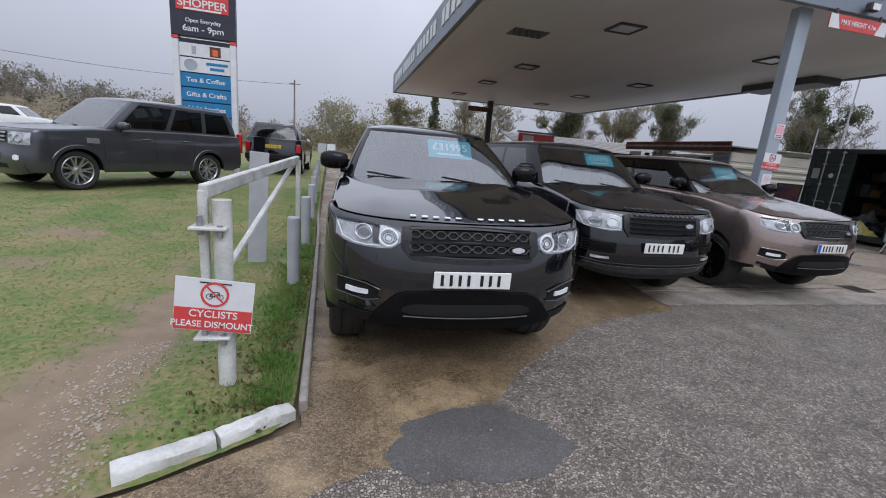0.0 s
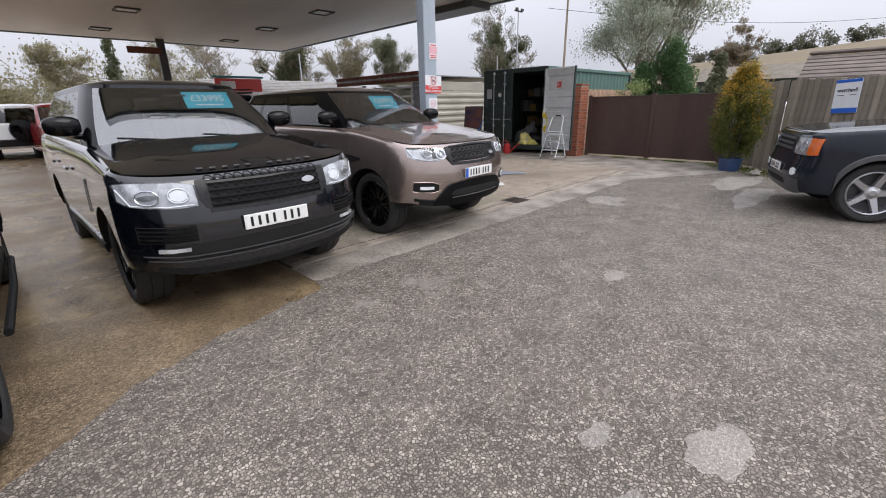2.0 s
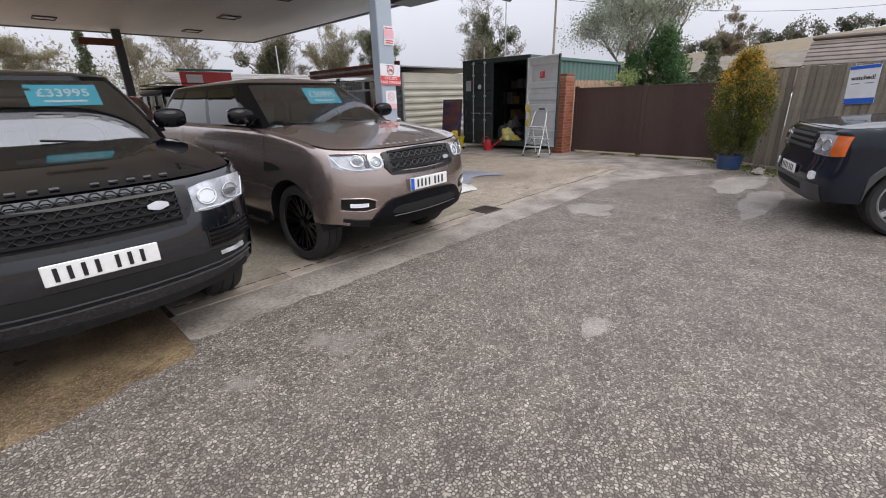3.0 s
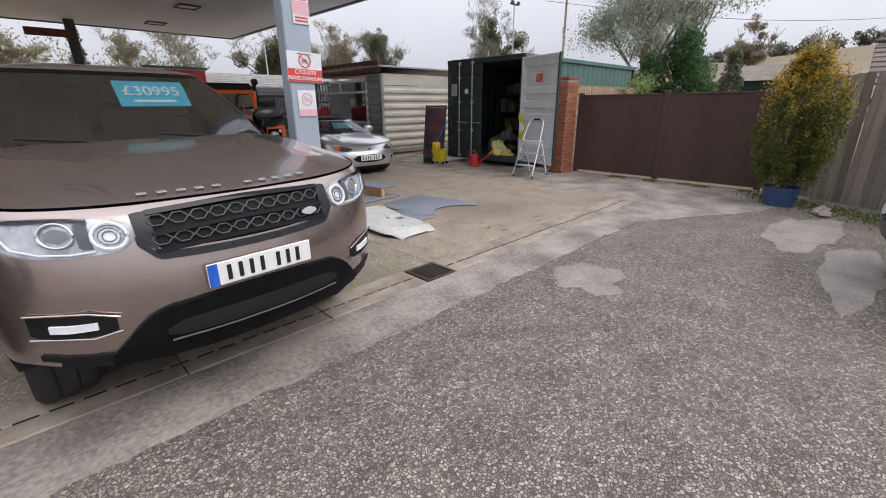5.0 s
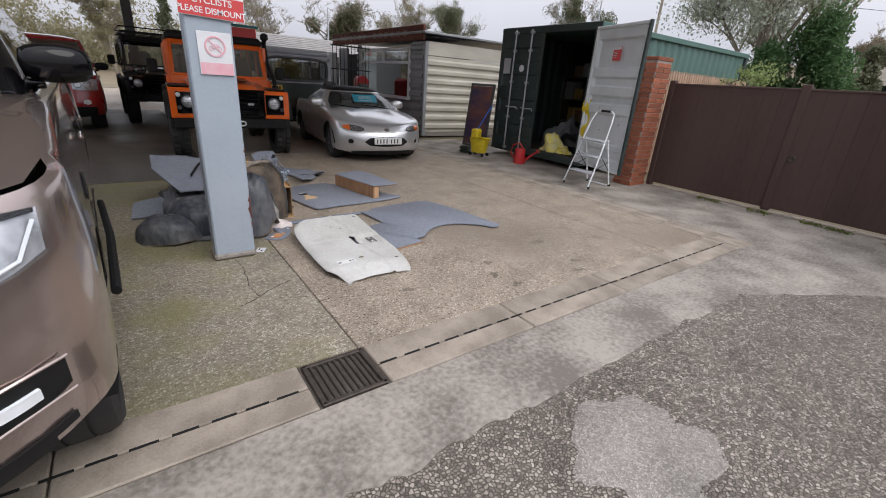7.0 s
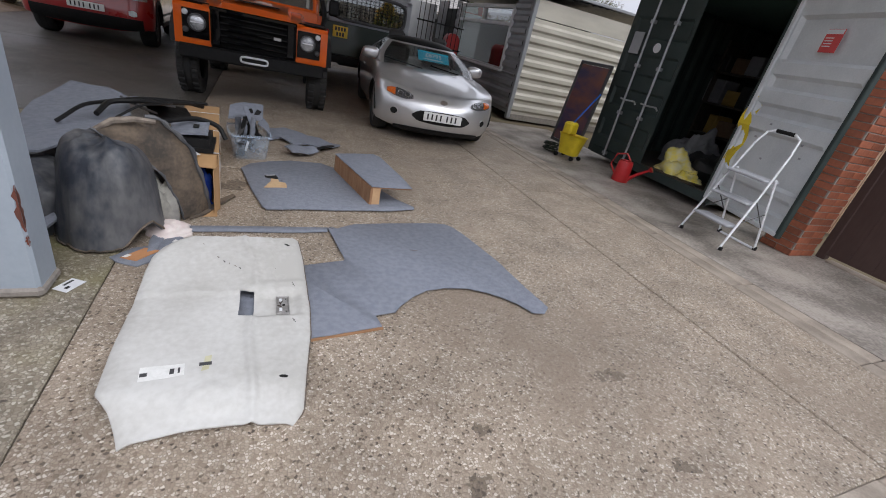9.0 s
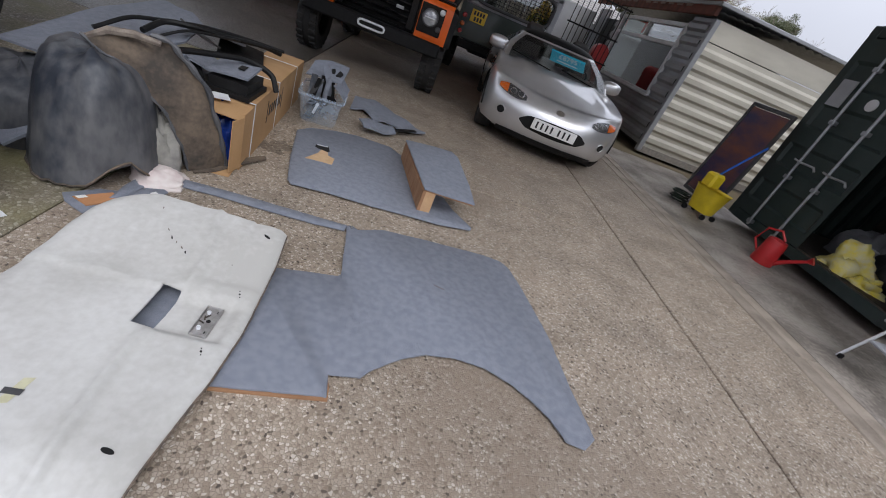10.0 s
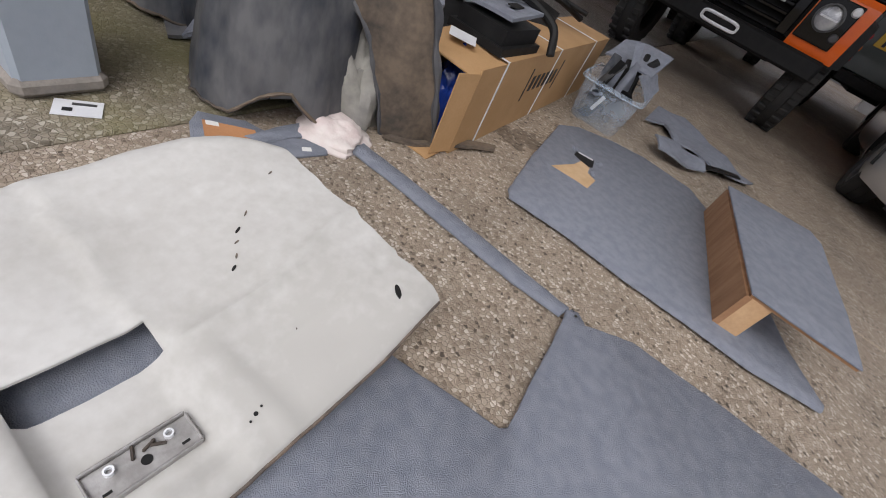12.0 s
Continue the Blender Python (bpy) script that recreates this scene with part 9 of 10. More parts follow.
for label, pts, z, tilt, m in (("large grey carpeted panel thrown on the pile", [(7.86, 7.34), (8.06, 7.3), (8.2, 7.6), (8.3, 8.1), (8.18, 8.6), (7.98, 8.86), (7.72, 8.96), (7.7, 8.3)], 0.40, (2, -3, 0), CARPET), ("long grey carpeted panel across the pile", [(8.17, 8.86), (8.36, 8.84), (8.5, 8.5), (8.4, 8.3), (8.22, 8.4)], 0.42, (-12, 6, 0), CARPET),
                               ("small grey carpet pad with a slot", [(8.58, 7.72), (8.80, 7.74), (8.79, 8.02), (8.56, 8.0)], 0.435, (3, -4, 0), CARPET), ("stiff grey panel standing in the pile", [(8.36, 7.85), (8.55, 7.85), (8.58, 8.2), (8.4, 8.2)], 0.36, (-10, 14, 0), CARPET),
                               ("black plastic moulding on the pile", [(8.2, 7.6), (8.5, 7.6), (8.5, 8.0), (8.2, 8.1)], 0.32, (12, -14, 30), BLACK_TRIM), ("black plastic moulding under the pile", [(7.8, 7.8), (8.3, 7.8), (8.3, 8.4), (7.8, 8.4)], 0.12, (-6, 8, 10), LINER), ("black plastic tray end in the pile", [(8.3, 8.4), (8.6, 8.4), (8.6, 8.75), (8.3, 8.75)], 0.34, (9, 7, 20), BLACK_TRIM),
                               ("curled grey carpet scrap in the pile", [(8.34, 7.5), (8.5, 7.46), (8.6, 7.62), (8.46, 7.72)], 0.42, (26, 18, 0), CARPET), ("grey plastic bracket in the pile", [(8.2, 8.15), (8.32, 8.1), (8.42, 8.3), (8.3, 8.42)], 0.45, (-20, 25, 0), GREY_TRIM),
                               ("grey door card leaning by the pillar", [(7.92, 6.98), (8.0, 6.98), (8.0, 7.06), (8.2, 7.06), (8.2, 7.3), (7.92, 7.3)], 0.1, (28, 4, -42), CARPET), ("black plastic bumper scrap behind the pillar", [(7.5, 7.2), (8.0, 7.0), (8.05, 7.12), (7.55, 7.35)], 0.02, (10, 0, 0), LINER),
                               ("grey carpet scrap behind the pillar", [(7.45, 7.9), (7.75, 7.8), (7.8, 8.2), (7.5, 8.2)], 0.05, (14, -10, 0), CARPET)):
    warped("trim_panel", label, "trim panel", pts, z, 0.012, m, tilt, rng.uniform(0, 9), 0.012)
tray = thing("plastic_tray", "black moulded plastic tray on the cardboard box", "tray", pose(8.7, 7.86, 0.336, 0, 0, 4))
b = M()
b.prism([(-0.13, -0.16), (0.12, -0.17), (0.135, 0.14), (-0.12, 0.17)], 0, 0.03)
b.prism([(-0.11, -0.14), (0.1, -0.15), (0.115, 0.12), (-0.1, 0.15)], 0.03, 0.085)
part("tray_base", b, BLACK_TRIM, tray)
part("tray_slot", M().box((0.02, 0.02, 0.131), (0.035, 0.08, 0.004)), VOID_SHADE, tray)
lump("trim_heap", "low dark heap of jumbled car trim", "trim", (8.15, 8.1, 0.0), (0.42, 0.55, 0.32), LINER, 22, 0.5)
for label, pts, r in (("black rubber door seal curling over the pile", [(8.16, 7.9, 0.47), (8.2, 8.05, 0.52), (8.32, 8.12, 0.53), (8.45, 8.3, 0.5), (8.58, 8.62, 0.45), (8.66, 8.78, 0.4)], 0.017), ("black rubber seal across the cardboard box", [(8.5, 7.3, 0.56), (8.5, 7.55, 0.53), (8.6, 7.8, 0.51), (8.72, 7.98, 0.49), (8.84, 8.02, 0.44), (8.89, 7.99, 0.36)], 0.017), ("twisted black rubber seal behind the pile", [(8.0, 7.75, 0.44), (8.12, 7.95, 0.52), (8.26, 8.25, 0.51), (8.42, 8.55, 0.47), (8.7, 8.72, 0.44)], 0.012), ("thin black cable over the trim pile", [(8.3, 7.75, 0.5), (8.42, 7.9, 0.56), (8.52, 8.15, 0.53), (8.5, 8.4, 0.48)], 0.008)):
    b = M()
    sp = [curve([(k, p[i]) for k, p in enumerate(pts)]) for i in range(3)]
    b.tube([(sp[0](t), sp[1](t), sp[2](t)) for t in [k * (len(pts) - 1) / 24 for k in range(25)]], r, 8)
    tagged(part("rubber_seal", b, BLACK_TRIM), label, "trim tube")
pp = thing("paper_card", "small white printed card by the pillar's foot", "card", pose(8.333, 6.61, 0.004, 0, 0, 62))
part("sheet", M().box((0, 0, 0.001), (0.1, 0.07, 0.002)), WHITE_SIGN, pp)
part("bar", M().box((0.012, 0.016, 0.003), (0.05, 0.01, 0.001)), GREY_TRIM, pp)
part("bar", M().box((-0.02, -0.01, 0.003), (0.02, 0.015, 0.001)), INK, pp)


# ---- lawn, plants, trees and distance ----
def lawn_z(x, y):
    rise = min(1, max(0, (math.hypot(x - 0.2, y - 1.5) - 2.5) / 6))
    near = max(0, 1 - abs(x - 0.1) / 0.6)
    return 0.015 + 0.235 * rise * rise * (3 - 2 * rise) * (1 - near) + 0.018 * noise.noise(Vector((x * 1.4, y * 1.4, 2))) * (1 - near)


def edge_x(y):
    return float(np.interp(y, [1.78, 2.15, 2.42, 5.45, 8, 34], [-0.46, 0.16, 0.18, 0.07, -0.07, -1.05]))


def mud(x, y):
    """How bare the lawn is: a trodden way from its lower corner, with scuffed spots farther up."""
    way = np.interp(y, [1.2, 1.9, 2.6, 3.1, 4.0, 5.2], [-0.95, -0.95, -1.22, -0.98, -1.0, -1.3])
    m = 1.12 - abs(x - way) / np.interp(y, [1.2, 2.6, 3.2, 4.5, 5.5], [0.55, 0.4, 0.3, 0.22, 0.05])
    m *= min(1, max(0, (-0.42 - x) / 0.25)) * min(1, max(0, (5.6 - y) / 1.6))
    m = max(m, 0.9 - math.hypot((x + 3.05) / 0.5, (y - 6.2) / 0.4), 0.75 - math.hypot((x + 2.8) / 0.7, (y - 5.0) / 0.35))
    return min(1, max(0, m + 0.5 * noise.noise(Vector((x * 1.9, y * 1.9, 7))) + 0.3 * noise.noise(Vector((x * 6, y * 6, 2)))))


ys = [0.85 + 0.14 * k for k in range(50)] + [7.85 + 0.5 * k for k in range(30)] + [23 + 1.6 * k for k in range(18)]
rows = []
for y in ys:
    x1 = edge_x(y) if y > 1.78 else -0.46 - (1.78 - y) * 3.2
    rows.append([(x1 - 40 * (k / 46) ** 2.2, y, lawn_z(x1 - 40 * (k / 46) ** 2.2, y)) for k in range(47)])
lawn_faces = M().grid(rows)
lawn = tagged(part("lawn", lawn_faces, GRASS, smooth=80), "rough winter lawn, green and worn brown", "lawn", kind="structure")
bare_at = lawn.data.color_attributes.new("bare", "FLOAT_COLOR", "POINT")
for k, vert in enumerate(lawn.data.vertices):
    q = mud(vert.co.x, vert.co.y) if vert.co.y < 7.5 else 0.0
    bare_at.data[k].color = (q, q, q, 1)
gn, gl = GRASS.node_tree.nodes, GRASS.node_tree.links
g_bsdf = gn["Principled BSDF"]
g_col = g_bsdf.inputs["Base Color"].links[0].from_socket
at, gmix, gnoise, gsum, grange, earth = (gn.new("ShaderNode" + k) for k in ("Attribute", "Mix", "TexNoise", "Math", "MapRange", "ValToRGB"))
at.attribute_name = "bare"
gnoise.inputs["Scale"].default_value, gnoise.inputs["Detail"].default_value = 5.0, 9
gl.new(gn["Texture Coordinate"].outputs["Object"], gnoise.inputs["Vector"])
gsum.operation, gsum.inputs[1].default_value = "MULTIPLY_ADD", 0.9
gl.new(gnoise.outputs["Fac"], gsum.inputs[0])
gl.new(at.outputs["Fac"], gsum.inputs[2])
grange.inputs["From Min"].default_value, grange.inputs["From Max"].default_value = 0.5, 0.92
gl.new(gsum.outputs[0], grange.inputs["Value"])
earth.color_ramp.elements[0].color, earth.color_ramp.elements[1].color = (0.15, 0.11, 0.075, 1), (0.3, 0.225, 0.15, 1)
gl.new(gnoise.outputs["Fac"], earth.inputs["Fac"])
gmix.data_type = "RGBA"
gl.new(grange.outputs[0], gmix.inputs["Factor"])
gl.new(g_col, gmix.inputs["A"])
gl.new(earth.outputs[0], gmix.inputs["B"])
gl.new(gmix.outputs["Result"], g_bsdf.inputs["Base Color"])

rng = np.random.default_rng(3)


def leaf_mat(name, c1, c2):
    m = mat(name, c1, c2, 1.5, 0.6, spread=0.9, fine=9)
    n, l = m.node_tree.nodes, m.node_tree.links
    tr, mx = n.new("ShaderNodeBsdfTranslucent"), n.new("ShaderNodeMixShader")
    l.new(n["Principled BSDF"].inputs["Base Color"].links[0].from_socket, tr.inputs["Color"])
    mx.inputs[0].default_value = 0.5
    l.new(n["Principled BSDF"].outputs[0], mx.inputs[1]), l.new(tr.outputs[0], mx.inputs[2])
    l.new(mx.outputs[0], n["Material Output"].inputs["Surface"])
    return m


def blades(name, label, material, n, place, height, lean):
    """Single blades of grass set by a rule that gives a spot or nothing."""
    v, f = [], []
    while len(f) < n:
        q = place()
        if q is None:
            continue
        x, y = q
        h, a, w = height * (0.35 + 0.65 * rng.random() ** 2), rng.random() * 6.283, 0.0022 + 0.0009 * y
        lx, ly = lean * math.cos(a + 1), lean * math.sin(a + 1)
        z, k = lawn_z(x, y), len(v)
        v += [(x - w * math.cos(a), y - w * math.sin(a), z), (x + w * math.cos(a), y + w * math.sin(a), z), (x + lx, y + ly, z + h)]
        f.append((k, k + 1, k + 2))
    me = bpy.data.meshes.new(name)
    me.from_pydata(v, [], f)
    me.materials.append(material)
    tagged(new(name, me), label, "grass", kind="stuff")


def turf_spot():
    y = 1.2 + 11 * rng.random() ** 1.6
    x = edge_x(y) - 0.02 - 8.0 * rng.random() ** 1.8
    if (y < 1.9 + 0.55 * max(0, x + 0.56) and x > -0.62) or mud(x, y) * 1.4 > rng.random():
        return None
    return x, y


def tuft_spot():
    y = 2.35 + 9 * rng.random() ** 1.4
    x = edge_x(y) - 0.03 - abs(rng.normal(0, 0.17))
    if noise.noise(Vector((x * 3, y * 3, 5))) < -0.12:
        return None
    return x, y


GRASS_BLADE = leaf_mat("grass_blades", (0.15, 0.25, 0.05), (0.27, 0.265, 0.11))
TUFT_BLADE = leaf_mat("long_green_grass", (0.13, 0.27, 0.045), (0.2, 0.29, 0.08))
blades("grass", "short uneven blades of winter grass", GRASS_BLADE, 38000, turf_spot, 0.024, 0.03)
blades("grass_tufts", "longer green grass along the lawn's edge", TUFT_BLADE, 9000, tuft_spot, 0.075, 0.035)

# loose stones and fallen leaves near the lawn's edge and kerbs
PEBBLE = mat("loose_stones", (0.4, 0.345, 0.28), (0.27, 0.23, 0.19), 30, 0.85, per_object=0)
v, f = [], []
for k in range(2600):
    if k < 1300:
        y = 1.5 + 1.75 * rng.random()
        x = np.interp(y, [1.2, 2.0, 2.6, 3.2], [-0.75, -0.78, -0.95, -0.86]) + rng.normal(0, 0.13)
        if mud(x, y) < 0.25:
            continue
        z = lawn_z(x, y) + 0.002
    else:
        x, y = -1.0 + 14 * rng.random(), -0.5 + 4.3 * rng.random()
        if y > 1.4 + 0.55 * x or (x > 4.2 and y > 4):
            continue
        z = 0.0
    s = 0.004 + 0.011 * rng.random() ** 2
    o = len(v)
    rot = Matrix.Rotation(rng.random() * 6.28, 3, "Z")
    for p in ((1, 0, 0.1), (0.2, 0.9, 0), (-0.9, 0.3, 0.1), (-0.4, -0.8, 0), (0.5, -0.7, 0.1), (0.05, 0.05, 0.7)):
        q = rot @ Vector(p)
        v.append((x + q[0] * s, y + q[1] * s, z + q[2] * s))
    f += [(o + i, o + (i + 1) % 5, o + 5) for i in range(5)]
me = bpy.data.meshes.new("loose_stone")
me.from_pydata(v, [], f)
me.materials.append(PEBBLE)
tagged(new("gravel", me), "loose pale stones scattered on the yard", "gravel", kind="stuff")

GOLD_LEAF = leaf_mat("golden_shrub_leaf", (0.15, 0.17, 0.035), (0.065, 0.09, 0.02))
AMBER_LEAF = leaf_mat("amber_shrub_leaf", (0.52, 0.29, 0.03), (0.36, 0.27, 0.04))
SILVER_LEAF = leaf_mat("silver_green_leaf", (0.33, 0.37, 0.28), (0.52, 0.55, 0.46))
DARK_LEAF = leaf_mat("dark_conifer_leaf", (0.055, 0.125, 0.045), (0.11, 0.19, 0.075))
# ivy grows on far trees only; its green is paled to paint in haze
IVY_LEAF = leaf_mat("haze_paled_ivy", (0.115, 0.135, 0.075), (0.17, 0.18, 0.11))
PALE_LEAF = leaf_mat("pale_green_leaf", (0.20, 0.27, 0.09), (0.28, 0.34, 0.13))
MOSS_LEAF = leaf_mat("mossy_twigs", (0.22, 0.21, 0.115), (0.3, 0.265, 0.16))
HEDGE = leaf_mat("rusty_winter_hedge", (0.27, 0.21, 0.15), (0.2, 0.175, 0.115))
BARK = mat("grey_brown_bark", (0.13, 0.105, 0.08), (0.075, 0.06, 0.048), 6, 0.9, bump=0.5, fine=40)


def leaves(points, size, material, name, parent, seed, label=""):
    """A crown of many small leaf blades at the given points."""
    r = np.random.default_rng(seed)
    p = np.array([tuple(q) for q in points])
    n = len(p)
    a, t, e = r.random(n) * 6.283, (r.random(n) - 0.5) * 2.4, (r.random(n) - 0.5) * 2.6
    q = size * (0.6 + 0.8 * r.random(n))
    u = np.stack([np.cos(a) * np.cos(e), np.sin(a) * np.cos(e), np.sin(e)], 1) * q[:, None]
    w = np.stack([-np.sin(a) * np.cos(t), np.cos(a) * np.cos(t), np.sin(t)], 1) * q[:, None] * 0.6
    v = np.stack([p - u, p + w, p + u, p - w], 1).reshape(-1, 3)
    me = bpy.data.meshes.new(name)
    me.from_pydata(v.tolist(), [], np.arange(4 * n).reshape(-1, 4).tolist())
    me.materials.append(material)
    ob = new(name, me)
    ob.parent = parent
    return tagged(ob, label)


def clumped(r, centres, n, spread, flat=0.7):
    """Leaf points gathered in uneven clumps round the given centres."""
    sized = [(c, spread * r.uniform(0.45, 1.35)) for c in centres]
    weight = [q**1.6 for c, q in sized]
    out = []
    for c, q in r.choices(sized, weight, k=n):
        d = Vector((r.gauss(0, 1), r.gauss(0, 1), r.gauss(0, 1) * flat))
        if d.length > 1.9:
            d *= 1.9 / d.length
        out.append(c + d * q * 0.62)
    return out


def tree(label, pos, h, seed, limbs=8, twig=0.02, leaf=None, nleaf=0, lsize=0.1, ivy=0, trunk_r=None, upright=0.6, depth=4, bark=None, clumps=90, cspread=0.05, ivy_size=0.016, low=0.3, group="trees round the yard"):
    """A tapered trunk with limbs and twigs, and leaves or ivy in clumps where it has them."""
    r = random.Random(seed)
    root = thing("tree", label, "tree", pose(*pos), group)
    trunk, crown = M(), M()
    tips, stems = [], []

    def grow(p, d, length, rad, lev):
        pts, rr = [p], [rad]
        n = 4
        for k in range(n):
            d = (d + Vector((r.uniform(-1, 1), r.uniform(-1, 1), r.uniform(-0.5, 0.7))) * 0.16).normalized()
            p = p + d * (length / n)
            pts.append(p)
            rr.append(max(twig * 0.5, rad * (1 - 0.6 * (k + 1) / n)))
        (trunk if lev < 2 else crown).tube(pts, rr, 7 if lev == 0 else (5 if lev < 2 else 3))
        if lev < 2:
            stems.append(pts)
        if lev >= depth - 1:
            tips.extend(pts[1:])
        if lev < depth:
            for k in range(limbs if lev == 0 else r.choice((3, 4, 5))):
                t = r.uniform(low if lev == 0 else 0.25, 1.0)
                i = min(n - 1, int(t * n))
                q = pts[i].lerp(pts[i + 1], t * n - i)
                a = r.uniform(0, 6.283)
                out = Vector((math.cos(a), math.sin(a), 0))
                nd = (d * upright + out * (1 - upright) * 1.5 + Vector((0, 0, 0.2))).normalized()
                grow(q, nd, length * r.uniform(0.42, 0.66), max(twig * 0.6, rr[i] * 0.5), lev + 1)

    grow(Vector((0, 0, -0.1)), Vector((0, 0, 1)), h * 0.62, trunk_r or h * 0.025, 0)
    part("trunk", trunk, bark or BARK, root, smooth=60)
    me = bpy.data.meshes.new("twig_mass")
    me.from_pydata(crown.v, [], crown.f)
    me.materials.append(bark or BARK)
    tw = new("branch_work", me)
    tw.parent = root
    if leaf:
        leaves(clumped(r, r.sample(tips, min(clumps, len(tips))), nleaf, h * cspread), lsize, leaf, "crown", root, seed)
    if ivy:
        centres = []
        for _ in range(60):
            q = r.choice(stems[: max(2, len(stems) * 2 // 3)])
            i = r.randrange(len(q) - 1)
            centres.append(q[i].lerp(q[i + 1], r.random()))
        leaves(clumped(r, centres, ivy, h * 0.06, 1.1), h * ivy_size, IVY_LEAF, "ivy", root, seed + 1, "dark green ivy on the trunk and limbs")
    return root


def cone_tree(label, pos, h, w, seed, material, n, lsize, group="trees round the yard", clumps=110, tip=0.75):
    """A dense evergreen: sprays of leaf in clumps round a tapering stem, with an uneven outline."""
    r = random.Random(seed)
    root = thing("tree", label, "tree", pose(*pos), group)
    b = M()
    b.tube([(0, 0, -0.1), (0.02 * h, 0, h * 0.5), (0, 0, h * 0.9)], [0.02 * h, 0.014 * h, 0.005 * h], 7)
    part("trunk", b, BARK, root)
    centres = []
    for k in range(clumps):
        t = (k + r.random()) / clumps
        t = t**1.15
        a = r.uniform(0, 6.283)
        rad = w * (1 - t) ** tip * min(1, 0.55 + 3 * t) * (0.35 + 0.65 * math.sqrt(r.random())) * (1 + 0.5 * noise.noise(Vector((math.cos(a) * 1.5, math.sin(a) * 1.5, t * 5 + seed))))
        centres.append(Vector((rad * math.cos(a), rad * math.sin(a), h * (0.06 + 0.92 * t))))
    leaves(clumped(r, centres, n, w * 0.26, 1.0), lsize, material, "crown", root, seed)
    return root


# potted shrub by the gates
shrub = thing("potted_shrub", "golden evergreen shrub in a dark blue pot", "shrub", pose(13.93, 2.9, 0))
b = M()
b.lathe([(0.0, 0.0), (0.2, 0.0), (0.215, 0.1), (0.23, 0.25), (0.25, 0.255), (0.25, 0.285), (0.22, 0.285), (0.21, 0.25), (0.0, 0.24)], 28, Matrix.Rotation(radians(-90), 4, "Y"))
part("pot", b, BLUE_PLASTIC, shrub, "dark blue round pot")
b = M()
for k in range(7):
    a = k * 0.9
    b.tube([(0.03 * math.cos(a), 0.03 * math.sin(a), 0.25), (0.12 * math.cos(a), 0.12 * math.sin(a), 0.8), (0.22 * math.cos(a + 0.4), 0.22 * math.sin(a + 0.4), 1.5)], [0.02, 0.012, 0.006], 5)
part("stem", b, BARK, shrub)
r = random.Random(5)
sprays, gold, amber = [], [], []
for k in range(230):
    t = (k + r.random()) / 230
    a = r.uniform(0, 6.283)
    prof = 0.5 * math.sin(math.pi * min(1, 0.17 + 0.68 * t)) ** 0.75 * (1 if t < 0.78 else 1 - (t - 0.78) * 2.6)
    rad = prof * (0.3 + 0.7 * math.sqrt(r.random())) * (1 + 0.3 * noise.noise(Vector((math.cos(a) * 2, math.sin(a) * 2, t * 4))))
    sprays.append((Vector((rad * math.cos(a), rad * math.sin(a), 0.4 + 1.72 * t)), t, rad / max(0.1, prof)))
for c, t, out in sprays:
    up = r.uniform(0.07, 0.17)
    tint = (t - 0.3) * 1.25 + 0.3 * (out - 0.6) + r.uniform(-0.3, 0.3)
    for _ in range(130):
        d = Vector((r.gauss(0, 0.6), r.gauss(0, 0.6), r.gauss(0.15, 1)))
        p = c + d * up * 0.7
        (amber if r.random() < tint and d[2] > -0.5 else gold).append(p)
leaves(gold, 0.0185, GOLD_LEAF, "foliage", shrub, 1)
leaves(amber, 0.0185, AMBER_LEAF, "amber_foliage", shrub, 2, "amber-tinged upper leaves")

# moss and weeds at the foot of gate and fence
pts = []
r = random.Random(6)
for _ in range(5200):
    t = r.random()
    if t < 0.55:
        k = r.random()
        x, y = 14.85 - 1.5 * k + r.gauss(0, 0.13) - 0.1, 3.35 - 2.4 * k + r.gauss(0, 0.16)
        x -= abs(r.gauss(0, 0.28))
    elif t < 0.8:
        x, y = 14.78 - abs(r.gauss(0, 0.07)), r.uniform(3.4, 6.6)
        if noise.noise(Vector((0, y * 1.5, 3))) < 0.05:
            continue
    else:
        x, y = 0.1 - abs(r.gauss(0, 0.18)), r.uniform(2.25, 6.5)
    z = 0.01 + abs(r.gauss(0, 0.018)) + (lawn_z(x, y) if x < 1 else 0)
    pts.append((x, y, z))
weeds = leaves(pts, 0.016, leaf_mat("moss_and_weeds", (0.09, 0.14, 0.02), (0.16, 0.16, 0.04)), "weeds", None, 3)
tagged(weeds, "low moss and weeds along the edges", "weeds", kind="stuff")
pts = []
for _ in range(420):
    y = 2.1 + 1.5 * r.random() ** 1.3
    x = edge_x(y) - 0.06 - abs(r.gauss(0, 0.24))
    pts.append((x, y, lawn_z(x, y) + r.uniform(0.004, 0.022)))
litter = leaves(pts, 0.017, leaf_mat("dead_leaves", (0.17, 0.1, 0.045), (0.09, 0.065, 0.035)), "leaf_litter", None, 4)
tagged(litter, "brown dead leaves caught in the lawn's corner", "leaf litter", kind="stuff")
lump("stone_edging", "rough stones and litter at the fence foot", "stones", (13.75, 2.35, 0), (0.3, 0.12, 0.07), MORTAR, 40, 0.6)

tree("tall silvery-green evergreen tree behind the container", (23.6, 8.9, 0), 10.6, 11, leaf=SILVER_LEAF, nleaf=62000, lsize=0.046, upright=0.66, limbs=15, trunk_r=0.15, bark=TWIG, clumps=240, cspread=0.055, low=0.2)
tree("silvery-green tree beside the tall evergreen", (27.0, 8.9, 0), 9.4, 12, leaf=SILVER_LEAF, nleaf=30000, lsize=0.055, upright=0.62, limbs=12, trunk_r=0.14, bark=TWIG, clumps=150, cspread=0.055, low=0.2)
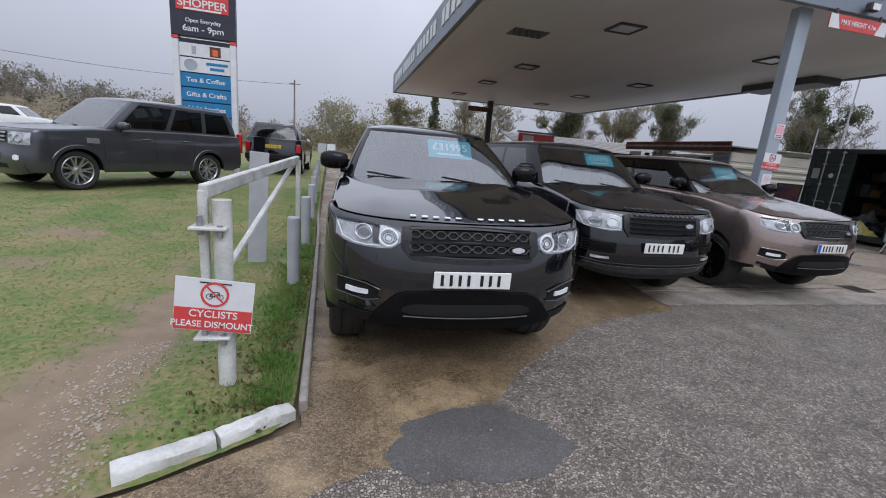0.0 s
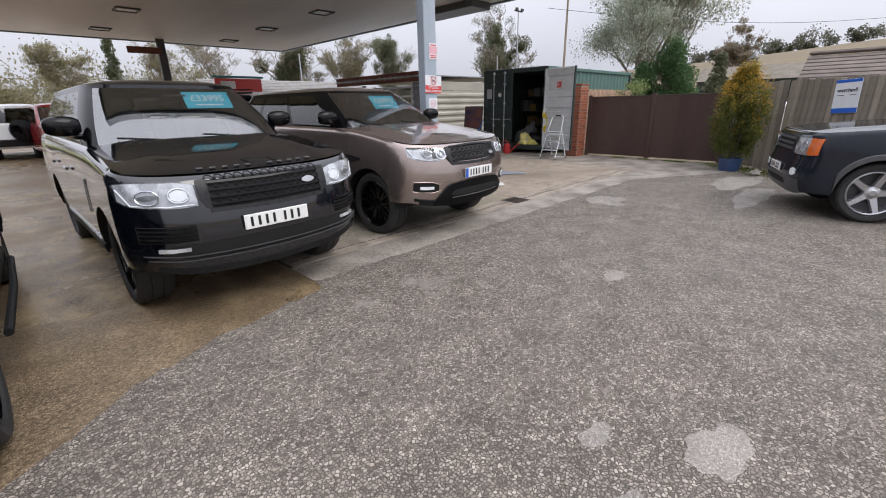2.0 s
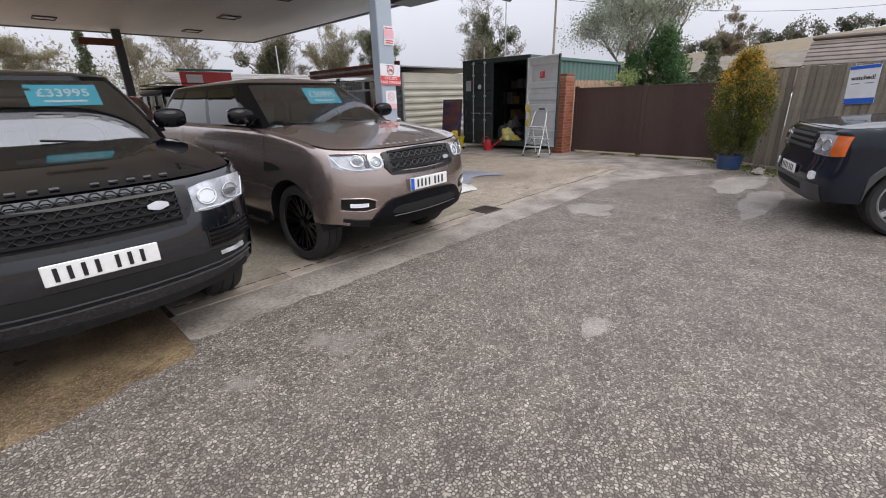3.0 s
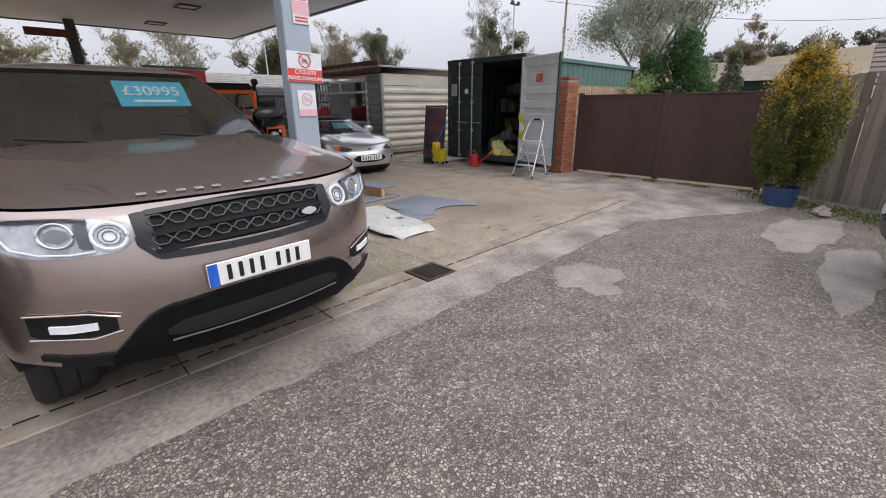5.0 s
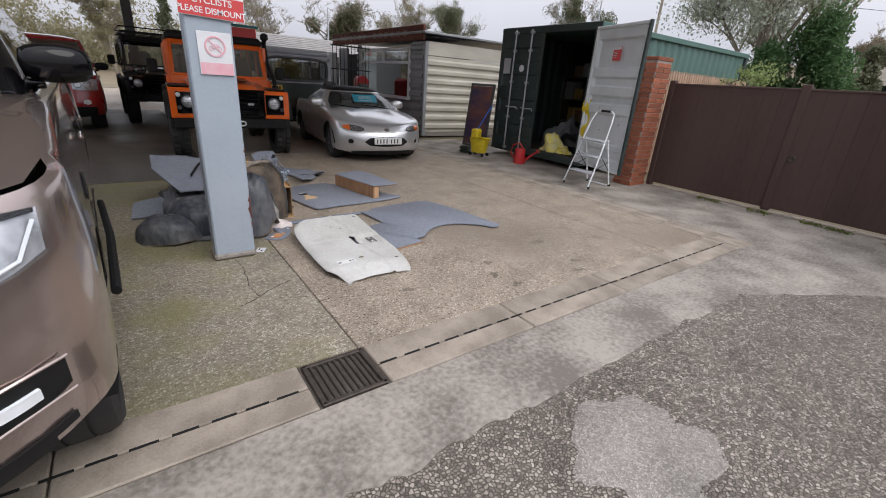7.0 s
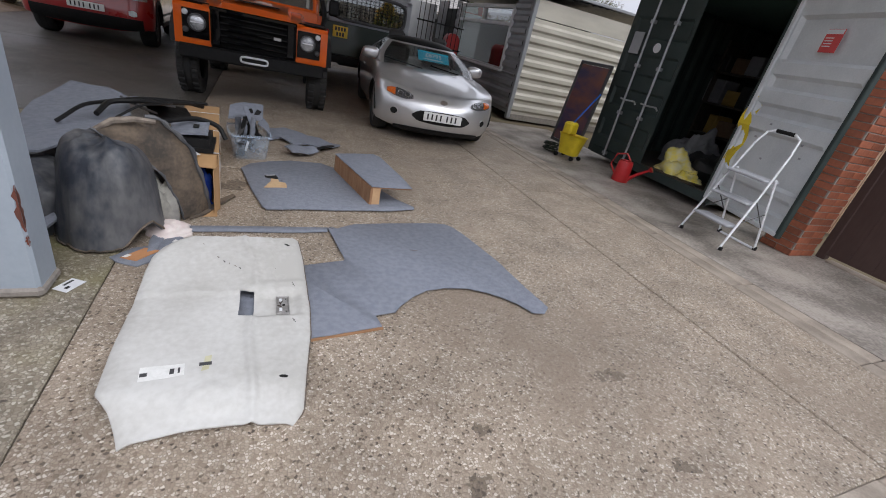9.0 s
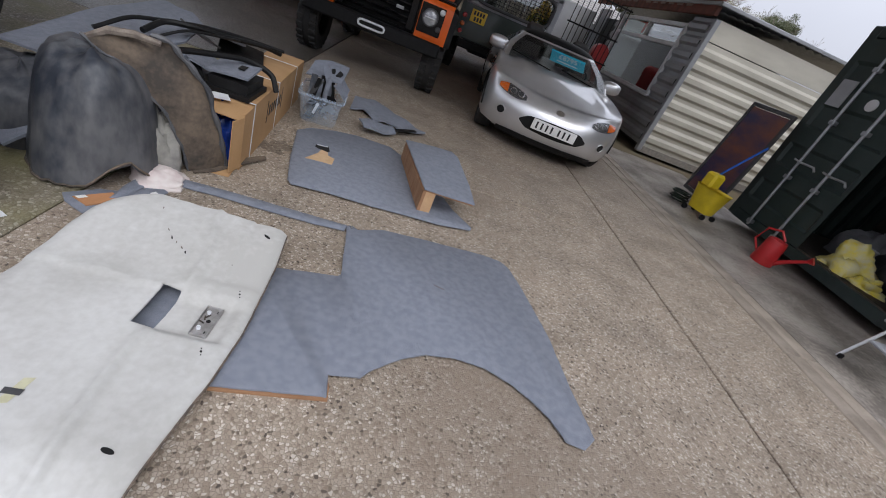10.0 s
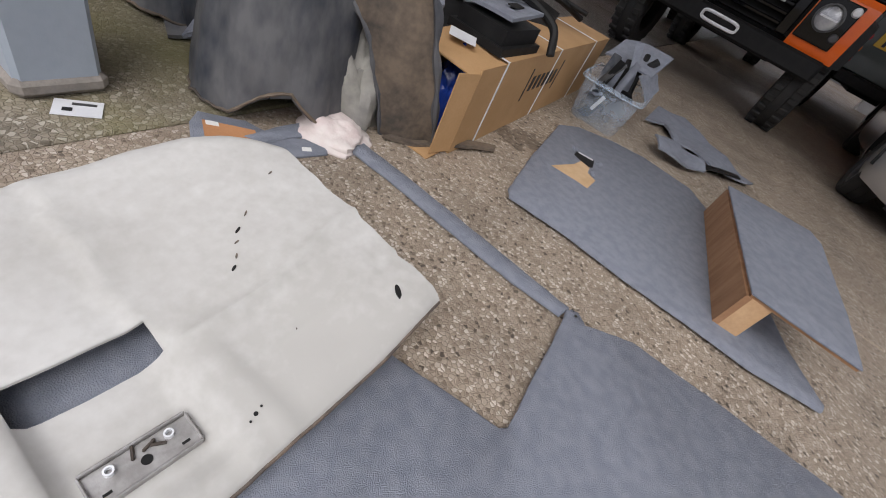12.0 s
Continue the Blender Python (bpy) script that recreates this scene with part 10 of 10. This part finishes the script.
cone_tree("dense dark green conifer behind the gates", (22.6, 7.25, 0), 3.75, 1.15, 4, DARK_LEAF, 30000, 0.045, clumps=90, tip=0.6)
cone_tree("dark green bush at the conifer's foot", (22.0, 8.2, 0), 2.9, 1.0, 45, DARK_LEAF, 12000, 0.05, clumps=60, tip=0.6)
tree("small pale green round-headed tree behind the gates", (17.7, 7.0, 0), 2.5, 8, leaf=PALE_LEAF, nleaf=9000, lsize=0.03, upright=0.3, limbs=9, depth=3, trunk_r=0.05, clumps=60, cspread=0.1)
tree("bare ivy-clad tree behind the canopy", (29, 55, hill(29, 55)), 11.5, 21, ivy=12000, ivy_size=0.011, twig=0.03, upright=0.5, limbs=11, bark=TWIG, depth=5)
tree("bare tree with mossy twigs", (20, 60, hill(20, 60)), 9.5, 22, twig=0.026, upright=0.55, limbs=10, bark=TWIG, depth=5, leaf=MOSS_LEAF, nleaf=2500, lsize=0.07)
tree("bushy mossy tree behind the sheds", (38, 55.5, hill(38, 55)), 11.0, 23, leaf=MOSS_LEAF, nleaf=30000, lsize=0.06, twig=0.024, upright=0.6, limbs=13, bark=TWIG, clumps=150, depth=5)
tree("ivy-grown tree behind the sheds", (42.8, 52, hill(43, 52)), 11.4, 24, leaf=IVY_LEAF, nleaf=30000, lsize=0.065, ivy=9000, ivy_size=0.01, twig=0.026, upright=0.66, limbs=13, bark=TWIG, clumps=90)
tree("bare spreading tree behind the sheds", (33, 57, hill(33, 57)), 8.6, 25, twig=0.024, leaf=MOSS_LEAF, nleaf=14000, lsize=0.055, limbs=12, bark=TWIG, depth=5)
tree("broad ivy-clad tree behind the container", (49.5, 39.5, hill(49, 39)), 12.2, 26, ivy=22000, ivy_size=0.009, twig=0.022, upright=0.6, limbs=15, bark=TWIG, depth=5, leaf=IVY_LEAF, nleaf=16000, lsize=0.06, low=0.15)
tree("small bare tree behind the container", (53, 37, hill(53, 37)), 8.2, 27, twig=0.022, limbs=12, bark=TWIG, depth=5)
tree("bare hedgerow tree far off", (-12, 46, 0), 6.0, 28, twig=0.016, limbs=9, bark=TWIG)
tree("bare hedgerow tree far off", (-3, 75, 0.3), 7.5, 29, twig=0.022, limbs=9, bark=TWIG, depth=5)
cone_tree("narrow dark conifer far off", (12.5, 62, 0.2), 9.0, 1.3, 30, IVY_LEAF, 3600, 0.15)
tree("bare tree far behind the forecourt", (16.5, 58, 0.2), 8.2, 31, twig=0.022, limbs=10, leaf=MOSS_LEAF, nleaf=2600, lsize=0.09, bark=TWIG, depth=5)
tree("mossy tree far behind the forecourt", (7.5, 55, 0.2), 7.0, 32, twig=0.022, limbs=10, leaf=MOSS_LEAF, nleaf=14000, lsize=0.06, bark=TWIG, depth=5)
cone_tree("narrow dark shrub on the slope", (38.5, 9.5, 0.0), 4.5, 0.95, 33, IVY_LEAF, 5000, 0.1)
tree("bare brown tree on the slope", (58, 12.6, 0.3), 7.4, 34, twig=0.022, limbs=11, leaf=HEDGE, nleaf=24000, lsize=0.06, bark=TWIG, depth=5, low=0.15)

# hedges and woods in the distance, one sheet of foliage each
# distance haze is put into the woods' paler leaf colours
WOOD = leaf_mat("haze_paled_woodland", (0.25, 0.225, 0.185), (0.19, 0.18, 0.135))


def wood(label, az0, az1, dist, height, trees, each, material, seed, depth=10, size=0.05, low=0.45, wide=0.42):
    """Many far crowns of uneven height standing close together."""
    r = random.Random(seed)
    pts = []
    for _ in range(trees):
        az, d = r.uniform(az0, az1), dist + depth * r.random()
        x, y = 6 + d * math.sin(radians(az)), d * math.cos(radians(az))
        h = height * r.uniform(low, 1.0) * (1 + 0.35 * noise.noise(Vector((az * 0.22, seed, 0))))
        w = h * wide * r.uniform(0.7, 1.25)
        centres = []
        for _ in range(14):
            a, t = r.uniform(0, 6.283), r.random()
            q = w * math.sin(math.pi * (0.18 + 0.74 * t)) * math.sqrt(r.random())
            centres.append(Vector((x + q * math.cos(a), y + q * math.sin(a), hill(x, y) + h * (0.08 + 0.86 * t))))
        pts += clumped(r, centres, each, w * 0.42, 0.9)
    tagged(leaves(pts, height * size, material, "woodland", None, seed), label, "woodland", kind="stuff")


wood("brown winter hedge and scrub beyond the lawn", -50, -14, 62, 2.8, 120, 220, HEDGE, 51, 8, 0.035, wide=0.7)
wood("wooded hillside to the west", -62, -14, 110, 8, 190, 240, WOOD, 52, 70, 0.035)
wood("winter hedgerow across the road", -14, 9, 80, 4.4, 80, 260, HEDGE, 53, 14, 0.035)
wood("mossy winter wood behind the forecourt", -9, 15, 64, 8.6, 52, 520, MOSS_LEAF, 54, 14, 0.018)
wood("bare wood behind the sheds", 18, 62, 98, 6.5, 90, 380, WOOD, 55, 25, 0.022)
wood("dark trees along the ridge of the field", 73, 110, 258, 8.5, 110, 320, leaf_mat("ridge_trees", (0.095, 0.105, 0.07), (0.15, 0.145, 0.1)), 56, 18, 0.05, 0.25, 0.6)
wood("rusty scrub at the foot of the field", 66, 100, 48, 2.3, 60, 160, HEDGE, 57, 10, 0.06, wide=0.7)

# poles and masts
first = None
for x, y, h in ((-7.0, 66, 9.5), (47, 26.5, 12.5), (18.5, 31, 5.2), (33.5, 25, 5.4)):
    if first is None:
        first = thing("telegraph_pole", "grey wooden telegraph pole with a cross arm", "pole", pose(x, y, 0), "poles in the distance")
    p = first if h == 9.5 else thing("telegraph_pole", "plain slender pole against the sky", "pole", pose(x, y, 0), "poles in the distance")
    b = M()
    b.cyl((0, 0, 0), (0, 0, h), 0.15 if h > 6 else 0.05, 0.1 if h > 6 else 0.04, n=10)
    part("shaft", b, GREY_POST if h < 6 else WEATHERED, p)
    if h == 9.5:
        part("cross_arm", M().box((0, 0, h - 0.5), (1.5, 0.1, 0.1)), WEATHERED, p)
mast = thing("floodlight_mast", "thin floodlight mast with a head frame", "mast", pose(46, 32, 0))
b = M()
b.cyl((0, 0, 0), (0, 0, 11.4), 0.1, 0.06, n=8)
part("shaft", b, GREY_POST, mast)
part("head_frame", M().box((0, 0, 11.3), (1.4, 0.15, 0.12)), GREY_TRIM, mast)
for s in (-0.5, 0.5):
    part("floodlight", M().box((s, -0.15, 11.45), (0.4, 0.2, 0.25), 0.03), GREY_TRIM, mast)
b = M()
b.tube([(44 + 3.2 * k, 27 - 2.6 * k, 10.6 - 1.4 * math.sin(math.pi * k / 12)) for k in range(13)], 0.02, 4)
tagged(part("overhead_cable", b, BLACK_TRIM), "thin overhead cable against the sky", "cable")
b = M()
b.tube([(-7 - 4 * k, 66 - 1 * k, 8.9 - 0.9 * math.sin(math.pi * k / 10)) for k in range(11)], 0.02, 4)
tagged(part("overhead_cable", b, BLACK_TRIM), "thin overhead telephone cable", "cable")

# ---- buildings behind ----
TILE = mat("brown_roof_tiles", (0.16, 0.13, 0.11), (0.11, 0.09, 0.08), 3, 0.85, bump=0.3, per_object=0.15)
SHINGLE = mat("grey_shingle_roof", (0.27, 0.255, 0.24), (0.2, 0.19, 0.18), 3, 0.85, bump=0.3)
TEAL = mat("teal_trim", (0.05, 0.22, 0.24), None, 3, 0.5)
ws = thing("workshop", "low workshop with a shingle roof and a red sign", "building", pose(10.6, 24.9, 0))
part("wall", M().box((5.0, 3.0, 1.1), (9.6, 6.0, 2.2), 0.01), CORR_GREY, ws)
for k in range(9):
    t0, t1 = k / 9, (k + 1) / 9
    b = M()
    b.box((0, 0, 0), (10.4, 0.5, 0.05), 0.01, Matrix.Translation((5.2, -0.3 + 3.6 * (t0 + t1) / 2, 2.25 + 0.95 * (t0 + t1) / 2)) @ Matrix.Rotation(radians(12), 4, "X"))
    part("shingle_course", b, SHINGLE, ws)
part("sign_board", M().box((0.9, -0.55, 2.72), (2.3, 0.1, 0.62), 0.01), RED_SIGN, ws)
part("teal_capping", M().box((0.9, -0.56, 3.1), (2.5, 0.14, 0.1), 0.01), TEAL, ws)
part("sign_patch", M().box((0.35, -0.61, 2.72), (0.7, 0.02, 0.36)), WHITE_SIGN, ws)
# flat near-black sheet on the solid wall, painting the doorway's inner shade
part("dark_doorway", M().box((4.5, -0.02, 1.0), (3.0, 0.04, 2.0)), VOID_SHADE, ws)
wall = thing("white_wall", "white rendered yard wall", "wall", pose(12.9, 19.2, 0))
part("render", M().box((0, 0, 1.1), (2.6, 0.15, 2.2), 0.01), WHITE_SIGN, wall)
gr = thing("security_grille", "black steel grille gate beside the shed", "gate", pose(13.0, 15.2, 0, 0, 0, 10))
for k in range(11):
    b = M()
    b.cyl((-0.6 + 0.12 * k, 0, 0.1), (-0.6 + 0.12 * k, 0, 2.25), 0.01, n=6)
    part("upright_bar", b, BLACK_TRIM, gr)
for z in (0.15, 0.6, 1.1, 1.6, 2.2):
    part("cross_bar", M().box((0, 0, z), (1.3, 0.03, 0.03)), BLACK_TRIM, gr)
house = thing("outbuilding", "low outbuilding with a brown tiled roof behind the fence", "building", pose(16.6, 2.35, -0.2, 0, 0, 3))
part("wall", M().box((2.6, -4.2, 1.0), (4.6, 8.0, 2.0), 0.01), WEATHERED, house)
for k in range(8):
    b = M()
    x = 0.1 + 0.31 * k
    b.box((0, 0, 0), (0.36, 8.6, 0.045), 0.01, Matrix.Translation((x, -4.25, 2.03 + 0.105 * k)) @ Matrix.Rotation(radians(-14), 4, "Y"))
    part("tile_course", b, TILE, house, smooth=0)
part("ridge", M().box((2.5, -4.25, 2.9), (0.25, 8.6, 0.1), 0.04), TILE, house)
barn = thing("barn", "low barn with a grey-brown roof below the field", "building", pose(44, 8.4, 0.0, 0, 0, 0))
part("wall", M().box((0, 0, 1.45), (5, 6.4, 2.9)), GREEN_PAINT, barn)
b = M()
b.prism([(-2.8, 2.85), (2.8, 2.85), (0, 3.95)], -3.5, 3.5, Matrix.Rotation(radians(90), 4, "X"))
part("roof", b, mat("barn_roof", (0.2, 0.175, 0.14), (0.15, 0.13, 0.105), 2, 0.9, bump=0.2), barn)
rf = thing("white_tent", "white pointed tent roof behind the gates", "tent", pose(27, 5.0, 0))
b = M()
b.cyl((0, 0, 1.2), (0, 0, 2.1), 1.7, 0.03, n=4)
b.cyl((0, 0, 0), (0, 0, 1.2), 1.5, 1.5, n=4)
part("canvas", b, WHITE_SIGN, rf, smooth=0)
hd = thing("hoarding", "row of white boards beside the far road", "hoarding", pose(-5.0, 48, 0.2))
for k in range(5):
    if k != 2:
        part("board", M().box((0.95 * k, 0, 0.55), (0.85, 0.05, 1.1)), WHITE_SIGN if k % 2 == 0 else GREY_POST, hd)
road = tagged(part("road", M().prism([(-60, 38), (-14, 40), (-2.5, 36), (1.2, 34.2), (4, 36), (-2, 41), (-14, 45), (-60, 43)], -0.02, 0.02), SMOOTH_CONCRETE), "grey road beyond the lawn", "road", kind="structure")


# ---- bricks of the gate pier ----
brick_mesh = None
for c in range(26):
    z = 0.04 + 0.075 * c
    for k in range(4):
        a = math.pi / 2 * k + (0 if c % 2 else math.pi / 4 * 0)
        for j in (0, 1):
            if brick_mesh is None:
                ob = part("brick", M().box((0, 0, 0), (0.215, 0.1025, 0.065), 0.004), BRICK, pier, smooth=0)
                brick_mesh = ob.data
            else:
                ob = new("brick", brick_mesh)
                ob.parent = pier
            off = (-0.112 + 0.225 * j) + (0.0 if c % 2 else 0.0)
            x = off if c % 2 == 0 else off * 1.0
            if j == 1 and c % 2 == 1:
                x = 0.112
            ob.matrix_basis = Matrix.Rotation(a, 4, "Z") @ pose(x * (0.76 if c % 2 else 1), -0.172 + random.uniform(-0.002, 0.002), z)
